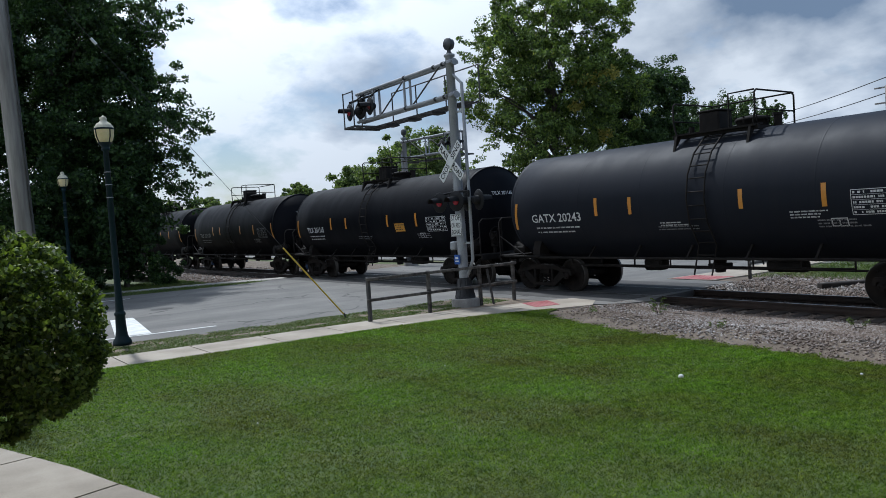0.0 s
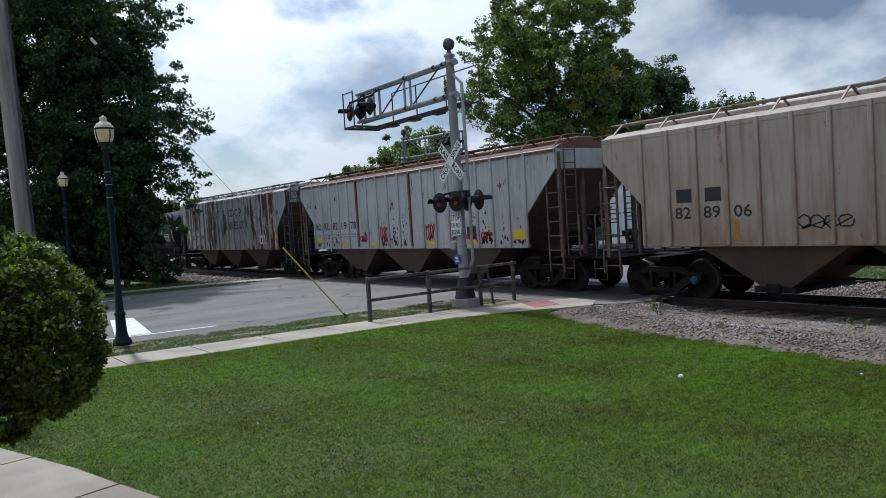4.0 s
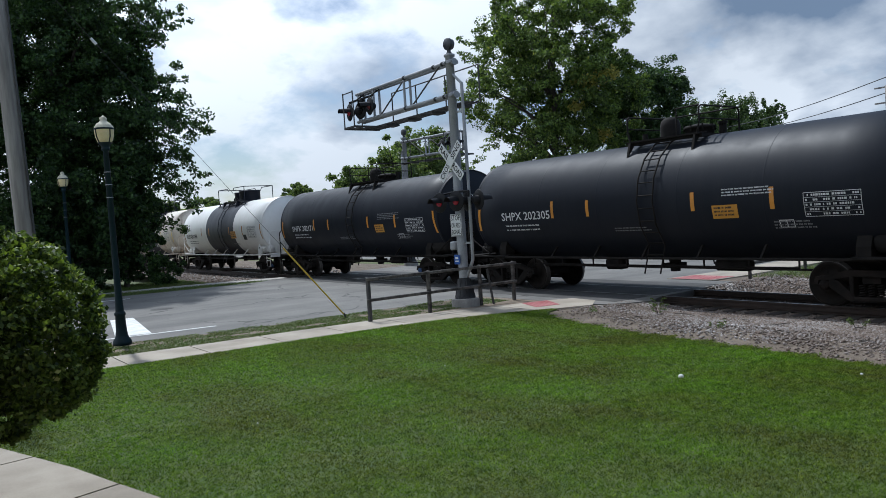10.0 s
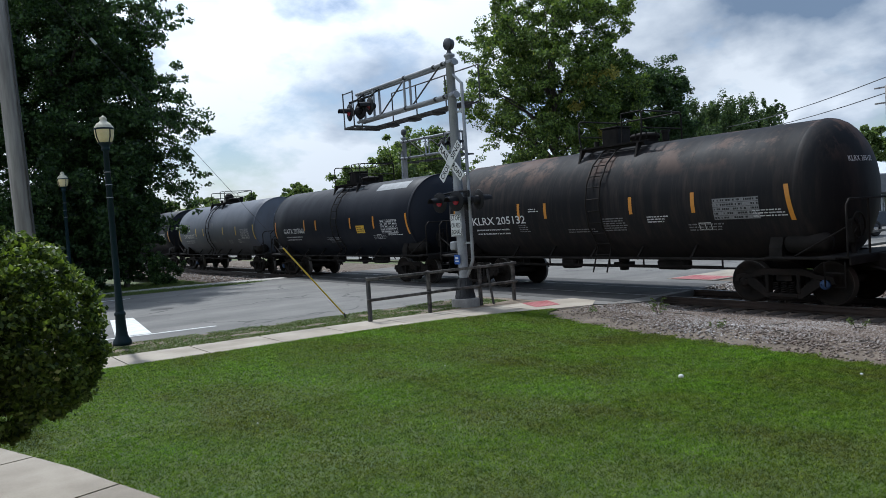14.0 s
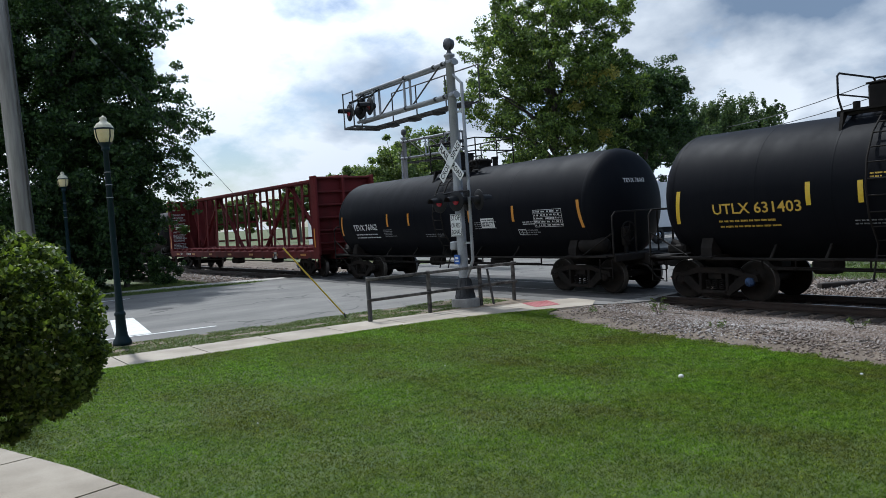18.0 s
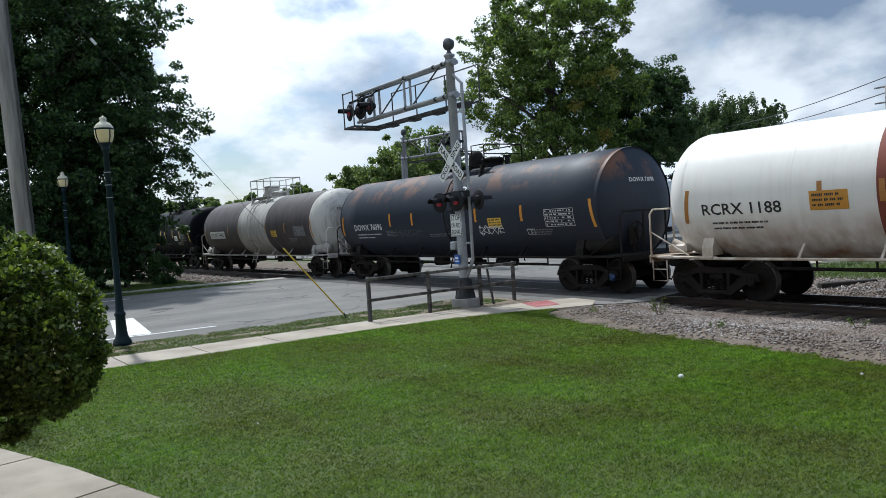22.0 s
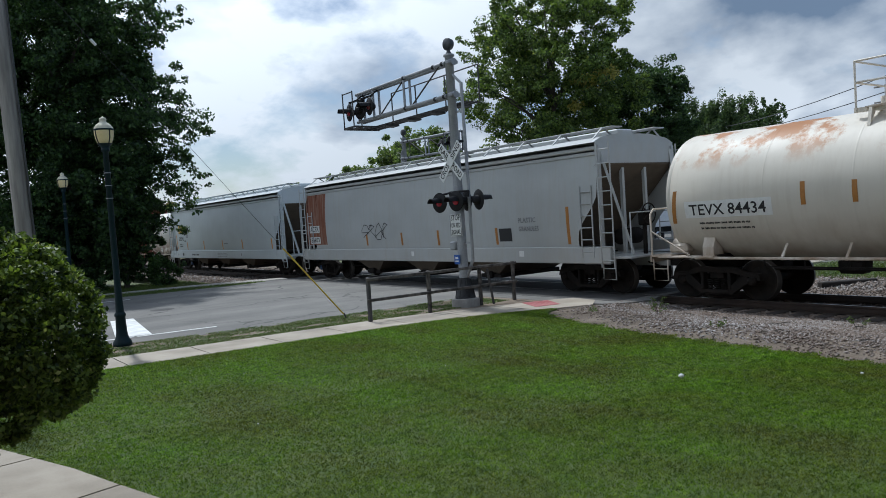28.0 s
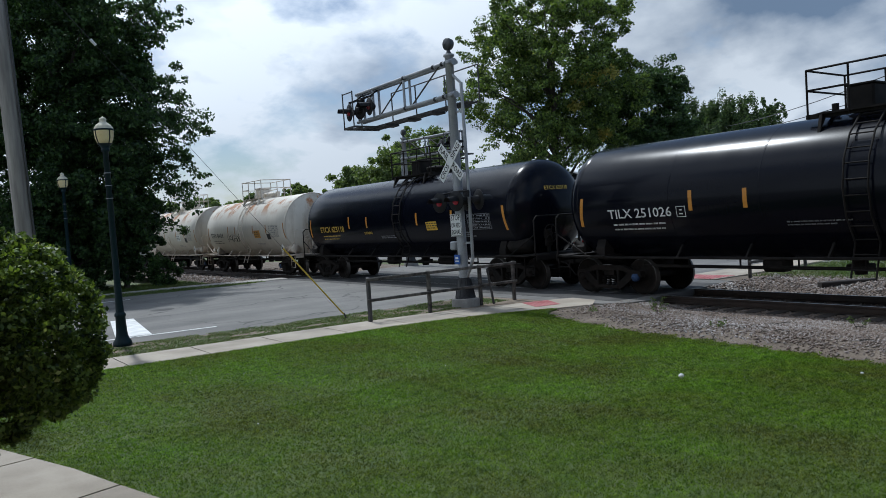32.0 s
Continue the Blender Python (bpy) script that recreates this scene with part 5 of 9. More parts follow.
        part("handrail", rail_mesh([(-1.3, s * (half + 0.1), 1.9), (-0.3, s * (half + 0.1), 1.9)], 0.02, mat, [((-1.3, s * (half - 0.2), 1.9), (-1.3, s * (half + 0.1), 1.9))]), None, car)
    n = 16
    for k in range(n):
        y = -half + 1.0 + (2 * half - 2.0) * k / (n - 1)
        for sx in (-1, 1):
            part("winch", once(("winch", sx), lambda: Mesh().box((sx * 1.42, 0, 0.86), (0.10, 0.20, 0.10), bev=0.03).cyl((sx * 1.44, -0.12, 0.86), (sx * 1.44, 0.12, 0.86), 0.035, seg=8).build("winch", M_UNDER)), None, car, at=pose(0, y, 0))
    sk = Skin("flat", x=-hx - 0.002)
    for k in range(7):
        y = half - 1.6 - (2 * half - 3.2) * k / 6
        decal("reflector", sk, car, [(y, 1.02, 0.55, 0.10)], M_STRIPE_D)
    skb = Skin("flat", x=-hx - 0.01)
    decal("reflector", skb, car, [(half - 0.35, 1.75, 0.10, 0.8)], M_STRIPE_O)
    decal("reflector", skb, car, [(-half + 0.35, 1.75, 0.10, 0.8)], M_STRIPE_O)
    sm = Mesh()
    sm.tube([(-1.0, -half_t + 1.3, 0.68), (-1.0, half_t - 1.3, 0.68)], 0.03, 6)
    sm.box((-0.6, 1.0, 0.62), (0.4, 1.0, 0.3), bev=0.06)
    sm.box((0.4, -2.0, 0.6), (0.4, 0.8, 0.3), bev=0.06)
    part("brake_rigging", sm, M_UNDER, car)
    for y in (half_t, -half_t):
        add_truck(car, y)
    if marks:
        marks(car, sk, half)
    walk_rows.append((car, (F + R) / 2))
    return car
def tank_marks(text, mat=M_TXT_WHITE, y_in=1.05, h=0.235, z=1.96, table=True, warn=None, seed=3, width=0.0, rows=2, fine=None, end_text=True, sub=None, fill=None, cbox=False, more=()):
    """Reporting marks near the front end, test data near the rear."""
    fine = fine or mat

    def put(car, skin, body):
        y = body - y_in
        if sub:
            decal("mark_panel", skin, car, [(y - width / 2, z + h / 2, width + 0.25, h + 0.16)], sub, "white mark panel", out=0.005)
        writing("reporting_mark", skin, car, text, y, z, h, mat, width)
        fine_print(skin, car, y - 0.1, z - 0.16, 1.7, rows, fine, 0.13, 0.045, seed)
        if cbox:
            cy, cz = y - (width or 1.9) - 0.26, z + 0.10
            decal("stencil_box", skin, car, [(cy, cz + 0.12, 0.25, 0.016), (cy, cz - 0.12, 0.25, 0.016), (cy + 0.117, cz, 0.016, 0.24), (cy - 0.117, cz, 0.016, 0.24), (cy, cz + 0.04, 0.07, 0.03), (cy, cz - 0.05, 0.1, 0.03)], mat, "small stencilled box")
        for k, (my, mz, mw, mr) in enumerate(more):
            fine_print(skin, car, my, mz, mw, mr, fine if mr < 4 else M_TXT_GREY, 0.062, 0.030, seed + 20 + k)
        fine_print(skin, car, body * 0.12, 1.72, 1.2, 2, M_TXT_GREY, 0.07, 0.03, seed + 5)
        if table:
            table_decal(skin, car, -body + 1.35, 2.08, 1.1, 0.48, M_TXT_BLACK if fill else (M_TXT_GREY if fine == M_TXT_YELLOW else fine), fill, seed)
            fine_print(skin, car, -body + 2.6, 1.75, 0.9, 3, M_TXT_GREY, 0.07, 0.035, seed + 9)
        decal("class_plate", skin, car, [(-body * 0.62, 1.78, 0.30, 0.02), (-body * 0.62, 1.62, 0.30, 0.02), (-body * 0.62 - 0.15, 1.70, 0.02, 0.18), (-body * 0.62 + 0.15, 1.70, 0.02, 0.18), (-body * 0.62, 1.70, 0.02, 0.16)], fine, "small boxed plate")
        if warn:
            decal("warning_label", skin, car, [(-body * 0.40, 2.02, 0.62, 0.30)], warn, "square warning label")
            fine_print(skin, car, -body * 0.40 + 0.26, 2.11, 0.5, 3, M_TXT_BLACK, 0.08, 0.04, seed + 11)
        if end_text:
            m = Mesh()
            vs, fs = letters(text, 0.115)
            w = max(v[0] for v in vs)
            # small marks on the rear head, following its dish
            m.add([(u - w / 2 - 0.1, -(body + head_depth(u - w / 2 - 0.1, v + 0.55, skin)) - 0.012, skin.zc + 0.55 + v) for u, v in vs], fs)
            part("end_mark", m, fine, car)
    return put


HEAD = {}


def head_depth(x, dz, skin):
    rr = min(0.999, math.hypot(x, dz) / skin.r)
    d, flat = HEAD["now"]
    return d * (1 - rr ** 2.6) if flat else d * math.sqrt(1 - rr * rr)


def tank(label, F, R, *a, **k):
    HEAD["now"] = (k.get("head", 0.75), k.get("flat", False))
    return tank_car(label, F, R, *a, **k)


def diamond(car, y, z, skin, x=-1.40):
    m = Mesh()
    m.add([(x, y, z + 0.2), (x, y + 0.2, z), (x, y, z - 0.2), (x, y - 0.2, z), (x + 0.012, y, z + 0.2), (x + 0.012, y + 0.2, z), (x + 0.012, y, z - 0.2), (x + 0.012, y - 0.2, z)],
          [(0, 1, 2, 3), (7, 6, 5, 4), (0, 4, 5, 1), (1, 5, 6, 2), (2, 6, 7, 3), (3, 7, 4, 0)])
    p = part("placard", m, M_LABEL_W, car, "white diamond placard")
    b = Mesh()
    b.box((x - 0.004, y, z), (0.004, 0.16, 0.07))
    b.box((x - 0.004, y, z - 0.1), (0.004, 0.06, 0.03))
    part("placard_bar", b, M_TXT_BLACK, p)


def white_marks(text, seed, extra=None, panel=None, acid=False):
    def put(car, skin, body):
        if panel:
            decal("mark_panel", skin, car, [(body - 1.48, 2.08, 2.1, 0.38)], panel, "fresh white mark panel", out=0.004)
        writing("reporting_mark", skin, car, text, body - 0.55, 1.95, 0.25, M_TXT_BLACK, 1.85)
        fine_print(skin, car, body - 0.75, 1.76, 1.5, 2, M_TXT_BLACK, 0.13, 0.045, seed)
        table_decal(skin, car, -body + (0.95 if acid else 1.3), 2.15, 1.05, 0.55, M_TXT_GREY, None, seed)
        wy = body * 0.42 if acid else -body * 0.36
        decal("warning_label", skin, car, [(wy, 2.15 if acid else 2.05, 0.75, 0.38)], M_LABEL_W if panel else M_LABEL_O, "pale warning label" if panel else "orange warning label")
        fine_print(skin, car, wy + 0.32, 2.26 if acid else 2.16, 0.62, 3, M_TXT_BLACK, 0.10, 0.05, seed + 1)
        decal("class_plate", skin, car, [(-body * 0.52, 1.72, 0.36, 0.22) if acid else (-body * 0.62, 1.9, 0.42, 0.28)], M_TXT_BLACK, "small dark plate")
        fine_print(skin, car, -body * 0.3, 1.55, 0.9, 2, M_TXT_GREY, 0.08, 0.035, seed + 2)
        diamond(car, -body + 0.6, 1.35, skin)
        if extra:
            extra(car, skin, body)
    return put


def scrawl(name, skin, car, y, z, w, h, mat, seed, loops=7, thick=0.03):
    """A looping painted tag, unreadable."""
    rng = random.Random(seed)
    m = Mesh()
    pts = []
    x = 0.0
    for k in range(loops):
        cx, r = (k + 0.5) * w / loops, w / loops * 0.55
        for t in range(9):
            a = t / 8 * 2 * math.pi * rng.choice((0.6, 0.8, 1.0)) + rng.uniform(0, 1)
            pts.append((cx + r * math.cos(a), h / 2 + h / 2 * math.sin(a) * rng.uniform(0.7, 1.0)))
    for (a0, b0), (a1, b1) in zip(pts, pts[1:]):
        dx, dz = a1 - a0, b1 - b0
        l = math.hypot(dx, dz) or 1
        nx_, nz = -dz / l * thick / 2, dx / l * thick / 2
        m.add([skin.at(y - a0 - nx_, z + b0 + nz, 0.009), skin.at(y - a1 - nx_, z + b1 + nz, 0.009), skin.at(y - a1 + nx_, z + b1 - nz, 0.009), skin.at(y - a0 + nx_, z + b0 - nz, 0.009)], [(0, 1, 2, 3)])
    part(name, m, mat, car, "looping graffiti tag")


def acid_words(car, skin, body):
    writing("side_lettering", skin, car, "HYDROCHLORIC ACID", -body * 0.42 - 0.5, 2.0, 0.11, M_TXT_BLACK, 1.25)
    decal("reflector", skin, car, [(1.35, 2.05, 0.12, 0.45)], M_STRIPE_D)


def faded_patch(base):
    def put(car, skin, body):
        base(car, skin, body)
        decal("faded_patch", skin, car, [(-body + 1.75, skin.zc + 1.42, 2.1, 0.42, 0.05)], M_PATCH, "pale patch of newer paint", out=0.004)
        decal("faded_patch", skin, car, [(-body + 4.3, skin.zc + 1.50, 0.3, 0.2)], M_PATCH, "pale patch of newer paint", out=0.004)
    return put


M_PATCH = plain("pale_paint_patch", (0.20, 0.21, 0.22), 0.5, vary=0.4, scale=5)


def graffiti_89(car, skin, body):
    rg = random.Random(77)
    for y0 in (3.6, -3.4, -5.0):
        rects = []
        for _ in range(26):
            rects.append((y0 + rg.gauss(0, 0.7), rg.uniform(2.6, 3.55), rg.uniform(0.03, 0.16), rg.uniform(0.01, 0.03), rg.uniform(-0.2, 0.2)))
        tagged(decal("scuff_marks", skin, car, rects, M_SCUFF, "dark scuff marks"), kind="stuff")
    scrawl("graffiti", skin, car, 1.35, 1.62, 1.25, 0.42, M_TXT_WHITE, 3, 6)
    scrawl("graffiti", skin, car, -1.0, 1.70, 1.0, 0.40, M_TXT_WHITE, 5, 5)
    scrawl("graffiti", skin, car, -1.15, 1.42, 0.9, 0.3, M_TXT_WHITE, 6, 4, 0.02)
    scrawl("graffiti", skin, car, -2.6, 1.5, 1.1, 0.4, M_STRIPE_D, 8, 5, 0.02)


def tagged_black(base):
    def put(car, skin, body):
        base(car, skin, body)
        scrawl("graffiti", skin, car, -0.55, 2.95, 0.85, 0.36, M_TXT_WHITE, 21, 4, 0.035)
        scrawl("graffiti", skin, car, -1.9, 1.62, 1.15, 0.34, M_TXT_WHITE, 22, 5, 0.022)
        scrawl("graffiti", skin, car, 3.2, 1.65, 2.0, 0.3, M_TXT_DIM, 23, 7, 0.03)
    return put


M_SCUFF = plain("scuffed_dirt", (0.30, 0.26, 0.21), 0.7, vary=0.5)
M_TXT_DIM = plain("dim_graffiti", (0.06, 0.065, 0.075), 0.7)


def graffiti_424(car, skin, body):
    scrawl("graffiti", skin, car, body * 0.42, 1.62, 1.8, 0.5, M_TXT_BLACK, 12, 6, 0.03)


def coop_marks(car, skin, half):
    # faded owner's name, a letter or two to each panel between the ribs
    step = (2 * half + 0.04) / 17

    def edge(p):
        return half + 0.02 - step * p - 0.09
    decal("mark_panel", skin, car, [(edge(p) - 0.29, 1.98, 0.62, 1.2 if p == 1 else 0.9) for p in (1, 2, 3)], M_HOP_PATCH, "paler repainted patch", out=0.003)
    for text, p, z in (("CO", 5, 2.98), ("UN", 6, 2.98), ("T", 7, 2.98), ("QU", 5, 2.34), ("EN", 6, 2.34), ("CO", 9, 2.98), ("-O", 10, 2.98), ("P", 11, 2.98), ("AS", 12, 2.98), ("S", 13, 2.98),
                       ("MI", 8, 2.34), ("NN", 9, 2.34), ("ES", 10, 2.34), ("OT", 11, 2.34), ("A", 12, 2.34)):
        writing("side_lettering", skin, car, text, edge(p), z, 0.42, M_TXT_FADED, 0.56 if len(text) > 1 else 0.26, out=0.006)
    for text, p, z in (("NO", 1, 2.31), ("KL", 2, 2.31), ("82", 1, 1.86), ("99", 2, 1.86), ("04", 3, 1.86)):
        writing("reporting_mark", skin, car, text, edge(p) - 0.04, z, 0.27, M_TXT_BLACK, 0.46, out=0.007)
    for p in (1, 2, 3):
        fine_print(skin, car, edge(p) - 0.06, 1.70, 0.42, 2, M_TXT_GREY, 0.1, 0.05, 31 + p)
    for y, z, h in ((half - 0.12, 1.78, 0.85), (edge(4), 1.60, 0.5), (edge(8), 1.60, 0.5), (edge(12), 1.60, 0.45), (-half + 0.16, 1.78, 0.9)):
        decal("reflector", skin, car, [(y, z, 0.11, h)], M_STRIPE_Y, out=0.006)
    decal("data_panel", skin, car, [(-4.8, 1.75, 0.62, 0.42)], M_LABEL_W, "white data panel", out=0.005)
    for plate in ((-4.66, 1.75, 0.2, 0.2), (-4.94, 1.75, 0.2, 0.2)):
        decal("data_plate", skin, car, [plate], M_TXT_BLACK, out=0.008)


def spatter(name, skin, car, y, z, w, h, mat, seed, n=26, label="flaked rust spots"):
    """Irregular flecks that thin out upward."""
    rng = random.Random(seed)
    m = Mesh()
    for _ in range(n):
        u = rng.random() ** 1.7
        cy, cz, r = y + rng.gauss(0, w / 3) * (1.1 - 0.6 * u), z + h * u, rng.uniform(0.015, 0.05) * (1.25 - u)
        pts = []
        for k in range(7):
            a = 2 * math.pi * (k + rng.uniform(-0.3, 0.3)) / 7
            q = r * rng.uniform(0.4, 1.5)
            pts.append(skin.at(cy + q * math.cos(a), cz + q * 1.4 * math.sin(a), 0.0045))
        m.add(pts, [tuple(range(7))])
    tagged(part(name, m, mat, car, label), kind="stuff")


M_HOP_PATCH = paint("hopper_repaint", (0.47, 0.48, 0.48), dirt=(0.25, 0.17, 0.12), rough=0.6, soil=0.3, streak=0.35)
M_GEAR_DARK = surface("dark_end_gear", (0.045, 0.05, 0.06), (0.09, 0.085, 0.085), 3.0, 0.7, 0.1)
M_GEAR_RUST = surface("rusty_end_gear", (0.10, 0.055, 0.035), (0.17, 0.14, 0.12), 3.0, 0.8, 0.1)
M_TXT_FADED = plain("faded_black_lettering", (0.045, 0.036, 0.034), 0.7, vary=0.6, scale=7)
M_FLAKE = surface("flaked_rust", (0.045, 0.018, 0.014), (0.10, 0.038, 0.022), 8.0, 0.9, grain=40)
M_RIB_RUST = paint("rib_rust", (0.15, 0.055, 0.03), dirt=(0.36, 0.30, 0.25), rough=0.8, soil=0.2, streak=0.5)


def nokl_marks(car, skin, half):
    step = (2 * half + 0.04) / 18
    for k, text in enumerate(("NO", "KL", "82", "19", "78")):
        writing("reporting_mark", skin, car, text, half - 0.10 - step * k, 2.05, 0.29, M_TXT_BLACK, 0.42, out=0.006)
        fine_print(skin, car, half - 0.12 - step * k, 1.86, 0.44, 2, M_TXT_GREY, 0.1, 0.05, 33 + k)
    for p, w, z, h in ((0, 0.40, 1.66, 0.20), (3, 0.42, 1.46, 0.12), (6, 0.42, 1.46, 0.12), (11, 0.44, 1.46, 0.14), (14, 0.44, 1.46, 0.14), (17, 0.50, 1.66, 0.28)):
        decal("reflector", skin, car, [(half - step * (p + 0.5), z, w, h)], M_STRIPE_Y, "yellow sticker", out=0.008)
    for k, p in enumerate((5, 7, 11, 13, 14, 15)):
        scrawl("graffiti", skin, car, half - step * p - 0.1, 1.52, 0.52, 0.26 + 0.34 * (p in (11, 7)), M_RED_GRAFFITI, 40 + k, 4, 0.045)
    for k, p in enumerate((0, 1, 2, 7, 8, 9, 13, 14, 15, 16, 17)):
        spatter("flaked_rust", skin, car, half - step * (p + 0.5), 1.42, 0.42, 0.9 + 0.45 * (k % 3), M_FLAKE, 90 + k, 44 if p in (7, 8, 13, 14, 15) else 14)
    spatter("flaked_rust", skin, car, half + 0.35, 3.0, 0.5, 0.7, M_FLAKE, 130, 16)
    for plate in ((half - step * 13.5, 1.78, 0.44, 0.34), (half - step * 14.5, 1.78, 0.44, 0.34)):
        decal("data_plate", skin, car, [plate], M_TXT_BLACK, out=0.006)
    # rust running down one rib and along the eaves
    for p in (5, 10):
        m = Mesh()
        m.box((skin.x - 0.031, half + 0.02 - step * p, 2.62), (0.058, 0.09, 2.5))
        part("rusted_rib", m, M_RIB_RUST, car, "rib bare of paint")
    m = Mesh()
    m.box((skin.x - 0.015, 0, 3.89), (0.05, 2 * half + 2.4, 0.07))
    part("eaves_rust", m, M_RIB_RUST, car, "rusted top edge")


def nchx_marks(car, skin, half):
    step = (2 * half + 0.04) / 18
    for k, text in enumerate(("82", "89", "06")):
        writing("reporting_mark", skin, car, text, half - 0.12 - step * (k + 1), 1.90, 0.27, M_TXT_BLACK, 0.42, out=0.006)
    for plate in ((half - step * 1.5, 2.42, 0.40, 0.30), (half - step * 2.5, 2.42, 0.40, 0.30)):
        decal("data_plate", skin, car, [plate], M_TXT_BLACK, "dark painted patch", out=0.006)
    scrawl("graffiti", skin, car, half - step * 5, 1.6, 1.1, 0.3, M_TXT_BLACK, 140, 4, 0.03)
    for y in (half - 2.4, 1.2, -3.0, -half + 1.2):
        decal("reflector", skin, car, [(y, 1.62, 0.12, 0.42)], M_STRIPE_D, out=0.006)
    decal("reflector", skin, car, [(-half + 0.2, 1.85, 0.11, 0.95)], M_STRIPE_Y, out=0.006)
    fine_print(skin, car, -2.4, 2.1, 0.5, 5, M_TXT_GREY, 0.1, 0.05, 35)
    decal("data_plate", skin, car, [(-4.4, 1.7, 0.4, 0.3)], M_LABEL_W, out=0.006)


def utcx_marks(car, skin, half):
    decal("owner_panel", skin, car, [(half - 0.87, 2.58, 1.0, 0.52)], M_TXT_BLACK, "yellow owner panel with dark border", out=0.008)
    decal("owner_panel", skin, car, [(half - 0.87, 2.58, 0.95, 0.47)], M_LABEL_Y, "yellow owner panel", out=0.012)
    writing("reporting_mark", skin, car, "UTCX", half - 0.49, 2.46, 0.25, M_TXT_BLACK, 0.76, out=0.016)
    writing("reporting_mark", skin, car, "53292", half - 0.39, 1.90, 0.24, M_TXT_BLACK, 0.92)
    fine_print(skin, car, half - 0.45, 1.68, 0.85, 2, M_TXT_BLACK, 0.13, 0.05, 51)
    yb = half - 2.0
    decal("class_plate", skin, car, [(yb, 2.33, 0.26, 0.02), (yb, 2.08, 0.26, 0.02), (yb - 0.12, 2.2, 0.02, 0.26), (yb + 0.12, 2.2, 0.02, 0.26), (yb, 2.17, 0.1, 0.1)], M_TXT_BLACK)
    decal("name_plate", skin, car, [(half - 1.55, 1.86, 0.3, 0.09)], M_TXT_GREY)
    decal("reflector", skin, car, [(half + 0.03, 1.82, 0.11, 0.85, 0.08)], M_STRIPE_O)
    for y in (half - 1.9, half - 4.9, -0.57, -3.42, -half + 0.2):
        decal("reflector", skin, car, [(y, 1.58, 0.13, 0.50)], M_STRIPE_O)
    sk = Skin("flat", x=skin.x - 0.025)
    fine_print(sk, car, half - 2.8, 1.04, 0.95, 1, M_TXT_BLACK, 0.1, 0.085, 52)
    fine_print(sk, car, 0.17, 1.12, 1.6, 3, M_TXT_GREY, 0.085, 0.035, 53)
    fine_print(skin, car, -0.85, 1.64, 0.40, 1, M_TXT_BLACK, 0.1, 0.05, 54)
    decal("data_plate", sk, car, [(half - 1.17, 1.06, 0.24, 0.16)], M_TXT_BLACK)
    for y in (half - 0.2, -3.3):
        decal("data_plate", sk, car, [(y, 1.06, 0.12, 0.12)], M_TXT_GREY)


def acfx_marks(car, skin, half):
    decal("rust_panel", skin, car, [(half + 0.05, 2.52, 1.75, 2.1)], M_RUSTPANEL, "large square of bare rust", out=0.003)
    decal("mark_panel", skin, car, [(half + 0.2, 2.12, 0.9, 0.30), (half + 0.2, 1.66, 0.9, 0.28)], M_LABEL_W, "white mark panel", out=0.006)
    writing("reporting_mark", skin, car, "ACFX", half + 0.58, 2.02, 0.22, M_TXT_BLACK, 0.75, out=0.01)
    writing("reporting_mark", skin, car, "64603", half + 0.58, 1.57, 0.20, M_TXT_BLACK, 0.75, out=0.01)
    writing("side_lettering", skin, car, "PLASTIC", -half + 2.1, 1.98, 0.14, M_TXT_GREY, 0.72)
    writing("side_lettering", skin, car, "GRANULES", -half + 2.1, 1.74, 0.14, M_TXT_GREY, 0.82)
    decal("data_plate", skin, car, [(-half + 2.7, 1.65, 0.55, 0.38)], M_TXT_BLACK)
    for y, h in ((-half + 0.15, 1.0), (-half + 3.1, 0.5), (-1.3, 0.5), (0.9, 0.45), (3.3, 0.42)):
        decal("reflector", skin, car, [(y, 1.85 if h > 0.9 else 1.62, 0.11, h)], M_STRIPE_D)
    scrawl("graffiti", skin, car, 3.6, 1.55, 1.9, 0.7, M_TXT_BLACK, 77, 4, 0.025)
    sk = Skin("flat", x=skin.x - 0.025)
    for plate in ((-half + 2.0, 1.1, 0.2, 0.16), (0.2, 1.1, 0.16, 0.16)):
        decal("data_plate", sk, car, [plate], M_LABEL_W)


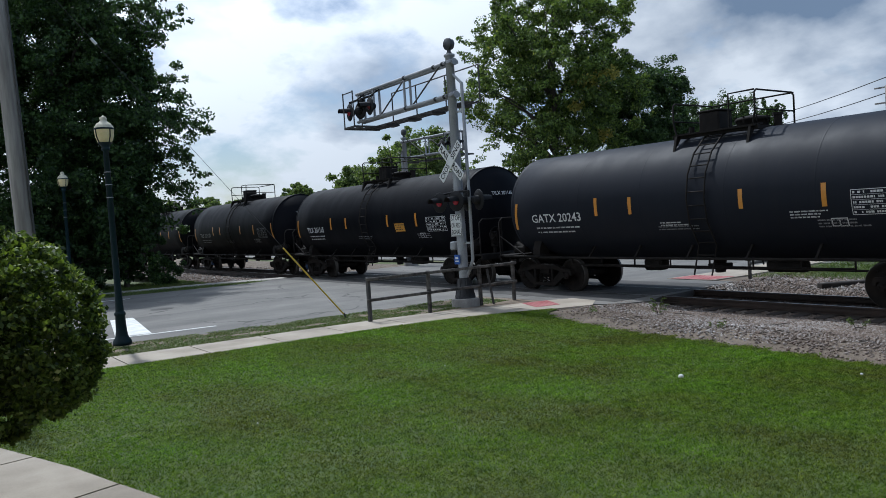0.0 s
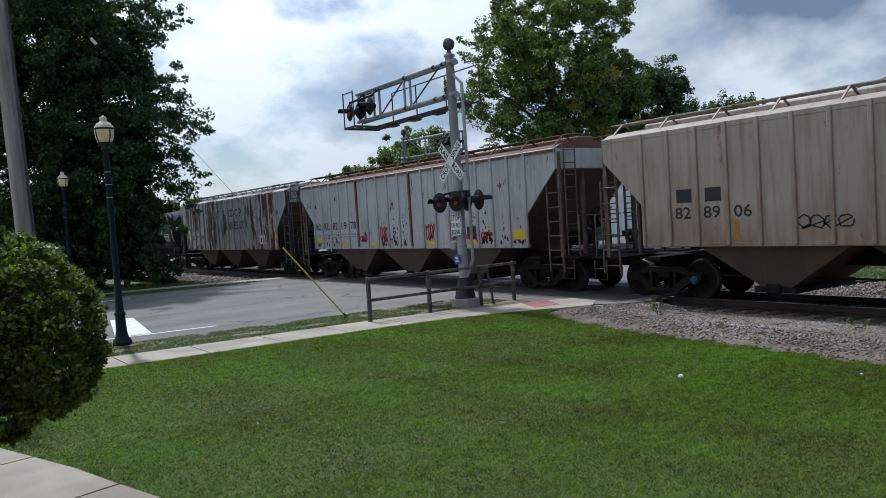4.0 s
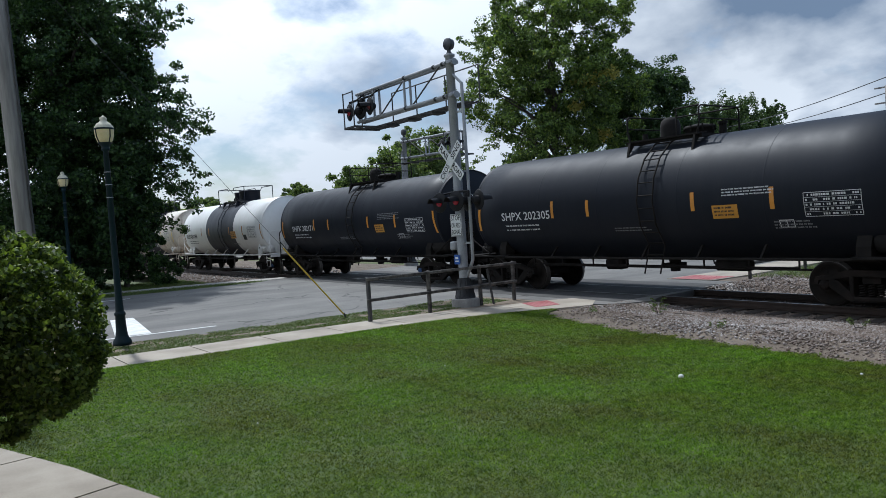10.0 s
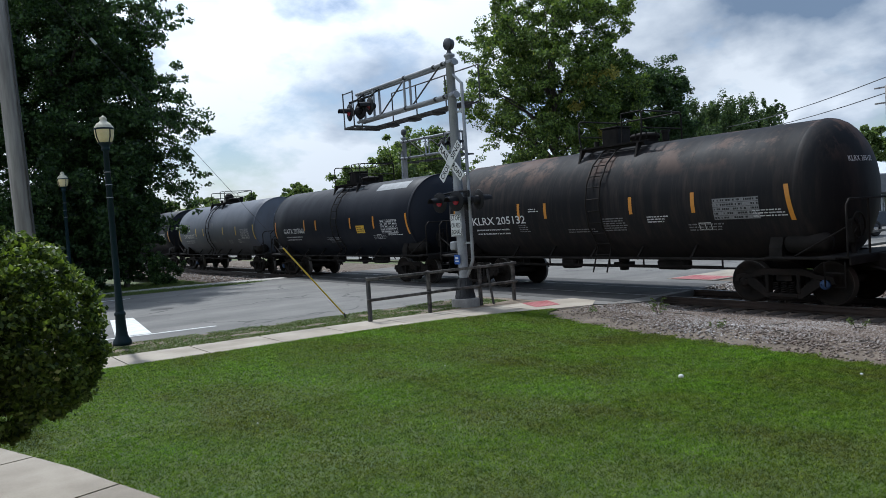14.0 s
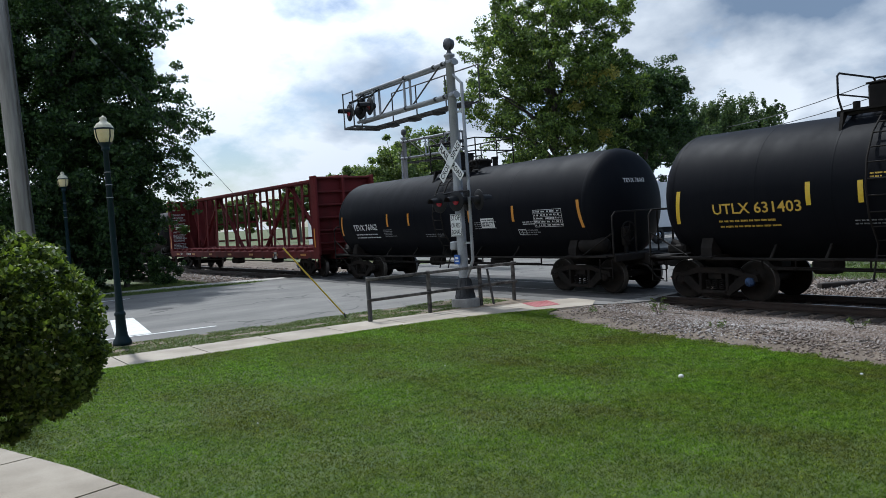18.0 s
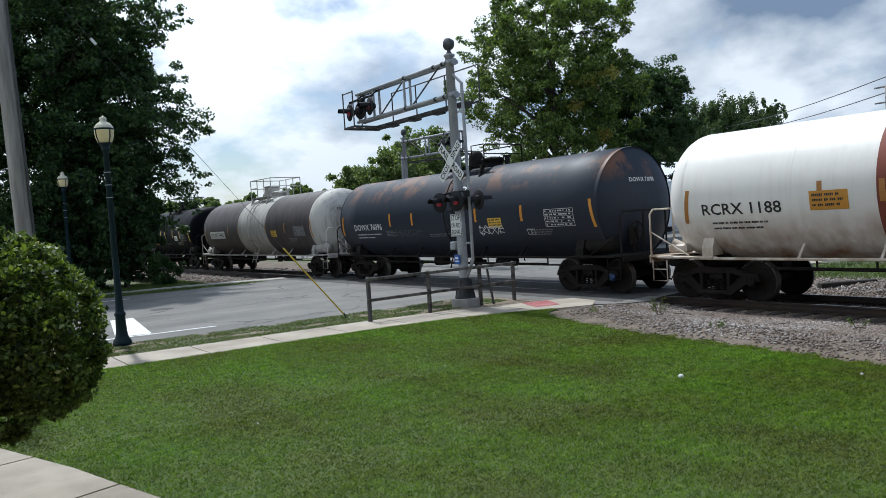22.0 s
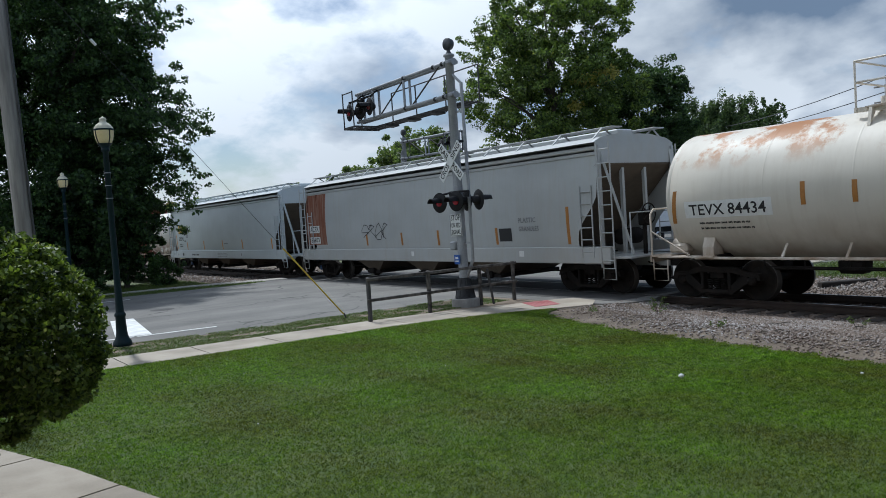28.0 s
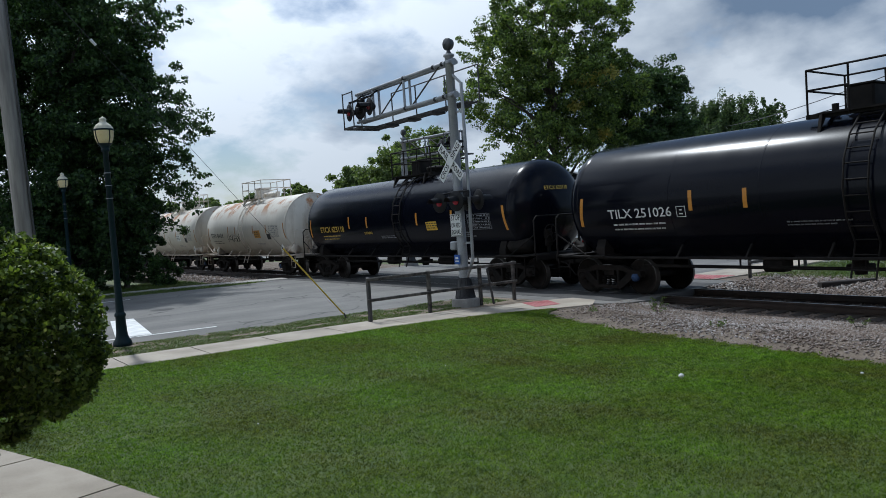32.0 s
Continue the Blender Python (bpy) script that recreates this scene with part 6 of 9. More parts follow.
def smw_marks(car, skin, half):
    writing("reporting_mark", skin, car, "SMW", half - 2.05, 0.955, 0.15, M_TXT_WHITE, 0.46)
    writing("reporting_mark", skin, car, "734080", half - 3.25, 0.955, 0.15, M_TXT_WHITE, 0.90)
    # warnings on the inner faces of the bulkhead
    fb = half - 0.48
    for text, z, h, w in (("LOADING AND", 3.45, 0.12, 0.85), ("UNLOADING", 3.27, 0.12, 0.72), ("INSTRUCTIONS", 3.09, 0.12, 0.85), ("SAFETY RULES", 2.35, 0.10, 0.85), ("WARNING", 1.78, 0.14, 0.72)):
        vs, fs = letters(text, h, w)
        m = Mesh()
        m.add([(-1.35 + u, fb - 0.012, z + v) for u, v in vs], fs)
        part("warning_text", m, M_TXT_WHITE, car)
    m = Mesh()
    rng = random.Random(9)
    for z in (2.9, 2.8, 2.7, 2.2, 2.12, 2.04, 1.96, 1.62, 1.53, 1.44, 1.35):
        u = -1.35
        while u < -0.6:
            l = rng.uniform(0.06, 0.18)
            m.add([(u, fb - 0.012, z), (u + l, fb - 0.012, z), (u + l, fb - 0.012, z + 0.045), (u, fb - 0.012, z + 0.045)], [(0, 1, 2, 3)])
            u += l + 0.03
    tagged(part("warning_text", m, M_TXT_WHITE, car), kind="stuff")
    decal("class_plate", skin, car, [(-half + 4.6, 0.98, 0.34, 0.30)], M_LABEL_W)
    decal("class_mark", skin, car, [(-half + 4.52, 0.98, 0.1, 0.2), (-half + 4.7, 0.98, 0.1, 0.2)], M_TXT_BLACK, out=0.01)


BLK = "black-painted steel tank car with orange reflectors"
tank("matt black steel tank car without a legible mark", 58.6, 48.3, M_BLACK, M_UNDER, flat=True)
tank("matt black steel tank car with top railing", 44.4, 34.1, M_BLACK, M_UNDER, flat=True, marks=tank_marks("TILX 201170", M_TXT_GREY))
tank("matt black steel tank car with white marks", 30.18, 19.74, M_BLACK, M_UNDER, flat=True, head=0.55, marks=tank_marks("TILX 201165", warn=M_LABEL_O, seed=4, width=1.5))
tank("dusty charcoal steel tank car with orange reflectors", 15.79, 5.73, M_CHARCOAL, M_UNDER, flat=True, head=0.6, marks=tank_marks("GATX 20243", seed=5, width=1.85, y_in=0.8, more=((0.6, 1.82, 0.7, 2), (-2.6, 1.95, 0.8, 3))), walk_side=-0.5)
hopper_car("grey ribbed hopper car, heavily rusted, with faded lettering", 1.66, -11.32, M_HOP_RUST, M_HOP_RUST, marks=coop_marks, post_mat=M_GEAR_DARK, ribs=18)
hopper_car("light grey ribbed hopper car with rust spots", -15.32, -28.42, M_HOP_GREY, M_ROOF_RUST, marks=nokl_marks, post_mat=M_GEAR_RUST)
hopper_car("tan ribbed hopper car with brown bays", -32.55, -45.88, M_HOP_TAN, M_HOP_TAN, marks=nchx_marks, post_mat=M_GEAR_RUST)
tank("dirty white tank car with a black middle band and graffiti", -50.09, -60.23, M_WHITE_OLD, M_WHITE_OLD, flat=True, head=0.35, bands=[(-2.05, 1.95, M_BAND)], stripes=M_STRIPE_Y, marks=white_marks("KLRX20089", 61, graffiti_89), top="drum", gear=M_BAND, walk_side=-0.45)
tank("clean white tank car with a black middle band", -64.47, -74.65, M_WHITE, M_WHITE, flat=True, head=0.35, bands=[(-2.3, 1.95, M_BAND)], stripes=M_STRIPE_D, marks=white_marks("KLRX20088", 62), top="drum", gear=M_BAND, walk_side=-0.5)
tank(BLK, -78.84, -89.33, M_BLACK_BLUE, M_UNDER, flat=True, head=0.4, marks=tank_marks("SHPX 202171", seed=7, width=2.0, warn=M_LABEL_O, z=2.06, y_in=1.2, more=((-2.4, 2.55, 1.6, 4),)), walk_side=-0.4, top="dome")
tank(BLK, -93.23, -103.66, M_BLACK_BLUE, M_UNDER, flat=True, head=0.4, marks=tank_marks("SHPX 202305", seed=8, width=2.0, warn=M_LABEL_O, z=2.06, y_in=1.2, more=((-2.4, 2.5, 1.4, 3),)), walk_side=-0.4, top="dome")
tank("blue-grey steel tank car with a rounded valve dome", -107.59, -118.05, M_GREYBLUE, M_UNDER, flat=True, head=0.45, stripes=M_STRIPE_Y, marks=tank_marks("SHPX202337", seed=9, width=1.85, cbox=True, more=((0.3, 2.75, 0.5, 5), (-2.2, 1.75, 0.6, 4))), top="dome", walk_side=0.6)
tank("dusty charcoal tank car with a pale patch on top", -122.02, -132.06, M_CHARCOAL, M_UNDER, flat=True, head=0.6, marks=faded_patch(tank_marks("GATX 207066", seed=10, width=2.1, warn=M_LABEL_Y, more=((0.5, 1.7, 1.1, 4), (-4.2, 1.82, 0.9, 2)))), walk_side=-0.35)
tank("brown-stained black tank car with orange reflectors", -135.87, -146.10, M_BROWNBLACK, M_UNDER, head=0.7, marks=tank_marks("KLRX 205132", seed=11, width=2.4, fill=M_TXT_GREY, more=((2.6, 1.9, 0.45, 4), (2.1, 2.35, 0.4, 2), (-0.6, 1.98, 0.75, 6), (-2.0, 1.98, 0.6, 3), (-4.75, 2.02, 0.75, 3))), walk_side=-0.4)
centerbeam_car("dark red empty centre-beam lumber car", -150.86, -167.86, M_BEAM_RED, marks=smw_marks)
tank(BLK, -172.67, -184.5, M_BLACK, M_UNDER, head=0.62, marks=tank_marks("TEVX 76062", seed=12, width=1.75, warn=M_LABEL_W, more=((3.4, 1.95, 0.7, 5), (-2.0, 2.05, 1.1, 4), (-4.2, 2.0, 0.7, 2))), walk_side=-0.2, top="cage")
tank("short glossy black tank car with yellow marks", -188.65, -196.39, M_BLACK, M_UNDER, head=0.6, stripes=M_STRIPE_Y, marks=tank_marks("UTLX 631403", M_TXT_YELLOW, seed=13, width=2.0, warn=M_LABEL_W, more=((0.2, 2.6, 0.3, 2),)))
tank("soot-streaked grey and white tank car", -200.45, -213.18, M_SOOT, M_SOOT_PALE, head=0.8, bands=[(-1.9, 1.7, M_SOOT_PALE), (-9, -6.6, M_SOOT_PALE)], stripes=M_STRIPE_D, marks=tank_marks("DOWX 74420", M_TXT_BLACK, seed=14, width=2.0, warn=M_LABEL_Y, sub=M_LABEL_W, fill=M_TXT_GREY), rail_col=M_SOOT_PALE, top="cage")
tank("weathered black tank car with rust on top", -217.13, -228.96, M_BLACK_RUST, M_UNDER, flat=True, head=0.45, marks=tagged_black(tank_marks("DOWX 76096", seed=15, width=2.0, warn=M_LABEL_Y, more=((3.5, 1.9, 0.6, 4),))), walk_side=-0.55, top="dome")
tank("white acid tank car with a red-brown middle band", -232.88, -243.48, M_WHITE_ACID, M_WHITE_OLD, head=0.8, bands=[(-1.4, 1.55, M_RED_BAND)], stripes=M_STRIPE_D, marks=white_marks("RCRX 1188", 63, acid_words, acid=True), gear=M_RED_BAND)
tank("white acid tank car with a red-brown middle band", -247.25, -257.3, M_WHITE_ACID, M_WHITE_OLD, head=0.8, bands=[(-1.4, 1.55, M_RED_BAND)], stripes=M_STRIPE_D, marks=white_marks("RCRX 2247", 64, acid_words, acid=True), gear=M_RED_BAND)
hopper_car("clean pale grey smooth-sided hopper car with a yellow panel", -261.31, -276.0, M_HOP_PALE, M_HOP_PALE, "smooth", bays=3, marks=utcx_marks)
hopper_car("dirty white smooth-sided hopper car with a rusted square", -280.6, -295.34, M_HOP_WHITE, M_HOP_WHITE, "smooth", bays=3, marks=acfx_marks)
tank("cream tank car with rust along its crown", -299.2, -307.92, M_CREAM_RUST, M_WHITE_OLD, head=0.45, flat=True, stripes=M_STRIPE_D, marks=white_marks("TEVX 84434", 65, None, M_LABEL_W), top="cage")
tank("cream tank car with rust along its crown and graffiti", -311.81, -320.55, M_CREAM_RUST, M_WHITE_OLD, head=0.45, flat=True, stripes=M_STRIPE_D, marks=white_marks("TEVX 84424", 66, graffiti_424), top="cage")
tank("new glossy black tank car with yellow marks", -324.46, -336.32, M_BLACK_GLOSS, M_UNDER, head=0.75, marks=tank_marks("ETCX 623118", M_TXT_YELLOW, seed=16, width=2.0, warn=M_LABEL_Y, more=((1.9, 1.9, 0.7, 2),)), walk_side=-0.6, top="cage")
tank("new glossy black tank car with white marks", -340.21, -352.0, M_BLACK_GLOSS, M_UNDER, head=0.75, marks=tank_marks("TILX 251026", seed=17, width=1.9, cbox=True, more=((-1.6, 1.6, 1.2, 3),)), walk_side=-0.7, top="cage")
# ---- signals, railing, lamps ----
M_GALV = surface("galvanised_steel", (0.27, 0.28, 0.30), (0.40, 0.41, 0.43), 2.2, 0.5, 0.25, grain=30, bump=0.05)
M_COLLAR = surface("grimy_collar", (0.035, 0.035, 0.037), (0.075, 0.075, 0.078), 4.0, 0.6, 0.2, grain=30)
M_BELL = plain("bell_grey", (0.055, 0.058, 0.065), 0.4, 0.3)
M_SIGBLACK = plain("signal_black", (0.018, 0.018, 0.02), 0.5)
for mm in (M_SIGBLACK, M_COLLAR):
    mm.node_tree.nodes["Principled BSDF"].inputs["Specular IOR Level"].default_value = 0.15
M_LENS = plain("red_lens", (0.10, 0.006, 0.010), 0.2)
M_LENS_LIT = plain("lit_red_lens", (0.30, 0.012, 0.03), 0.25, emit=0.05)
M_SIGNWHITE = plain("sign_white", (0.74, 0.75, 0.74), 0.4, vary=0.12)
M_SIGNBLUE = plain("sign_blue", (0.02, 0.10, 0.42), 0.4)
M_FOUND = surface("foundation_concrete", (0.20, 0.19, 0.175), (0.30, 0.285, 0.26), 3, 0.9, grain=40)
M_WEATHERED = surface("weathered_railing", (0.028, 0.025, 0.023), (0.16, 0.145, 0.13), 6.0, 0.8, 0.0, grain=50, each=0.25)
M_RAILDARK = surface("dark_post", (0.05, 0.05, 0.052), (0.10, 0.095, 0.09), 3.0, 0.7, 0.2, grain=50)
M_LAMPGREEN = plain("lamp_post_green", (0.005, 0.020, 0.026), 0.45)
M_LAMPGREEN.node_tree.nodes["Principled BSDF"].inputs["Specular IOR Level"].default_value = 0.2
M_GLOBE = surface("frosted_globe", (0.74, 0.60, 0.30), (0.84, 0.72, 0.42), 6.0, 0.45, grain=60, bump=0.02)
M_WHITECAP = plain("lamp_cap_white", (0.66, 0.62, 0.47), 0.5)
M_POLE = surface("grey_pole_wood", (0.17, 0.155, 0.145), (0.40, 0.375, 0.35), 6.0, 0.9, grain=35, stretch=(1, 1, 0.08), bump=0.4, dist=0.01)
M_GUY = plain("yellow_guard", (0.66, 0.46, 0.06), 0.6)
M_CABLE = plain("steel_cable", (0.07, 0.07, 0.07), 0.6, 0.3)


def flasher(parent, at, face, lit, name="flasher_lamp"):
    """A round backboard with a hooded lens; face +1 looks along +x, -1 along -x."""
    m = Mesh()
    m.lathe([(0.001, -0.012), (0.25, -0.012), (0.26, 0.0), (0.25, 0.012), (0.001, 0.012)], "x", 28)
    m.lathe([(0.001, -0.17 * face), (0.07, -0.165 * face), (0.10, -0.13 * face), (0.11, -0.02 * face)], "x", 18)
    lamp = part(name, m, M_SIGBLACK, parent, "round black backboard", at=at)
    l = Mesh()
    l.lathe([(0.100, 0.02 * face), (0.100, 0.035 * face), (0.07, 0.06 * face), (0.001, 0.075 * face)], "x", 20)
    part("lens", l, M_LENS_LIT if lit else M_LENS, lamp, "red lens")
    h = Mesh()
    pts, n = [], 14
    for k in range(n + 1):
        a = math.radians(-5 + 190 * k / n)
        for dx, r in ((0.02, 0.125), (0.34, 0.105)):
            pts.append((dx * face, r * math.cos(a), r * math.sin(a)))
    h.add(pts, [(2 * k, 2 * k + 1, 2 * k + 3, 2 * k + 2) for k in range(n)], 0, True)
    part("hood", h, M_SIGBLACK, lamp)
    return lamp


def signal(label, x, y, arm, face, dist_lit=True):
    """A cantilever crossing signal; its arm reaches along y by the sign of arm."""
    sg = thing("crossing_signal", label, "crossing signal", "crossing signals", at=pose(x, y, 0, -0.6 * (1 if arm > 0 else -1), 0, 0))
    s = 1 if arm > 0 else -1
    L = abs(arm)
    m = Mesh()
    m.lathe([(0.36, -0.3), (0.36, 0.17), (0.33, 0.20), (0.001, 0.20)], "z", 28)
    part("foundation", m, M_FOUND, sg, "round concrete foundation")
    m = Mesh()
    m.lathe([(0.26, 0.19), (0.26, 0.23), (0.235, 0.25), (0.20, 0.42), (0.15, 0.66), (0.132, 0.72)], "z", 20)
    part("base_collar", m, M_COLLAR, sg, "dark flared collar")
    for k in range(6):
        a = k * math.pi / 3 + 0.2
        fin = Mesh()
        fin.beam((0.24 * math.cos(a), 0.24 * math.sin(a), 0.22), (0.15 * math.cos(a), 0.15 * math.sin(a), 0.68), 0.025, 0.05)
        part("collar_fin", fin, M_COLLAR, sg)
    m = Mesh()
    m.lathe([(0.128, 0.2), (0.120, 3.2), (0.108, 6.30), (0.140, 6.31), (0.140, 6.36), (0.001, 6.38)], "z", 24)
    part("mast", m, M_GALV, sg, "galvanised steel mast")
    m = Mesh()
    m.cyl((0, 0, 6.37), (0, 0, 6.50), 0.05, seg=10)
    m.cyl((0, 0, 6.37), (0, 0, 6.42), 0.09, 0.06, seg=12)
    m.lathe([(0.001, -0.07), (0.14, -0.07), (0.155, -0.05), (0.155, 0.0), (0.14, 0.02), (0.13, 0.09), (0.001, 0.10)], "x", 22, at=(0, 0, 6.62))
    part("bell", m, M_BELL, sg, "grey round bell")
    # truss arm: two chords a side, uprights and diagonals
    zt, zb = 6.15, 5.33
    for dx in (-0.10, 0.10):
        for z in (zb, zt):
            c = Mesh()
            c.cyl((dx, s * 0.05, z), (dx, s * L, z), 0.047, seg=12)
            part("chord", c, M_GALV, sg)
    for z in (zb, zt):
        for yy in (0.16, 0.55, 1.95):
            c = Mesh()
            c.cyl((-0.10, s * (yy - 0.04), z), (-0.10, s * (yy + 0.04), z), 0.058, seg=12)
            part("chord_clamp", c, M_COLLAR, sg)
        c = Mesh()
        c.box((0, -s * 0.10, z), (0.30, 0.16, 0.10), bev=0.03)
        c.cyl((0.0, -s * 0.20, z), (0.0, s * 0.02, z), 0.09, seg=14)
        part("mast_clamp", c, M_GALV, sg)
    ups = (1.98, 3.60, L - 0.10)
    for yy in ups:
        for dx in (-0.10, 0.10):
            c = Mesh()
            c.cyl((dx, s * yy, zb), (dx, s * yy, zt), 0.036, seg=10)
            part("upright", c, M_GALV, sg)
        c = Mesh()
        c.beam((-0.14, s * yy, zb), (0.14, s * yy, zb), 0.05, 0.05)
        c.beam((-0.14, s * yy, zt), (0.14, s * yy, zt), 0.05, 0.05)
        part("cross_tie", c, M_GALV, sg)
    for ya, yb in ((0.45, 1.86), (2.10, 3.50)):
        c = Mesh()
        c.cyl((0.0, s * ya, zt), (0.0, s * yb, zb), 0.022, seg=8)
        part("diagonal", c, M_RAILDARK, sg)
    # catwalk below with its handrail and the square platform under the lamps
    w = Mesh()
    for k in range(3):
        w.beam((0.22 + 0.17 * k, -s * 0.35, 5.14), (0.22 + 0.17 * k, s * (L - 0.1), 5.14), 0.05, 0.04)
    for k in range(4):
        w.box((0.40, s * (0.15 + 1.15 * k), 5.10), (0.46, 0.34, 0.05))
    w.box((0.0, s * (L - 0.62), 5.12), (1.20, 0.06, 0.05))
    w.box((0.0, s * (L - 0.04), 5.12), (1.20, 0.06, 0.07))
    for k in range(5):
        w.box((-0.58 + 0.28 * k, s * (L - 0.33), 5.12), (0.06, 0.62, 0.05))
    part("catwalk", w, M_RAILDARK, sg, "dark steel catwalk")
    for yy in (-0.38, 1.05, 2.45, 3.7):
        c = Mesh()
        c.cyl((0.60, s * yy, 5.1), (0.60, s * yy, 6.08), 0.020, seg=7)
        part("catwalk_post", c, M_RAILDARK, sg)
    c = Mesh()
    c.tube([(0.60, -s * 0.38, 6.08), (0.60, s * 3.7, 6.08)], 0.018, 7)
    part("catwalk_rail", c, M_RAILDARK, sg)
    for xx, yy in ((-0.60, L - 0.05), (-0.60, L - 0.62), (0.0, L - 0.05)):
        c = Mesh()
        c.cyl((xx, s * yy, 5.1), (xx, s * yy, 6.15), 0.020, seg=7)
        part("catwalk_post", c, M_RAILDARK, sg)
    c = Mesh()
    c.tube([(-0.60, s * (L - 0.62), 6.12), (-0.60, s * (L - 0.05), 6.12)], 0.018, 7)
    part("catwalk_rail", c, M_RAILDARK, sg)
    # lamps at the arm's end
    for i, (yy, f) in enumerate(((L + 0.02, -1), (L - 0.42, 1), (L - 1.15, -1))):
        hb = Mesh()
        hb.cyl((-0.3, s * yy, 5.93), (-0.3, s * yy, 5.66), 0.028, seg=8)
        part("lamp_hanger", hb, M_SIGBLACK, sg)
        flasher(sg, pose(-0.36 if f < 0 else -0.24, s * yy, 5.62, 0, 0, 9 * f), face if f < 0 else -face, i == 0 and dist_lit)
    cb = Mesh()
    cb.beam((-0.30, s * (L - 1.25), 5.92), (-0.30, s * (L + 0.10), 5.92), 0.05, 0.05)
    cb.box((-0.30, s * (L - 0.62), 5.80), (0.16, 0.14, 0.26), bev=0.03)
    for yy in (L - 1.1, L - 0.25):
        cb.beam((-0.30, s * yy, 5.92), (0.0, s * yy, 6.12), 0.04, 0.04)
    part("lamp_bar", cb, M_SIGBLACK, sg)
    # service pipe beside the mast, bent into the base
    c = Mesh()
    c.tube([(0.02, -s * 0.08, 0.72), (0.03, -s * 0.22, 0.92), (0.04, -s * 0.36, 1.18), (0.05, -s * 0.37, 3.0), (0.05, -s * 0.36, 5.6)], 0.042, 9)
    c.tube([(0.0, -s * 0.08, 5.85), (0.05, -s * 0.36, 5.58)], 0.035, 8)
    part("service_pipe", c, M_GALV, sg)
    for z in (1.6, 3.4, 4.9):
        c = Mesh()
        c.beam((0.03, -s * 0.10, z), (0.05, -s * 0.38, z), 0.03, 0.05)
        part("pipe_bracket", c, M_GALV, sg)
    # mast lamps
    bar = Mesh()
    bar.tube([(0.14 * face, s * 0.52, 2.86), (0.16 * face, -s * 0.05, 2.90), (0.16 * face, -s * 0.62, 2.88)], 0.028, 8)
    for yy in (0.50, -0.20, -0.60):
        bar.cyl((0.15 * face, s * yy, 2.88), (0.17 * face, s * yy, 2.74), 0.035, seg=8)
    part("lamp_bar", bar, M_SIGBLACK, sg)
    for yy, f, lit in ((0.50, face, True), (-0.20, face, True), (-0.60, -face, False), (-0.12, -face, False)):
        flasher(sg, pose(0.20 * f + 0.04 * face, s * yy, 2.66, 0, 0, 9 * f * face), f, lit and dist_lit)
    jb = Mesh()
    jb.box((0.15 * face, s * 0.05, 2.84), (0.12, 0.18, 0.16), bev=0.03)
    part("junction_box", jb, M_SIGBLACK, sg)
    return sg


def flat_text(parent, text, origin, along_v, up_v, height, width, mat, name="lettering"):
    vs, fs = letters(text, height, width)
    o, a, u = Vector(origin), Vector(along_v), Vector(up_v)
    m = Mesh()
    m.add([o + a * p + u * q for p, q in vs], fs)
    return part(name, m, mat, parent)


near = signal("galvanised cantilever crossing signal with red flashers", 11.68, 15.2, 4.56, -1)
# crossbuck on the road side of the mast
for ang, words in ((45, ("RAIL", "ROAD")), (-45, ("CROS", "SING"))):
    a = radians(ang)
    d, u = Vector((0, -math.cos(a), -math.sin(a))), Vector((0, -math.sin(a), math.cos(a)))
    c = Vector((-0.19 - (0.016 if ang < 0 else 0), -0.02, 3.66))
    m = Mesh()
    L, W, T = 0.60, 0.115, 0.006
    pts = [c + d * (sx * L) + u * (sz * W) + Vector((tx, 0, 0)) for tx in (-T, T) for sx, sz in ((-1, -1), (1, -1), (1, 1), (-1, 1))]
    m.add(pts, [(0, 1, 2, 3), (7, 6, 5, 4), (0, 4, 5, 1), (1, 5, 6, 2), (2, 6, 7, 3), (3, 7, 4, 0)])
    blade = part("crossbuck_blade", m, M_SIGNWHITE, near, "white crossbuck blade with black letters")
    for w, off in zip(words, (-0.55, 0.12)):
        flat_text(blade, w, c + d * off - u * 0.07 + Vector((-0.012, 0, 0)), d, u, 0.15, 0.45, M_TXT_BLACK)
sgn = Mesh()
sgn.box((-0.19, -0.06, 2.06), (0.012, 0.46, 0.56), bev=0.004)
sp = part("stop_sign_plate", sgn, M_SIGNWHITE, near, "white sign plate with black letters")
bd = Mesh()
for c, s in (((-0.06, 2.325), (0.42, 0.012)), ((-0.06, 1.795), (0.42, 0.012)), ((0.155, 2.06), (0.012, 0.53)), ((-0.275, 2.06), (0.012, 0.53))):
    bd.box((-0.199, c[0], c[1]), (0.003, s[0], s[1]))
part("sign_border", bd, M_TXT_BLACK, sp)
for t, z, h, w in (("STOP", 2.18, 0.135, 0.37), ("ON RED", 2.00, 0.12, 0.37), ("SIGNAL", 1.83, 0.12, 0.37)):
    flat_text(sp, t, (-0.201, 0.12, z), (0, -1, 0), (0, 0, 1), h, w, M_TXT_BLACK)
bx = Mesh()
bx.box((-0.08, 0.19, 1.54), (0.20, 0.20, 0.22), bev=0.03)
part("meter_box", bx, M_GALV, near)
bl = Mesh()
bl.box((-0.17, 0.02, 1.19), (0.01, 0.22, 0.24), bev=0.003)
bp = part("notice_plate", bl, M_SIGNBLUE, near, "small blue notice plate")
bb = Mesh()
bb.box((-0.177, 0.02, 1.23), (0.003, 0.12, 0.05))
bb.box((-0.177, 0.02, 1.15), (0.003, 0.14, 0.03))
part("notice_bar", bb, M_SIGNWHITE, bp)
far = signal("galvanised cantilever crossing signal across the tracks", 20.9, 31.5, -4.76, 1, False)

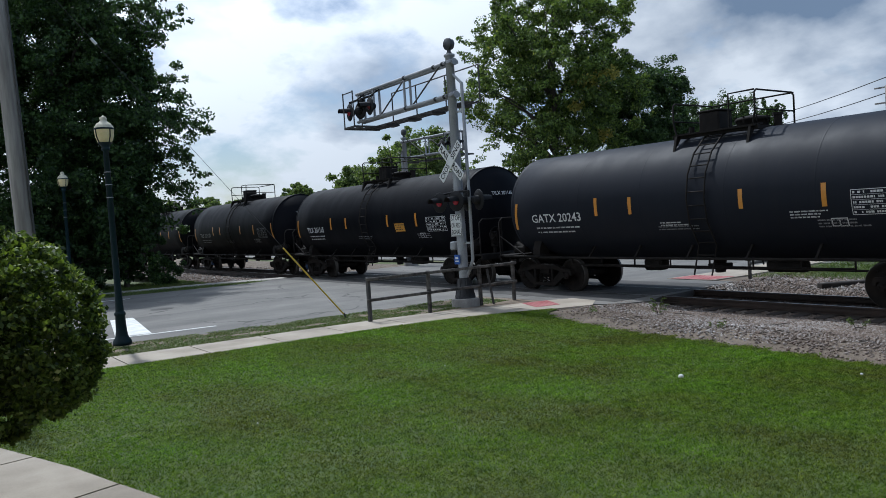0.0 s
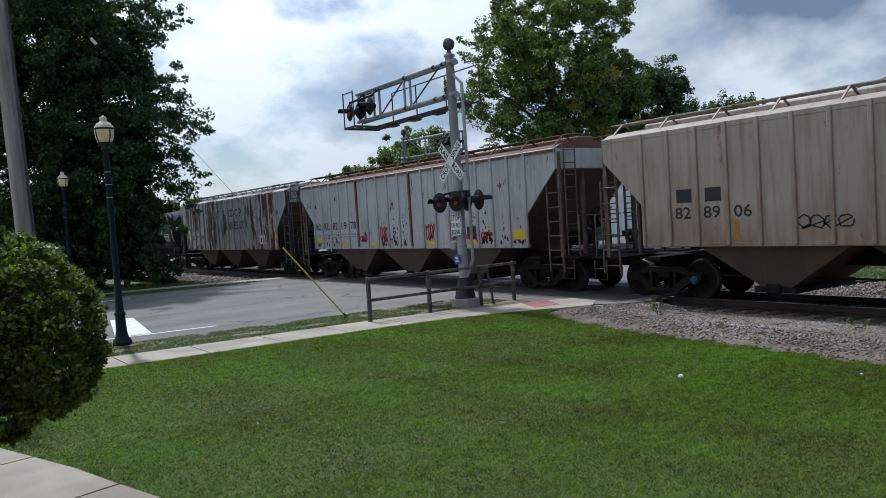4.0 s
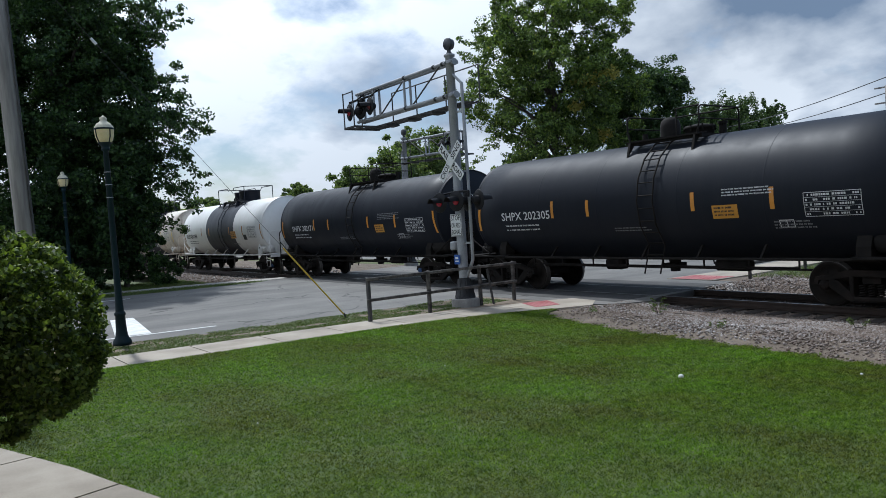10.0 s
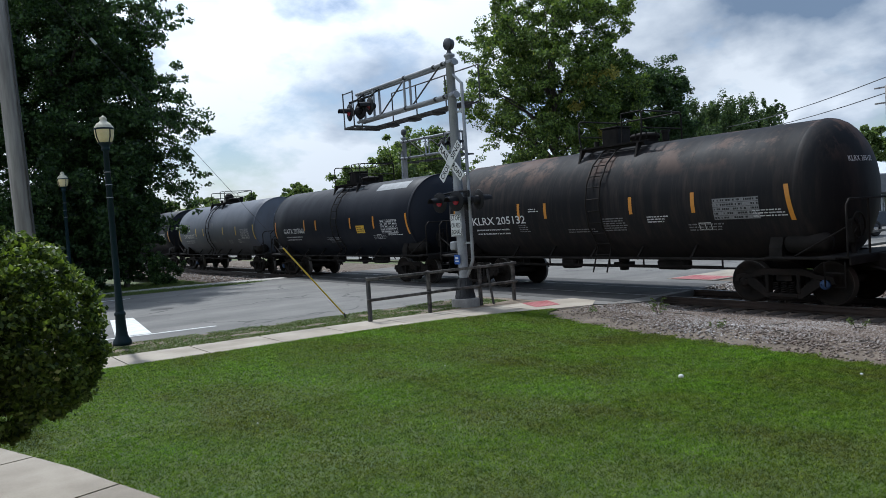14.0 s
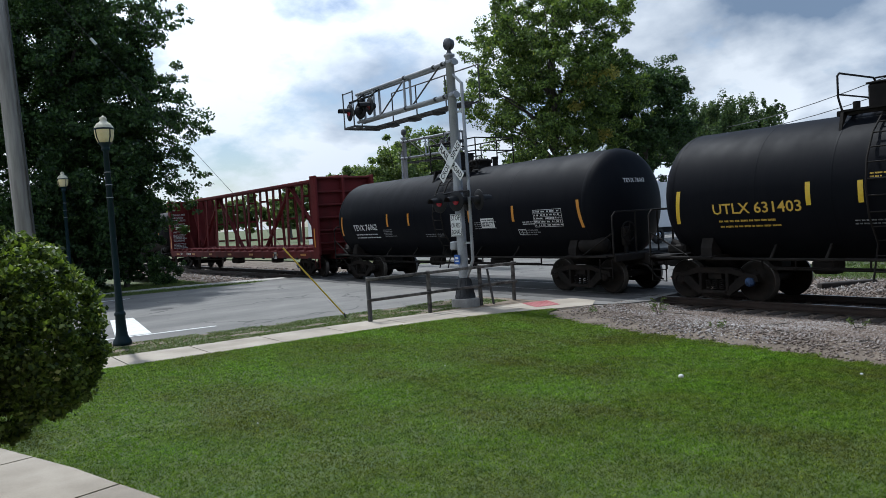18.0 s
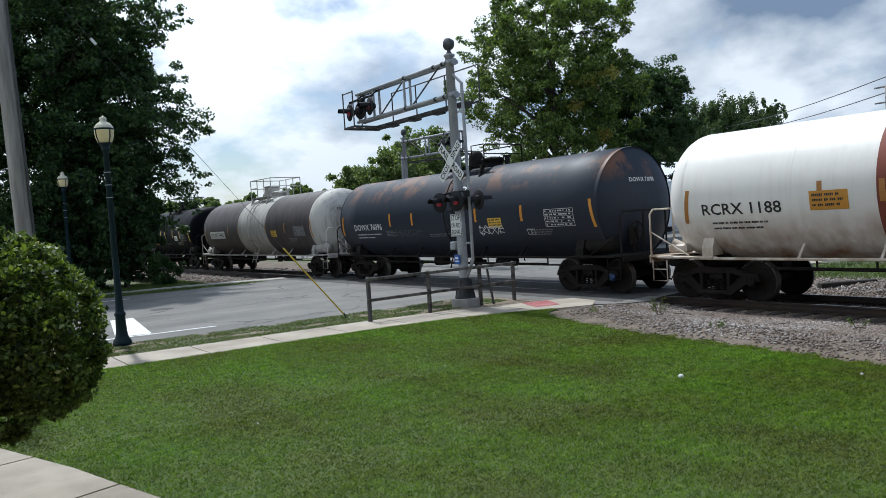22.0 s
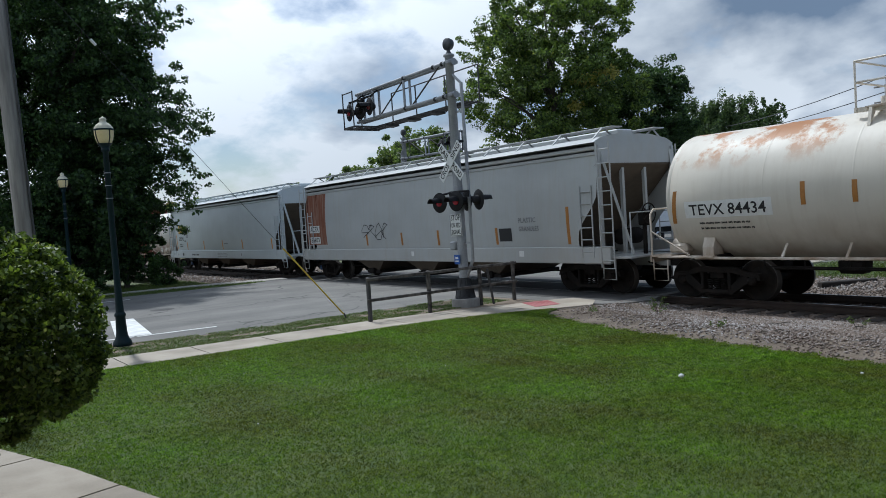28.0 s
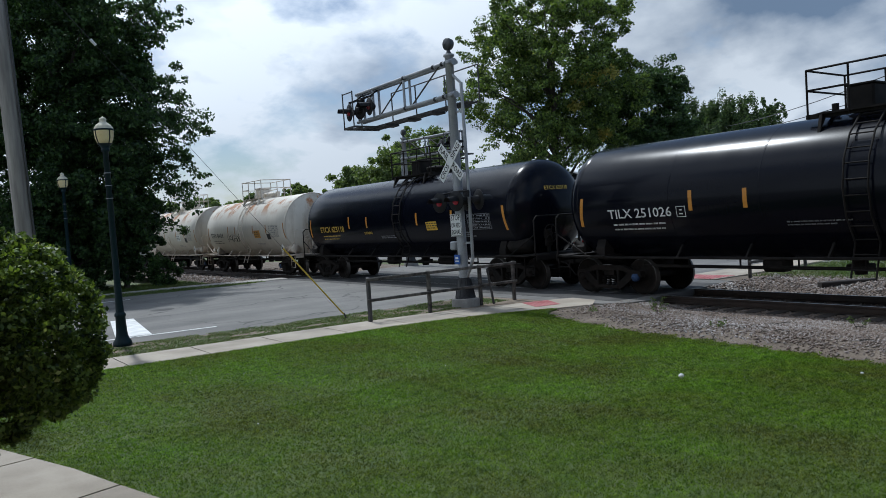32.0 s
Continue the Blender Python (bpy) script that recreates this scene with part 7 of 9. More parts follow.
# tubular railing by the pavement
rail = thing("railing", "weathered grey two-bar railing beside the pavement", "railing", at=pose(0, 14.97, 0))
for x in (8.72, 10.40, 11.99, 13.12):
    m = Mesh()
    m.box((x, 0, 0.42), (0.085, 0.085, 1.2), bev=0.012)
    part("post", m, M_WEATHERED if x > 9 else M_RAILDARK, rail)
for z in (0.97, 0.49):
    m = Mesh()
    m.box((10.92, -0.055, z), (4.55, 0.05, 0.07), bev=0.012)
    part("bar", m, M_WEATHERED, rail)
m = Mesh()
m.tube([(12.16, 14.86, 0.9), (12.33, 14.86, -0.1)], 0.03, 8)
solid("marker_post", m, M_RAILDARK, "thin leaning black steel post", "post")
# the same kind of railing across the tracks
rail2 = thing("railing", "grey two-bar railing across the tracks", "railing", at=pose(0, 12.2, 0))
for x in (19.6, 22.6, 25.6, 28.6):
    m = Mesh()
    m.box((x, 0, 0.35), (0.08, 0.08, 1.2), bev=0.012)
    part("post", m, M_WEATHERED, rail2)
for z in (0.9, 0.45):
    m = Mesh()
    m.box((24.1, -0.055, z), (9.2, 0.05, 0.08), bev=0.012)
    part("bar", m, M_WEATHERED, rail2)
sl = Mesh()
sl.box((0, 0, 0), (0.23, 1.5, 0.16), bev=0.02)
solid("old_tie", sl, M_TIE, "dark old railway tie lying on the gravel", "timber", at=pose(19.4, 9.4, -0.04, 0, 0, 60))


def street_lamp(x, y, k=1.0, lean=0.0):
    lp = thing("street_lamp", "dark green lamp post with a cream acorn globe", "street lamp", "street lamps", at=pose(x, y, -0.012, 0, lean, 0))
    m = Mesh()
    m.lathe([(0.001, 0.0), (0.19, 0.0), (0.19, 0.05), (0.175, 0.10), (0.135, 0.16), (0.124, 0.20), (0.108, 0.30), (0.096, 0.60), (0.112, 0.62), (0.112, 0.66), (0.085, 0.70)], "z", 24)
    part("base", m, M_LAMPGREEN, lp)
    m = Mesh()
    m.lathe([(0.085, 0.68), (0.066, 1.2), (0.056, 4.0), (0.085, 4.02), (0.085, 4.06), (0.07, 4.08), (0.11, 4.14), (0.15, 4.17)], "z", 20)
    part("post", m, M_LAMPGREEN, lp)
    m = Mesh()
    for z in (3.05, 3.31, 3.57):
        m.lathe([(0.066, z - 0.008), (0.072, z), (0.066, z + 0.008)], "z", 20)
    part("band", m, M_GALV, lp)
    m = Mesh()
    m.lathe([(0.10, 4.14), (0.14, 4.19), (0.172, 4.28), (0.186, 4.38), (0.188, 4.44)], "z", 28)
    part("globe", m, M_GLOBE, lp, "cream frosted globe")
    m = Mesh()
    m.lathe([(0.190, 4.432), (0.200, 4.45), (0.190, 4.468)], "z", 28)
    for a in range(4):
        t = a * math.pi / 2 + 0.4
        m.tube([(0.135 * math.cos(t), 0.135 * math.sin(t), 4.17), (0.182 * math.cos(t), 0.182 * math.sin(t), 4.29), (0.193 * math.cos(t), 0.193 * math.sin(t), 4.45)], 0.012, 6)
    part("cage", m, M_LAMPGREEN, lp)
    m = Mesh()
    m.lathe([(0.186, 4.46), (0.178, 4.50), (0.135, 4.56), (0.085, 4.59), (0.062, 4.63), (0.072, 4.66), (0.06, 4.69), (0.02, 4.71), (0.001, 4.74)], "z", 28)
    part("cap", m, M_WHITECAP, lp, "pale cap with finial")
    lp.scale = (k, k, k)
    return lp


street_lamp(3.82, 17.05, 1.03, lean=-0.4)
street_lamp(5.5, 32.1, 1.05)

# utility pole with its stay
up = thing("utility_pole", "weathered grey wooden utility pole", "utility pole")
m = Mesh()
m.lathe([(0.175, -0.3), (0.158, 2.5), (0.142, 6.0), (0.12, 10.5), (0.001, 10.52)], "z", 20)
part("pole", m, M_POLE, up, at=pose(2.12, 16.1, 0, 0, -1.75, 0))
c = Mesh()
c.tube([(2.26, 15.98, 0.0), (1.97, 15.98, 9.0)], 0.022, 7)
part("conduit", c, M_CABLE, up)
gy = thing("guy_wire", "steel stay wire with a yellow plastic guard", "guy wire")
A, B = Vector((8.80, 16.2, -0.02)), Vector((1.9, 16.15, 8.1))
m = Mesh()
m.tube([A, A + (B - A) * 0.5, B], 0.0045, 6)
part("wire", m, M_CABLE, gy)
m = Mesh()
m.tube([A + (B - A) * 0.015, A + (B - A) * 0.224], 0.019, 8)
part("guard", m, M_GUY, gy, "yellow plastic guard")
m = Mesh()
m.cyl(A + (B - A) * 0.757, A + (B - A) * 0.771, 0.028, seg=10)
part("insulator", m, M_SIGNWHITE, gy, "white strain insulator")
m = Mesh()
m.cyl((8.80, 16.22, -0.1), (8.72, 16.22, 0.12), 0.02, seg=8)
part("anchor", m, M_CABLE, gy)

# ---- buildings across the tracks ----
M_METALROOF = surface("white_metal_roof", (0.78, 0.80, 0.82), (0.84, 0.86, 0.88), 0.5, 0.5, 0.1, grain=6, stretch=(8, 0.3, 0.3))
M_SIDING = surface("pale_grey_siding", (0.60, 0.64, 0.68), (0.70, 0.73, 0.76), 0.6, 0.6, 0.0, grain=9, stretch=(6, 6, 0.2))
M_WHITEWALL = surface("white_wall", (0.76, 0.77, 0.78), (0.82, 0.83, 0.84), 0.7, 0.7, grain=20)
M_AWNING = surface("black_awning", (0.025, 0.027, 0.03), (0.045, 0.047, 0.05), 1.0, 0.7, grain=20)
M_GLASS = plain("dark_glass", (0.03, 0.035, 0.04), 0.08, vary=0.1)
M_DOOR = plain("door_white", (0.5, 0.5, 0.5), 0.5)


def wall_box(m, x0, x1, y0, y1, z0, z1):
    m.box(((x0 + x1) / 2, (y0 + y1) / 2, (z0 + z1) / 2), (x1 - x0, y1 - y0, z1 - z0))


shop = thing("shop_building", "long pale metal-sided shop with a white roof", "building", at=pose(5, 38.6, -0.5))
m = Mesh()
wall_box(m, 40, 98, 0, 16, 0, 4.6)
part("wall", m, M_SIDING, shop, "pale grey metal siding")
m = Mesh()
m.slab([(-0.4, 4.5), (8, 6.7), (16.4, 4.5), (16.4, 4.62), (8, 6.84), (-0.4, 4.62)], "x", 39.6, 98.4)
part("roof", m, M_METALROOF, shop, "white metal roof")
for x in (47.0, 58.0, 64.5, 72.0, 84.0):
    v = Mesh()
    v.cyl((x, 4.5, 5.4), (x, 4.5, 6.6), 0.22, seg=12)
    v.lathe([(0.3, 6.6), (0.34, 6.75), (0.15, 6.95), (0.001, 7.0)], "z", 12, at=(x, 4.5, 0))
    part("roof_vent", v, M_GALV, shop)
m = Mesh()
wall_box(m, 52.4, 56.4, 1.0, 3.6, 4.75, 6.1)
dm = part("rooftop_unit", m, M_GALV, shop, "grey rooftop unit")
m = Mesh()
wall_box(m, 52.9, 55.9, 0.96, 1.0, 5.0, 5.9)
part("grille", m, M_AWNING, dm)
m = Mesh()
m.box((55, -0.06, 3.1), (8.0, 0.12, 1.6), bev=0.02)
sg_ = part("sign_board", m, M_WHITEWALL, shop, "pale faded sign board")
m = Mesh()
for k, (dx, dz, w, h) in enumerate(((-2.4, 0.1, 1.3, 0.7), (0.3, 0.35, 2.4, 0.36), (0.3, -0.25, 2.2, 0.30), (2.6, 0.1, 0.6, 0.5))):
    m.box((55 + dx, -0.13, 3.1 + dz), (w, 0.02, h))
part("sign_bar", m, M_TXT_GREY, sg_)
m = Mesh()
wall_box(m, 50.4, 60.4, -0.05, 0.02, 1.6, 2.15)
part("window_strip", m, M_GLASS, shop, "dark window strip")
for x in (43.0, 46.5):
    m = Mesh()
    wall_box(m, x, x + 1.0, -0.05, 0.02, 0, 2.2)
    part("door", m, M_DOOR, shop)

store = thing("store_building", "low white store with a black awning", "building", at=pose(5.4, 36.2, -0.5))
m = Mesh()
wall_box(m, 69.6, 92, 0, 2.3, 0, 4.2)
part("wall", m, M_WHITEWALL, store)
m = Mesh()
m.slab([(-2.4, 2.6), (0.02, 4.55), (0.02, 4.42), (-2.3, 2.45)], "x", 70.0, 90)
part("awning", m, M_AWNING, store, "sloping black awning")
m = Mesh()
wall_box(m, 69.4, 92.2, -0.1, 2.35, 4.2, 4.5)
part("parapet", m, M_WHITEWALL, store)
for k in range(5):
    m = Mesh()
    wall_box(m, 71.0 + 3.2 * k, 73.6 + 3.2 * k, -0.06, 0.02, 0.5, 2.5)
    w = part("window", m, M_GLASS, store)
    f = Mesh()
    for dx in (0.0, 1.3, 2.6):
        f.box((71.0 + 3.2 * k + dx, -0.09, 1.5), (0.08, 0.06, 2.1))
    part("window_frame", f, M_WHITEWALL, w)
for x in (71, 78, 85):
    m = Mesh()
    m.cyl((x, -2.2, 0), (x, -2.2, 2.6), 0.06, seg=10)
    part("awning_post", m, M_WHITEWALL, store)

shed = thing("metal_shed", "white corrugated metal shed across the tracks", "building", at=pose(50.5, 76, -0.3))
m = Mesh()
wall_box(m, -7.5, 7.5, 0, 12, 0, 4.4)
part("wall", m, M_WHITEWALL, shed)
m = Mesh()
m.slab([(-7.8, 4.3), (0, 5.7), (7.8, 4.3), (7.8, 4.42), (0, 5.84), (-7.8, 4.42)], "y", -0.3, 12.3)
part("roof", m, M_METALROOF, shed)
m = Mesh()
wall_box(m, -0.5, 3.5, -0.06, 0.02, 0, 3.4)
part("shed_door", m, M_AWNING, shed)
m = Mesh()
wall_box(m, 4.6, 6.0, -0.06, 0.02, 2.4, 3.4)
part("window", m, M_GLASS, shed)
for k in range(3):
    solid("storage_tank", Mesh().lathe([(1.3, 0), (1.3, 3.6), (1.1, 4.0), (0.001, 4.3)], "z", 20), M_WHITEWALL, "white upright storage tank", "storage tank", "storage tanks", at=pose(37.5 + 2.9 * k, 71, -0.3))

# ---- road vehicles waiting beyond the train ----
M_CARDARK = plain("dark_blue_paint", (0.012, 0.016, 0.028), 0.2, vary=0.1)
M_CARWHITE = plain("white_vehicle_paint", (0.66, 0.67, 0.68), 0.25, vary=0.06)
M_TYRE = plain("tyre_rubber", (0.015, 0.015, 0.015), 0.85)
M_CHROME = plain("chrome", (0.5, 0.5, 0.5), 0.15, 0.95)
M_HEAD = plain("headlight_glass", (0.6, 0.6, 0.62), 0.1)
M_REDVAN = plain("red_paint", (0.30, 0.02, 0.015), 0.35)


def vehicle(name, label, category, at, profile, glass, width, wheels, r, mat, extras=()):
    """profile: side outline (along, up) from the nose at +; glass: side window outlines."""
    v = thing(name, label, category, at=at)
    m = Mesh()
    n = len(profile)
    pts = []
    for sx in (-1, 1):
        for u, z in profile:
            w = width / 2 * (1.0 if z < 1.05 else 1.0 - 0.13 * min(1, (z - 1.05) / 0.7))
            pts.append((sx * w, u, z))
    m.add(pts, [tuple(range(n))[::-1], tuple(range(n, 2 * n))] + [(i, (i + 1) % n, n + (i + 1) % n, n + i) for i in range(n)])
    part("body", m, mat, v)
    for g in glass:
        for sx in (-1, 1):
            q = Mesh()
            q.add([(sx * (width / 2 * (1.0 - 0.13 * min(1, max(0, (z - 1.05) / 0.7))) + 0.012), u, z) for u, z in g], [tuple(range(len(g)))])
            part("side_window", q, M_GLASS, v)
    for u in wheels:
        for sx in (-1, 1):
            q = Mesh()
            q.lathe([(r * 0.6, -0.11), (r * 0.92, -0.12), (r, -0.08), (r, 0.08), (r * 0.92, 0.12), (r * 0.6, 0.11)], "x", 24)
            w = part("wheel", q, M_TYRE, v, "black tyre", at=pose(sx * (width / 2 - 0.1), u, r))
            q = Mesh()
            q.lathe([(0.001, 0.09 * sx), (r * 0.3, 0.10 * sx), (r * 0.6, 0.08 * sx), (r * 0.6, -0.08 * sx)], "x", 20)
            part("rim", q, M_CHROME, w)
    for nm, c, s, mt in extras:
        q = Mesh()
        q.box(c, s, bev=0.02)
        part(nm, q, mt, v)
    return v


PICKUP = [(2.75, 0.45), (2.8, 0.85), (2.7, 1.08), (1.35, 1.18), (0.65, 1.78), (-0.75, 1.82), (-0.95, 1.22), (-2.75, 1.22), (-2.8, 0.6), (-2.7, 0.45)]
PICKGLASS = [[(1.15, 1.22), (0.6, 1.70), (0.05, 1.73), (0.05, 1.22)], [(-0.02, 1.22), (-0.02, 1.73), (-0.68, 1.74), (-0.78, 1.22)]]
PICKEX = [("windscreen", (0, 1.02, 1.47), (1.45, 0.06, 0.5), M_GLASS), ("grille", (0, 2.78, 0.82), (1.1, 0.06, 0.3), M_SIGBLACK), ("headlight", (-0.78, 2.74, 0.9), (0.3, 0.1, 0.2), M_HEAD), ("headlight", (0.78, 2.74, 0.9), (0.3, 0.1, 0.2), M_HEAD), ("front_bumper", (0, 2.84, 0.52), (1.9, 0.14, 0.22), M_CHROME), ("rear_bumper", (0, -2.84, 0.55), (1.9, 0.14, 0.2), M_CHROME)]
vehicle("pickup_truck", "dark blue pickup truck standing on the road", "pickup truck", pose(38.6, 19.2, 0, 0, 0, 78), PICKUP, PICKGLASS, 1.95, (1.75, -1.75), 0.39, M_CARDARK, PICKEX)
SUV = [(2.3, 0.4), (2.35, 0.9), (2.2, 1.05), (1.15, 1.15), (0.5, 1.72), (-2.0, 1.74), (-2.3, 1.15), (-2.35, 0.5), (-2.2, 0.4)]
SUVGLASS = [[(0.95, 1.18), (0.45, 1.64), (-0.2, 1.66), (-0.2, 1.18)], [(-0.28, 1.18), (-0.28, 1.66), (-1.1, 1.66), (-1.1, 1.18)]]
SUVEX = [("windscreen", (0, 0.86, 1.42), (1.4, 0.06, 0.48), M_GLASS), ("headlight", (-0.7, 2.28, 0.88), (0.34, 0.1, 0.18), M_HEAD), ("headlight", (0.7, 2.28, 0.88), (0.34, 0.1, 0.18), M_HEAD), ("front_bumper", (0, 2.36, 0.5), (1.8, 0.12, 0.25), M_CARDARK)]
vehicle("suv", "dark sport utility car with pale headlights", "car", pose(40.2, 22.4, 0, 0, 0, 84), SUV, SUVGLASS, 1.85, (1.45, -1.4), 0.37, M_CARDARK, SUVEX)
vehicle("pickup_truck", "white pickup truck parked across the tracks", "pickup truck", pose(39.5, 52, 0, 0, 0, 70), PICKUP, PICKGLASS, 1.95, (1.75, -1.75), 0.39, M_CARWHITE, PICKEX)
vehicle("suv", "white car parked across the tracks", "car", pose(34.5, 57, 0, 0, 0, 75), SUV, SUVGLASS, 1.85, (1.45, -1.4), 0.37, M_CARWHITE, SUVEX)
CAB = [(3.6, 0.6), (3.7, 1.1), (3.5, 1.45), (2.3, 1.75), (1.9, 2.45), (0.7, 2.5), (0.65, 0.7)]
vehicle("box_truck", "white box truck standing on the road", "truck", pose(33.6, 29.2, 0, 0, 0, 86), CAB, [[(2.1, 1.8), (1.8, 2.3), (1.0, 2.33), (1.0, 1.8)]], 2.25, (2.9, -2.3), 0.47, M_CARWHITE,
        [("cargo_box", (0, -1.9, 2.25), (2.45, 5.2, 2.6), M_CARWHITE), ("chassis", (0, -1.2, 0.75), (1.0, 6.0, 0.3), M_SIGBLACK), ("windscreen", (0, 2.12, 2.1), (1.9, 0.06, 0.6), M_GLASS), ("grille", (0, 3.66, 1.05), (1.2, 0.08, 0.5), M_SIGBLACK), ("headlight", (-0.9, 3.62, 1.0), (0.3, 0.1, 0.22), M_HEAD), ("headlight", (0.9, 3.62, 1.0), (0.3, 0.1, 0.22), M_HEAD), ("front_bumper", (0, 3.72, 0.62), (2.2, 0.14, 0.25), M_CHROME)])
m = Mesh()
m.box((0, 0, 1.0), (2.0, 4.5, 1.6), bev=0.1)
solid("red_container", m, M_REDVAN, "red metal container behind the road", "container", at=pose(36.5, 36.8, -0.2, 0, 0, 88))

# overhead lines on the far right
ln = thing("power_line", "two sagging overhead lines", "power line")
for z0, z1 in ((9.95, 12.4), (8.9, 11.6)):
    m = Mesh()
    P0, P1 = Vector((55.2, 23.6, z0)), Vector((92, 67, z1))
    m.tube([P0 + (P1 - P0) * t - Vector((0, 0, 4 * 0.9 * t * (1 - t))) for t in [k / 10 for k in range(11)]], 0.035, 5)
    part("cable", m, M_CABLE, ln)
    m = Mesh()
    P0, P1 = Vector((55.2, 23.6, z0)), Vector((50, -20, z0))
    m.tube([P0 + (P1 - P0) * t - Vector((0, 0, 4 * 0.7 * t * (1 - t))) for t in [k / 10 for k in range(11)]], 0.03, 5)
    part("cable", m, M_CABLE, ln)
p2 = thing("utility_pole", "grey wooden utility pole across the tracks", "utility pole", at=pose(55.2, 23.6, 0))
m = Mesh()
m.lathe([(0.16, -0.1), (0.12, 9.4), (0.001, 9.42)], "z", 14)
part("pole", m, M_POLE, p2)
for z in (9.9, 8.85):
    m = Mesh()
    m.box((0, 0, z - 0.62), (0.1, 1.6, 0.1))
    m.cyl((0, 0, z - 0.6), (0, 0, z + 0.05), 0.05, seg=8)
    part("cross_arm", m, M_POLE, p2)
# ---- plants ----
def leaf_material(name, dark, light, yellow, thin=0.35, patch=0.0):
    m = bpy.data.materials.new(name)
    m.use_nodes = True
    nt = m.node_tree
    b = nt.nodes["Principled BSDF"]
    b.inputs["Roughness"].default_value = 0.55
    geo = nt.nodes.new("ShaderNodeNewGeometry")
    r = nt.nodes.new("ShaderNodeValToRGB")
    r.color_ramp.elements[0].color, r.color_ramp.elements[1].color = (*dark, 1), (*light, 1)
    e = r.color_ramp.elements.new(0.96)
    e.color = (*light, 1)
    r.color_ramp.elements[-1].color = (*yellow, 1)
    nt.links.new(geo.outputs["Random Per Island"], r.inputs[0])
    col = blend(nt, 0.5, r.outputs[0], ramp_of(nt, noise_of(nt, 0.8, detail=4), 0.3, 0.7, (0.6, 0.6, 0.6, 1), (1, 1, 1, 1)), "MULTIPLY")
    if patch:
        col = blend(nt, blend(nt, 1.0, ramp_of(nt, noise_of(nt, 0.55, detail=5), 0.5, 0.66), (patch,) * 3, "MULTIPLY"), col, yellow)
    nt.links.new(col, b.inputs["Base Color"])
    tr = nt.nodes.new("ShaderNodeBsdfTranslucent")
    nt.links.new(blend(nt, 1.0, col, (1.0, 1.0, 0.55), "MULTIPLY"), tr.inputs["Color"])
    mix = nt.nodes.new("ShaderNodeMixShader")
    mix.inputs[0].default_value = thin
    nt.links.new(b.outputs[0], mix.inputs[1])
    nt.links.new(tr.outputs[0], mix.inputs[2])
    nt.links.new(mix.outputs[0], nt.nodes["Material Output"].inputs["Surface"])
    return m


M_BARK = surface("bark", (0.05, 0.042, 0.035), (0.11, 0.095, 0.08), 3.0, 0.95, grain=25, stretch=(1, 1, 0.2), bump=0.8, dist=0.03)
M_LEAF_DARK = leaf_material("dark_leaves", (0.012, 0.032, 0.012), (0.078, 0.152, 0.040), (0.13, 0.22, 0.055), 0.42)
M_LEAF_MID = leaf_material("maple_leaves", (0.020, 0.046, 0.014), (0.20, 0.30, 0.060), (0.30, 0.33, 0.08), 0.45)
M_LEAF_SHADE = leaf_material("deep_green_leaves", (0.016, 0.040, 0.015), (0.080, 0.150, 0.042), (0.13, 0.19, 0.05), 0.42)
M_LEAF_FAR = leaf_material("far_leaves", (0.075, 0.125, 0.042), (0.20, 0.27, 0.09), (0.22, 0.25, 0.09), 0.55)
M_LEAF_GROVE = leaf_material("grove_leaves", (0.028, 0.060, 0.024), (0.12, 0.185, 0.06), (0.15, 0.20, 0.07), 0.45)
M_LEAF_BUSH = leaf_material("bush_leaves", (0.014, 0.036, 0.008), (0.21, 0.30, 0.05), (0.46, 0.48, 0.19), 0.45)
M_LEAF_AMBER = leaf_material("amber_leaves", (0.28, 0.28, 0.06), (0.46, 0.41, 0.10), (0.50, 0.33, 0.08), 0.55)


def leaf_cloud(rng, centres, radii, per, size, droop=0.25, tall=0.72):
    """Arrays of small folded leaves gathered in clumps."""
    c = np.repeat(np.asarray(centres), per, axis=0)
    rad = np.repeat(np.asarray(radii), per)
    n = len(c)
    d = rng.normal(size=(n, 3))
    d /= np.linalg.norm(d, axis=1, keepdims=True)
    u = rng.random(n) ** 0.45
    pos = c + d * (rad * u)[:, None] * np.array([1.0, 1.0, tall])
    pos[:, 2] -= droop * rad * rng.random(n) ** 2
    a = rng.normal(size=(n, 3)) + np.array([0, 0, -0.3])
    a /= np.linalg.norm(a, axis=1, keepdims=True)
    nrm = rng.normal(size=(n, 3)) + np.array([0, 0, 0.9])
    b = np.cross(nrm, a)
    b /= np.linalg.norm(b, axis=1, keepdims=True) + 1e-9
    s = size * rng.uniform(0.6, 1.35, n)[:, None]
    up = np.cross(a, b) * s * 0.12
    v = np.stack([pos - a * s * 0.5, pos + b * s * 0.34 + up, pos + a * s * 0.55, pos - b * s * 0.34 + up], axis=1).reshape(-1, 3)
    f = np.arange(4 * n).reshape(-1, 4)
    return v, f


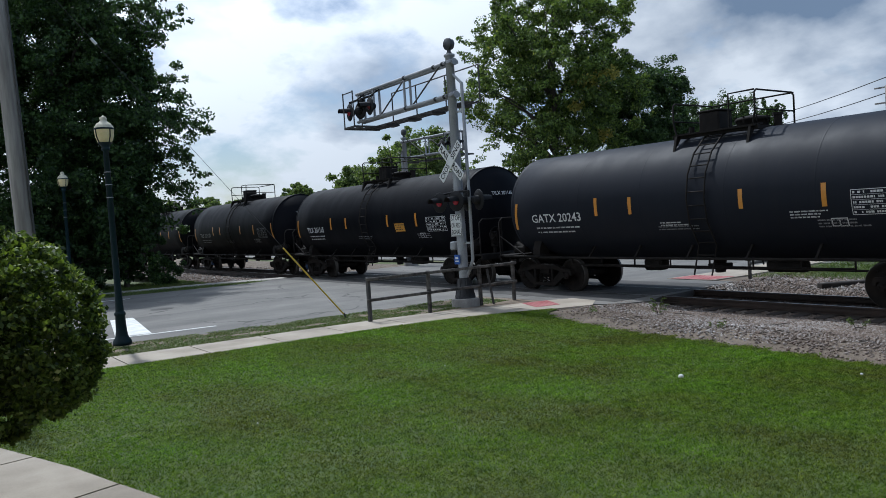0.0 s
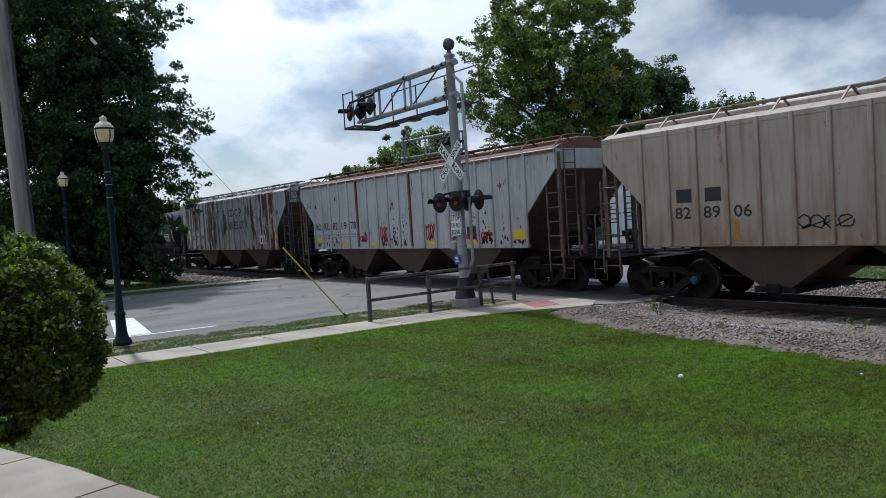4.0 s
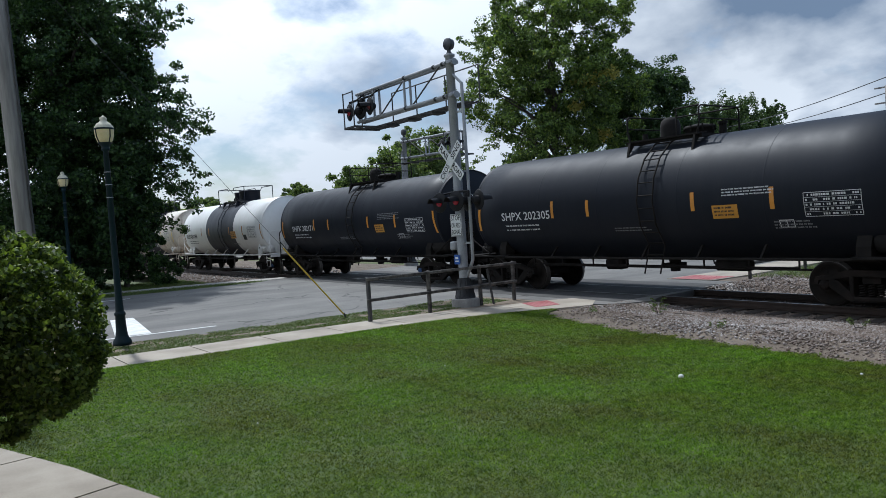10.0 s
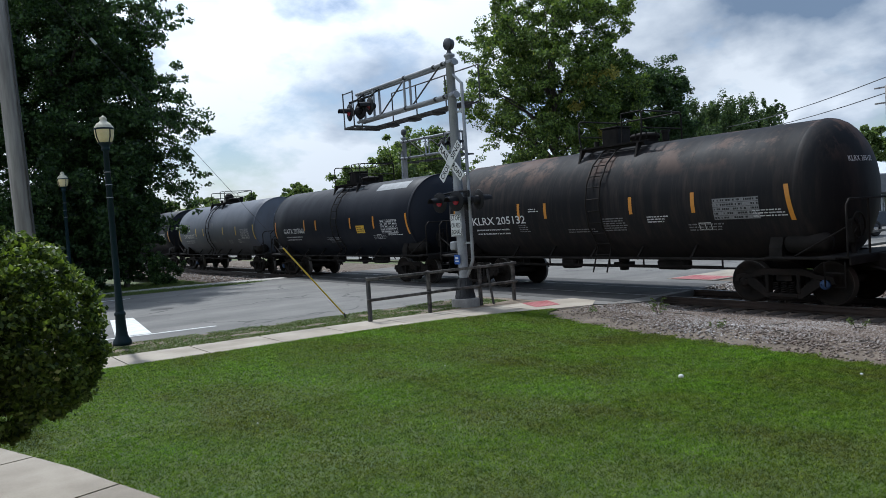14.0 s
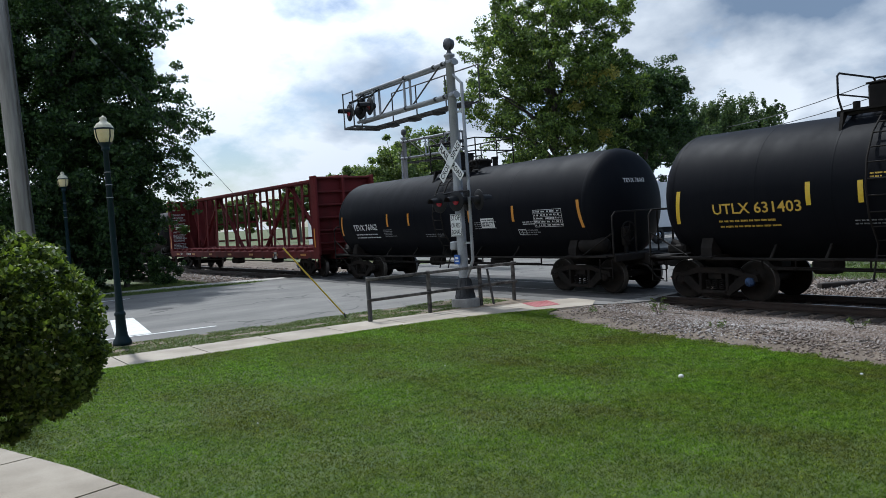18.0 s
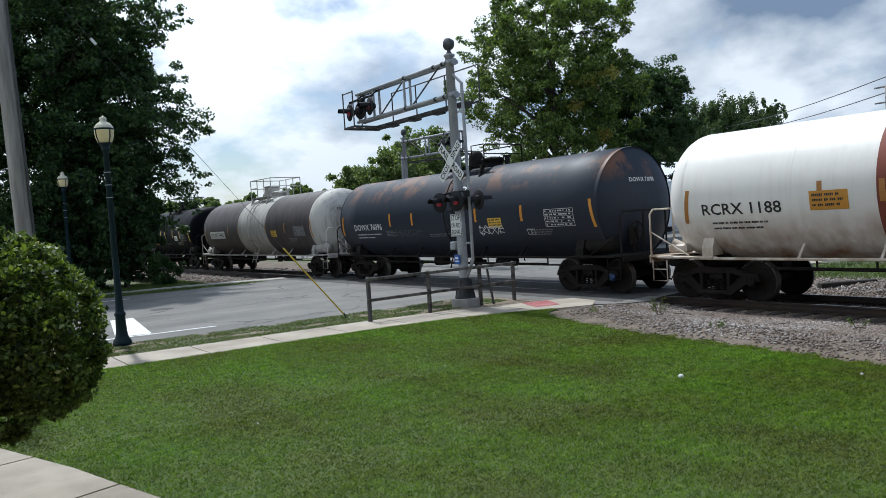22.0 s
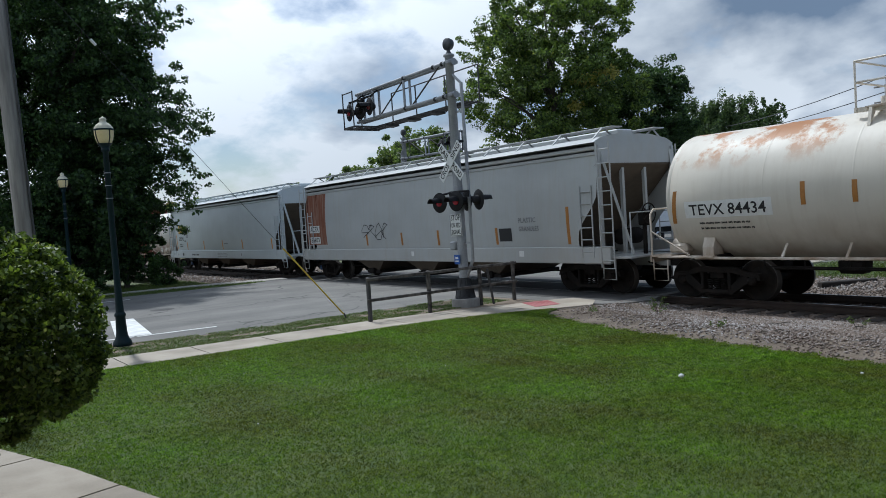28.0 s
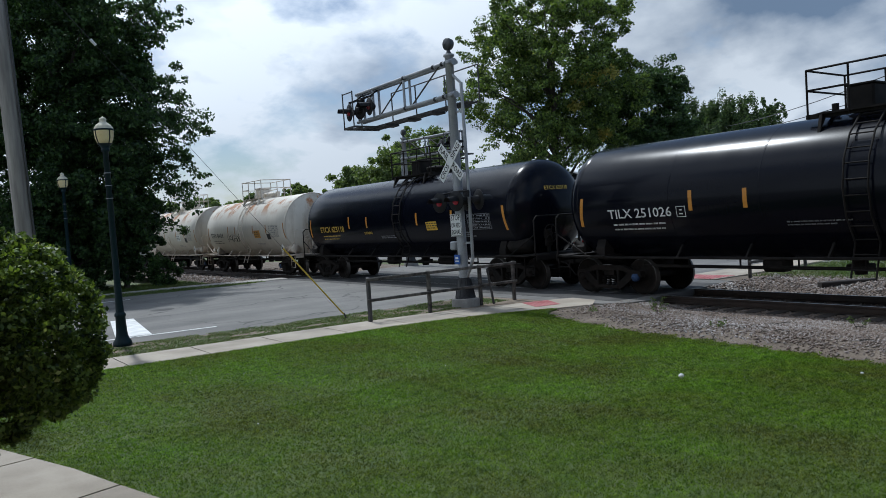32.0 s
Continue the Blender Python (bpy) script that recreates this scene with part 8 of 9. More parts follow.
def tree(label, x, y, height, crown_z, rx, ry, rz, clumps, per, size, mat, seed, trunk_r=0.28, trunk_h=None, name="tree", low=0.0, spread=0.16, amber=0, skip=None, group="", limbs=26, sprays=0, tall=0.72, lift=-0.45, boughs=0):
    """A trunk with limbs reaching to the clumps of its crown."""
    rng = np.random.default_rng(seed)
    t = thing(name, label, "tree", group, at=pose(x, y, -0.1))
    centres, radii = [], []
    # boughs: the crown gathers in lumps with shade between them
    lumps = []
    while len(lumps) < boughs:
        d = rng.normal(size=3)
        d /= np.linalg.norm(d)
        wob = 0.84 + 0.46 * noise.noise(Vector((d[0] * 2.2 + seed, d[1] * 2.2, d[2] * 2.2)))
        p = np.array([d[0] * rx, d[1] * ry, d[2] * rz]) * wob * rng.uniform(0.45, 0.90) + np.array([0, 0, crown_z])
        if p[2] > low + 0.6:
            lumps.append((p, (rx + ry + rz) / 3 * rng.uniform(0.17, 0.30)))
    while lumps and len(centres) < clumps * 0.62:
        c, rb = lumps[rng.integers(len(lumps))]
        d = rng.normal(size=3) + np.array([0, 0, 0.5])
        d /= np.linalg.norm(d)
        p = c + d * rb * rng.uniform(0.55, 1.0) * np.array([1.15, 1.15, 0.8])
        if p[2] > low:
            centres.append(p)
            radii.append((rx + ry + rz) / 3 * spread * rng.uniform(0.5, 1.0))
    while len(centres) < clumps:
        d = rng.normal(size=3)
        d /= np.linalg.norm(d)
        u = rng.random() ** 0.30
        spray = rng.random() < 0.10
        if spray:
            u = rng.uniform(0.98, 1.10)
        wob = 0.78 + 0.46 * noise.noise(Vector((d[0] * 2.2 + seed, d[1] * 2.2, d[2] * 2.2)))
        p = np.array([d[0] * rx, d[1] * ry, d[2] * rz]) * u * wob
        p[2] += crown_z
        if p[2] < low:
            continue
        if skip and skip(p[0] + x, p[1] + y, p[2]):
            continue
        centres.append(p)
        radii.append((rx + ry + rz) / 3 * spread * (0.6 if spray else rng.uniform(0.6, 1.3)))
    # leafy branch ends that reach out of the crown
    twigs, twig_r = [], []
    for _ in range(sprays):
        d = rng.normal(size=3)
        d[2] = d[2] * 0.8
        d /= np.linalg.norm(d)
        wob = 0.78 + 0.46 * noise.noise(Vector((d[0] * 2.2 + seed, d[1] * 2.2, d[2] * 2.2)))
        reach = rng.uniform(0.10, 0.30)
        for k in range(7):
            q = np.array([d[0] * rx, d[1] * ry, d[2] * rz]) * (wob * 0.9 + reach * k / 6)
            q[2] += crown_z + lift * reach * rz * (k / 6) ** 2
            if q[2] > low:
                twigs.append(q + rng.normal(0, 0.12, 3))
                twig_r.append((rx + ry + rz) / 3 * spread * (0.75 - 0.06 * k))
    v, f = leaf_cloud(rng, centres, radii, per, size, 0.25 if tall < 1 else 0.0, tall)
    if twigs:
        v2, f2 = leaf_cloud(rng, twigs, twig_r, per // 5, size, 0.3 if tall < 1 else 0.0, min(tall, 1.2) * 0.7)
        f = np.concatenate([f, f2 + len(v)])
        v = np.concatenate([v, v2])
    part("crown", raw_mesh("crown", v, f, mat), None, t, "crown of many small leaves")
    th = trunk_h or crown_z
    tm = Mesh()
    tm.lathe([(trunk_r * 1.5, 0), (trunk_r * 1.12, 0.4), (trunk_r, 1.2), (trunk_r * 0.8, th * 0.7), (trunk_r * 0.42, th + rz * 0.3), (0.03, th + rz * 0.8)], "z", 12)
    part("trunk", tm, M_BARK, t)
    order = rng.permutation(len(centres))[:limbs]
    for k, i in enumerate(order):
        c = Vector(centres[i])
        z0 = min(th + rz * 0.5, max(th * 0.45, c.z - (c.xy.length) * 0.75))
        a = Vector((0, 0, z0))
        mid = a.lerp(c, 0.5) + Vector((0, 0, 0.10 * (c - a).length))
        lm_ = Mesh()
        r0 = trunk_r * 0.36
        pts = [a, a.lerp(mid, 0.5) + Vector((0, 0, 0.1)), mid, mid.lerp(c, 0.5), c]
        for j in range(4):
            lm_.cyl(pts[j], pts[j + 1], r0 * (1 - j * 0.22), r0 * (0.78 - j * 0.22), 7, caps=False)
        part("limb", lm_, M_BARK, t)
    if amber:
        am = [c for c in centres if c[1] < -ry * 0.35 and -0.35 * rx < c[0] < 0.25 * rx and crown_z - 0.55 * rz < c[2] < crown_z - 0.05 * rz][:amber]
        if am:
            v, f = leaf_cloud(rng, np.asarray(am) + np.array([-0.2, -0.6, -0.2]), [0.55] * len(am), 160, size, 0.4)
            part("turned_leaves", raw_mesh("turned_leaves", v, f, M_LEAF_AMBER), None, t, "patch of leaves turned amber")
    return t


# the dark trees beside the line on the left
tree("tall dark green shade tree by the railway", 6.7, 37.4, 19, 8.8, 6.5, 4.9, 9.2, 1300, 115, 0.155, M_LEAF_DARK, 11, 0.34, 4.0, low=0.7, spread=0.085, sprays=210, lift=-0.2, boughs=95)
tree("tall dark green shade tree by the railway", -3.0, 38.0, 18, 8.6, 6.6, 5.0, 8.8, 620, 120, 0.20, M_LEAF_DARK, 12, 0.34, 4.0, low=0.7, spread=0.12)
tree("dark understorey tree at the edge of the wood", 7.0, 43.5, 7, 3.2, 5.5, 3.5, 3.0, 220, 80, 0.24, M_LEAF_DARK, 13, 0.14, 1.6, low=0.3, spread=0.14)
tree("dark understorey tree at the edge of the wood", 0.5, 43.0, 7, 3.0, 6.5, 3.0, 3.0, 220, 80, 0.24, M_LEAF_DARK, 14, 0.14, 1.6, low=0.3, spread=0.14)
tree("dark low tree under the tall ones", 8.5, 36.2, 6, 2.9, 2.1, 1.4, 2.8, 170, 110, 0.15, M_LEAF_DARK, 15, 0.10, 1.2, low=0.25, spread=0.15, limbs=8)
tree("dark low tree under the tall ones", 5.6, 36.0, 6, 2.7, 2.4, 1.3, 2.7, 170, 110, 0.15, M_LEAF_DARK, 16, 0.10, 1.2, low=0.25, spread=0.15, limbs=8)
for k in range(7):
    tree("dark shrub at the foot of the trees", 1.2 + 1.45 * k, 35.3 + 0.4 * (k % 3), 2, 0.7 + 0.2 * (k % 2), 1.1, 0.8, 0.8, 40, 90, 0.11, M_LEAF_DARK, 80 + k, 0.03, 0.4, name="shrub", low=0.1, spread=0.24, limbs=5, group="shrubs under the trees")
# the large maple across the tracks
tree("large green maple with a patch of amber leaves", 34.0, 34.0, 19, 10.9, 6.6, 6.3, 8.4, 760, 120, 0.17, M_LEAF_MID, 21, 0.36, 4.5, low=3.0, spread=0.085, amber=9, sprays=50, lift=0.0, boughs=64)
tree("smaller deep green maple beside the large one", 42.2, 33.6, 13, 8.4, 4.2, 4.0, 5.3, 500, 120, 0.165, M_LEAF_SHADE, 22, 0.22, 4.0, low=2.2, spread=0.11, sprays=14, lift=0.2, boughs=30)
# farther trees, with upright shoots
tree("green tree behind the shop roof", 76.5, 56.5, 16, 8.6, 5.2, 5.5, 5.6, 380, 120, 0.24, M_LEAF_GROVE, 31, 0.25, 4.0, spread=0.085, limbs=8, tall=2.2, sprays=12, lift=0.5)
tree("green tree behind the shop roof", 80.0, 52.8, 16, 9.0, 4.6, 5, 6.6, 380, 120, 0.24, M_LEAF_GROVE, 32, 0.25, 4.0, spread=0.085, limbs=8, tall=2.4, sprays=12, lift=0.5)
tree("green tree behind the shop roof", 82.6, 49.8, 14, 8.2, 3.4, 4, 6.4, 320, 120, 0.24, M_LEAF_GROVE, 38, 0.25, 4.0, spread=0.085, limbs=8, tall=2.4, sprays=12, lift=0.5)
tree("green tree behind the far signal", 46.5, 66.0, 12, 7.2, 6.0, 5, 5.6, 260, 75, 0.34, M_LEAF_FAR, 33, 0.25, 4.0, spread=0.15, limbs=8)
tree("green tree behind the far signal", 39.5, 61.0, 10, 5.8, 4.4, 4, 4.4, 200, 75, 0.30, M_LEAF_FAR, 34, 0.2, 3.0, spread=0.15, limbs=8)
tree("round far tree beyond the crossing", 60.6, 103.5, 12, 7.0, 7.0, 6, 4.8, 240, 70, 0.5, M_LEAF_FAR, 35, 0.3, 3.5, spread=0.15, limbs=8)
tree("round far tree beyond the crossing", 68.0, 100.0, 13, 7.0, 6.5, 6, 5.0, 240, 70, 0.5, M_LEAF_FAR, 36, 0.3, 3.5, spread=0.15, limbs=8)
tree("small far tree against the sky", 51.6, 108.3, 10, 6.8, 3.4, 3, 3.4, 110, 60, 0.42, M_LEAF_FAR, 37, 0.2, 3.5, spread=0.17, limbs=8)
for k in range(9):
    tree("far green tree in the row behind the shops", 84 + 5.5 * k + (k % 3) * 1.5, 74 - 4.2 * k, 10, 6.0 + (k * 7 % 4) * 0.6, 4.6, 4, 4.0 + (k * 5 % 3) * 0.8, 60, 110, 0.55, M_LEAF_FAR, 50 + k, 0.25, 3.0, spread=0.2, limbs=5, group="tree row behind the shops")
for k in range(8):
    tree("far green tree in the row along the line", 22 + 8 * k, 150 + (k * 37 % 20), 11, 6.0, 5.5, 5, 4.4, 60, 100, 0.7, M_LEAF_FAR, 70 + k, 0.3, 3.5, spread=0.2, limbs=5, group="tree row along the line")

# clipped bush by the front walk
rng = np.random.default_rng(5)
bush = thing("bush", "clipped round green bush on bare stems beside the walk", "bush", at=pose(0.50, 7.30, 0.02))
cs, rs = [], []
for k in range(820):
    a, h = rng.uniform(0, 2 * np.pi), rng.uniform(-1, 1)
    r = math.sqrt(1 - h * h) if h > 0 else (1 - abs(h) ** 2.5) ** 0.4
    d = np.array([r * math.cos(a), r * math.sin(a), h])
    w = 0.96 + 0.08 * noise.noise(Vector(d * 2.6))
    u = 1.0 if k < 520 else rng.random() ** 0.4 * 0.85
    p = d * np.array([0.95, 0.95, 0.87]) * w * u
    cs.append(p + np.array([0, 0, 1.525]))
    rs.append(0.088 * rng.uniform(0.6, 1.5))
v, f = leaf_cloud(rng, cs, rs, 95, 0.046, 0.3)
part("foliage", raw_mesh("foliage", v, f, M_LEAF_BUSH), None, bush, "dense small green leaves")
for k in range(9):
    a = k * 0.7
    m = Mesh()
    foot = Vector((-0.24 + 0.05 * math.cos(a), 0.17 + 0.05 * math.sin(a), 0))
    fork = foot + Vector((0.05 * math.cos(a), 0.05 * math.sin(a), 0.8))
    m.cyl(foot, fork, 0.024, 0.019, 7)
    m.cyl(fork, (0.6 * math.cos(a), 0.6 * math.sin(a), 1.6 + 0.3 * math.sin(k * 2.1)), 0.019, 0.007, 7)
    part("stem", m, M_BARK, bush)

m = Mesh()
m.lathe([(0.001, 0.05), (0.25, 0.045), (0.42, 0.016), (0.44, -0.05)], "z", 28)
solid("planting_bed", m, surface("bed_soil", (0.05, 0.036, 0.026), (0.09, 0.066, 0.048), 5.0, 0.95, grain=40, bump=0.6, dist=0.02), "round bed of dark soil under the bush", "planting bed", kind="structure", at=pose(0.26, 7.47, 0.0))

# mown grass: blades thin out with distance from the stand
def grass_material(name):
    """Mown turf: lush and thin patches, with clumps and single pale blades."""
    m = leaf_material(name, (0.060, 0.096, 0.016), (0.250, 0.318, 0.046), (0.44, 0.43, 0.22), 0.45)
    nt = m.node_tree
    b = nt.nodes["Principled BSDF"]
    col = b.inputs["Base Color"].links[0].from_socket
    lush = ramp_of(nt, noise_of(nt, 0.55, (1.3, 0.7, 1), detail=7, rough=0.62), 0.36, 0.64, (0.72, 0.60, 0.72, 1), (0.86, 1.16, 0.52, 1))
    col = blend(nt, 1.0, col, lush, "MULTIPLY")
    clump = ramp_of(nt, noise_of(nt, 6.0, (1.0, 1.2, 1), detail=8, rough=0.72), 0.36, 0.62, (0.50, 0.56, 0.46, 1), (1.36, 1.34, 1.10, 1))
    col = blend(nt, 1.0, col, clump, "MULTIPLY")
    tuft = ramp_of(nt, noise_of(nt, 26.0, (1.0, 1.0, 1), detail=4, rough=0.7), 0.36, 0.64, (0.62, 0.66, 0.58, 1), (1.42, 1.38, 1.25, 1))
    col = blend(nt, 1.0, col, tuft, "MULTIPLY")
    worn = ramp_of(nt, noise_of(nt, 3.1, (1, 1.4, 1), detail=7, rough=0.7), 0.56, 0.72)
    col = blend(nt, blend(nt, 1.0, worn, (0.4, 0.4, 0.4), "MULTIPLY"), col, (0.19, 0.21, 0.10))
    nt.links.new(col, b.inputs["Base Color"])
    b.inputs["Specular IOR Level"].default_value = 0.12
    tr = [n for n in nt.nodes if n.type == "BSDF_TRANSLUCENT"][0]
    nt.links.new(blend(nt, 1.0, col, (0.9, 1.1, 0.5), "MULTIPLY"), tr.inputs["Color"])
    return m


M_BLADE = grass_material("grass_blades")
M_BLADE_DRY = leaf_material("verge_grass", (0.05, 0.10, 0.014), (0.14, 0.20, 0.035), (0.22, 0.18, 0.09), 0.3, patch=0.25)


def blades(name, label, pts, rng, h, w, mat):
    n = len(pts)
    hh = h * rng.uniform(0.5, 1.25, n)
    dist = np.linalg.norm(pts[:, :2], axis=1)
    ww = w * rng.uniform(0.7, 1.4, n) * np.clip(dist / 6.0, 0.8, 2.4)
    a = rng.uniform(0, 2 * np.pi, n)
    lean = rng.normal(0, 1.15, (n, 2)) * hh[:, None]
    side = np.stack([np.cos(a), np.sin(a)], 1) * ww[:, None] / 2
    z = pts[:, 2]
    v = np.empty((n, 3, 3))
    v[:, 0, :2], v[:, 0, 2] = pts[:, :2] - side, z
    v[:, 1, :2], v[:, 1, 2] = pts[:, :2] + side, z
    v[:, 2, :2], v[:, 2, 2] = pts[:, :2] + lean, z + hh
    ob = new(name, raw_mesh(name, v.reshape(-1, 3), np.arange(3 * n).reshape(-1, 3), mat))
    return tagged(ob, label, "grass", kind="stuff")


rng = np.random.default_rng(8)
pts = []
for lo, hi, dens in ((2.5, 6.0, 7500), (6.0, 9.0, 5200), (9.0, 14.5, 3400)):
    n = int((hi - lo) * 12.5 * dens)
    q = np.stack([rng.uniform(-0.2, 12.3, n), rng.uniform(lo, hi, n)], 1)
    edge = np.interp(q[:, 1], [p[1] for p in LAWN_EDGE[::-1]], [p[0] for p in LAWN_EDGE[::-1]])
    near_w = np.interp(q[:, 0], [p[0] for p in WALK_LOW], [p[1] for p in WALK_LOW])
    front = np.interp(q[:, 1], [4.0, 5.3, 6.73, 8.25, 9.72, 10.6], [2.2, 2.0, 1.7, 1.30, 0.81, -0.5])
    wig = 0.07 * np.sin(q[:, 1] * 7) + 0.05 * np.sin(q[:, 1] * 17 + 1)
    ok = (q[:, 0] < edge + wig - 0.02 + rng.exponential(0.05, n)) & (q[:, 1] < near_w + 0.03) & (q[:, 0] > front - 0.02) & (q[:, 0] > q[:, 1] * 0.08 - 0.1)
    pts.append(q[ok])
q = np.concatenate(pts)
blades("lawn_grass", "short mown green grass blades of the lawn", np.column_stack([q, np.full(len(q), -0.006)]), rng, 0.023, 0.0072, M_BLADE)
n = 60000
q = np.stack([rng.uniform(0.5, 13.0, n), rng.uniform(15.0, 17.2, n)], 1)
hi_w = np.interp(q[:, 0], [p[0] for p in WALK_HIGH], [p[1] for p in WALK_HIGH])
rd = np.interp(q[:, 0], [-30, 5, 9.5, 13.4], [17.3, 17.1, 16.85, 16.8])
pat = np.array([noise.noise(Vector((a * 0.9, b * 2.5, 7))) + 0.5 * noise.noise(Vector((a * 3, b * 3, 2))) for a, b in q])
ok = (q[:, 1] > hi_w + 0.0) & (q[:, 1] < rd) & (pat + rng.normal(0, 0.16, n) > -0.16 - 0.25 * (q[:, 1] - hi_w < 0.5))
blades("verge_grass", "patchy grass on the roadside verge", np.column_stack([q[ok], np.full(ok.sum(), -0.014)]), rng, 0.030, 0.009, M_BLADE_DRY)
n = 50000
q = np.stack([rng.uniform(20.3, 30.0, n), rng.uniform(-2.0, 12.6, n)], 1)
pat = np.array([noise.noise(Vector((a * 0.5, b * 0.5, 3))) for a, b in q])
ok = pat > -0.1
blades("far_grass", "rough grass across the tracks", np.column_stack([q[ok], np.full(ok.sum(), -0.08)]), rng, 0.16, 0.012, M_BLADE_DRY)
n = 50000
q = np.stack([rng.uniform(-3, 13.0, n), rng.uniform(31.0, 38.0, n)], 1)
lo_w = np.interp(q[:, 0], [p[0] for p in FAR_LOW], [p[1] for p in FAR_LOW])
hi_w = np.interp(q[:, 0], [p[0] for p in FAR_HIGH], [p[1] for p in FAR_HIGH])
q = q[((q[:, 1] < lo_w) | (q[:, 1] > hi_w)) & ((q[:, 0] < 11.3) | (q[:, 1] < lo_w)) & (q[:, 1] > np.interp(q[:, 0], [7, 10, 12, 13], [31.2, 31.0, 30.95, 31.2]))]
n = len(q)
blades("roadside_grass", "unmown grass beyond the road", np.column_stack([q, np.full(n, -0.03)]), rng, 0.10, 0.012, M_BLADE_DRY)

# weeds in the ballast
def weed(x, y, h, seed):
    rg = np.random.default_rng(seed)
    w = thing("weed", "thin dry weed growing in the ballast", "weed", "weeds in the ballast", at=pose(x, y, -0.12))
    m = Mesh()
    cs = []
    for k in range(5):
        a = rg.uniform(0, 6.28)
        tip = Vector((0.16 * math.cos(a), 0.16 * math.sin(a), h * rg.uniform(0.6, 1.0)))
        m.cyl((0, 0, 0), tip, 0.004, 0.002, 5)
        cs += [tip, tip * 0.7]
    part("stem", m, M_BARK, w)
    v, f = leaf_cloud(rg, [tuple(c) for c in cs], [0.05] * len(cs), 9, 0.035)
    tagged(part("leaf", raw_mesh("leaf", v, f, M_BLADE_DRY), None, w), kind="stuff")


for k, (x, y, h) in enumerate(((13.2, 10.4, 0.42), (13.0, 10.2, 0.3), (12.0, 8.2, 0.2), (13.3, 6.3, 0.25), (12.6, 11.6, 0.18), (19.6, 7.2, 0.3), (19.9, 8.6, 0.35))):
    weed(x, y, h, 300 + k)
tw = np.random.default_rng(77)
for k in range(14):
    x, y, a, l = tw.uniform(11.2, 13.8), tw.uniform(4.5, 11.6), tw.uniform(0, 3.1), tw.uniform(0.18, 0.55)
    m = Mesh()
    d = Vector((math.cos(a), math.sin(a), 0)) * l / 2
    bend = Vector((-d.y, d.x, 0)) * tw.uniform(-0.3, 0.3) + Vector((0, 0, 0.015))
    m.tube([-d, bend, d], 0.008, 5)
    m.tube([bend, bend + d * 0.5 + Vector((d.y, -d.x, 0)) * 0.5], 0.005, 5)
    solid("twig", m, M_BARK, "thin dark fallen twig lying on the ballast", "twig", "twigs on the ballast", at=pose(x, y, float(bed_z(x, y)) + 0.03))
M_LITTER = plain("paper_white", (0.75, 0.75, 0.75), 0.7)
for k, (x, y, s) in enumerate(((8.02, 6.02, 0.035), (9.45, 4.45, 0.018), (3.25, 8.3, 0.010), (6.6, 9.2, 0.008))):
    m = Mesh()
    m.lathe([(0.001, 0.0), (s, s * 0.3), (s * 1.1, s * 0.8), (s * 0.5, s * 1.4), (0.001, s * 1.5)], "z", 9)
    solid("litter", m, M_LITTER, "small white scrap lying on the lawn", "litter", "scraps on the lawn", at=pose(x, y, 0.03))

# ---- ballast stones, ties, pavement slabs ----
rng = np.random.default_rng(4)
# a crushed stone: an octahedron whose corners are pushed about
ico = np.array([(1, 0, 0), (-1, 0, 0), (0, 1, 0), (0, -1, 0), (0, 0, 1), (0, 0, -1)], float)
icf = np.array([(0, 2, 4), (2, 1, 4), (1, 3, 4), (3, 0, 4), (2, 0, 5), (1, 2, 5), (3, 1, 5), (0, 3, 5)])


def stones(name, label, q, size, mat):
    n = len(q)
    s = size * rng.uniform(0.5, 1.3, (n, 1, 3)) * np.array([1.15, 1.15, 0.8])
    jit = 1 + rng.normal(0, 0.15, (n, 6, 1))
    a = rng.uniform(0, 6.28, n)
    ca, sa = np.cos(a)[:, None], np.sin(a)[:, None]
    p = ico[None] * s * jit + rng.normal(0, 0.30, (n, 6, 3)) * size
    x, y = p[:, :, 0] * ca - p[:, :, 1] * sa, p[:, :, 0] * sa + p[:, :, 1] * ca
    v = np.stack([x, y, p[:, :, 2]], 2) + q[:, None, :]
    f = (icf[None] + (np.arange(n) * 6)[:, None, None]).reshape(-1, 3)
    return tagged(new(name, raw_mesh(name, v.reshape(-1, 3), f, mat)), label, "gravel", kind="stuff")


n = 120000
q = np.stack([rng.uniform(10.0, 15.2, n), rng.uniform(1.5, 13.1, n)], 1)
edge = np.interp(q[:, 1], [p[1] for p in LAWN_EDGE[::-1]], [p[0] for p in LAWN_EDGE[::-1]])
dens = np.clip((q[:, 0] - edge - 0.15) / 2.2, 0.16, 1) ** 1.7 * np.interp(q[:, 1], [6.0, 9.5, 12.0], [1.0, 0.75, 0.42])
ok = (q[:, 0] > edge + 0.02) & (rng.random(n) < dens) & ~((q[:, 0] > 13.2) & (q[:, 1] > 12.2))
q = q[ok]
stones("ballast_stones", "loose grey and brown crushed ballast stones", np.column_stack([q, bed_z(q[:, 0], q[:, 1]) + rng.uniform(-0.005, 0.02, len(q))]), 0.0235, M_STONE)
n = 16000
q = np.stack([rng.uniform(16.4, 20.8, n), rng.uniform(2.0, 12.2, n)], 1)
stones("ballast_stones_far", "loose grey ballast stones across the rails", np.column_stack([q, bed_z(q[:, 0], q[:, 1]) + rng.uniform(-0.005, 0.02, n)]), 0.04, M_STONE)
n = 9000
q = np.stack([rng.uniform(11.8, 18.5, n), rng.uniform(31.8, 60, n)], 1)
stones("ballast_stones_north", "loose grey ballast stones beyond the road", np.column_stack([q, bed_z(q[:, 0], q[:, 1]) + rng.uniform(-0.005, 0.03, n)]), 0.06, M_STONE)

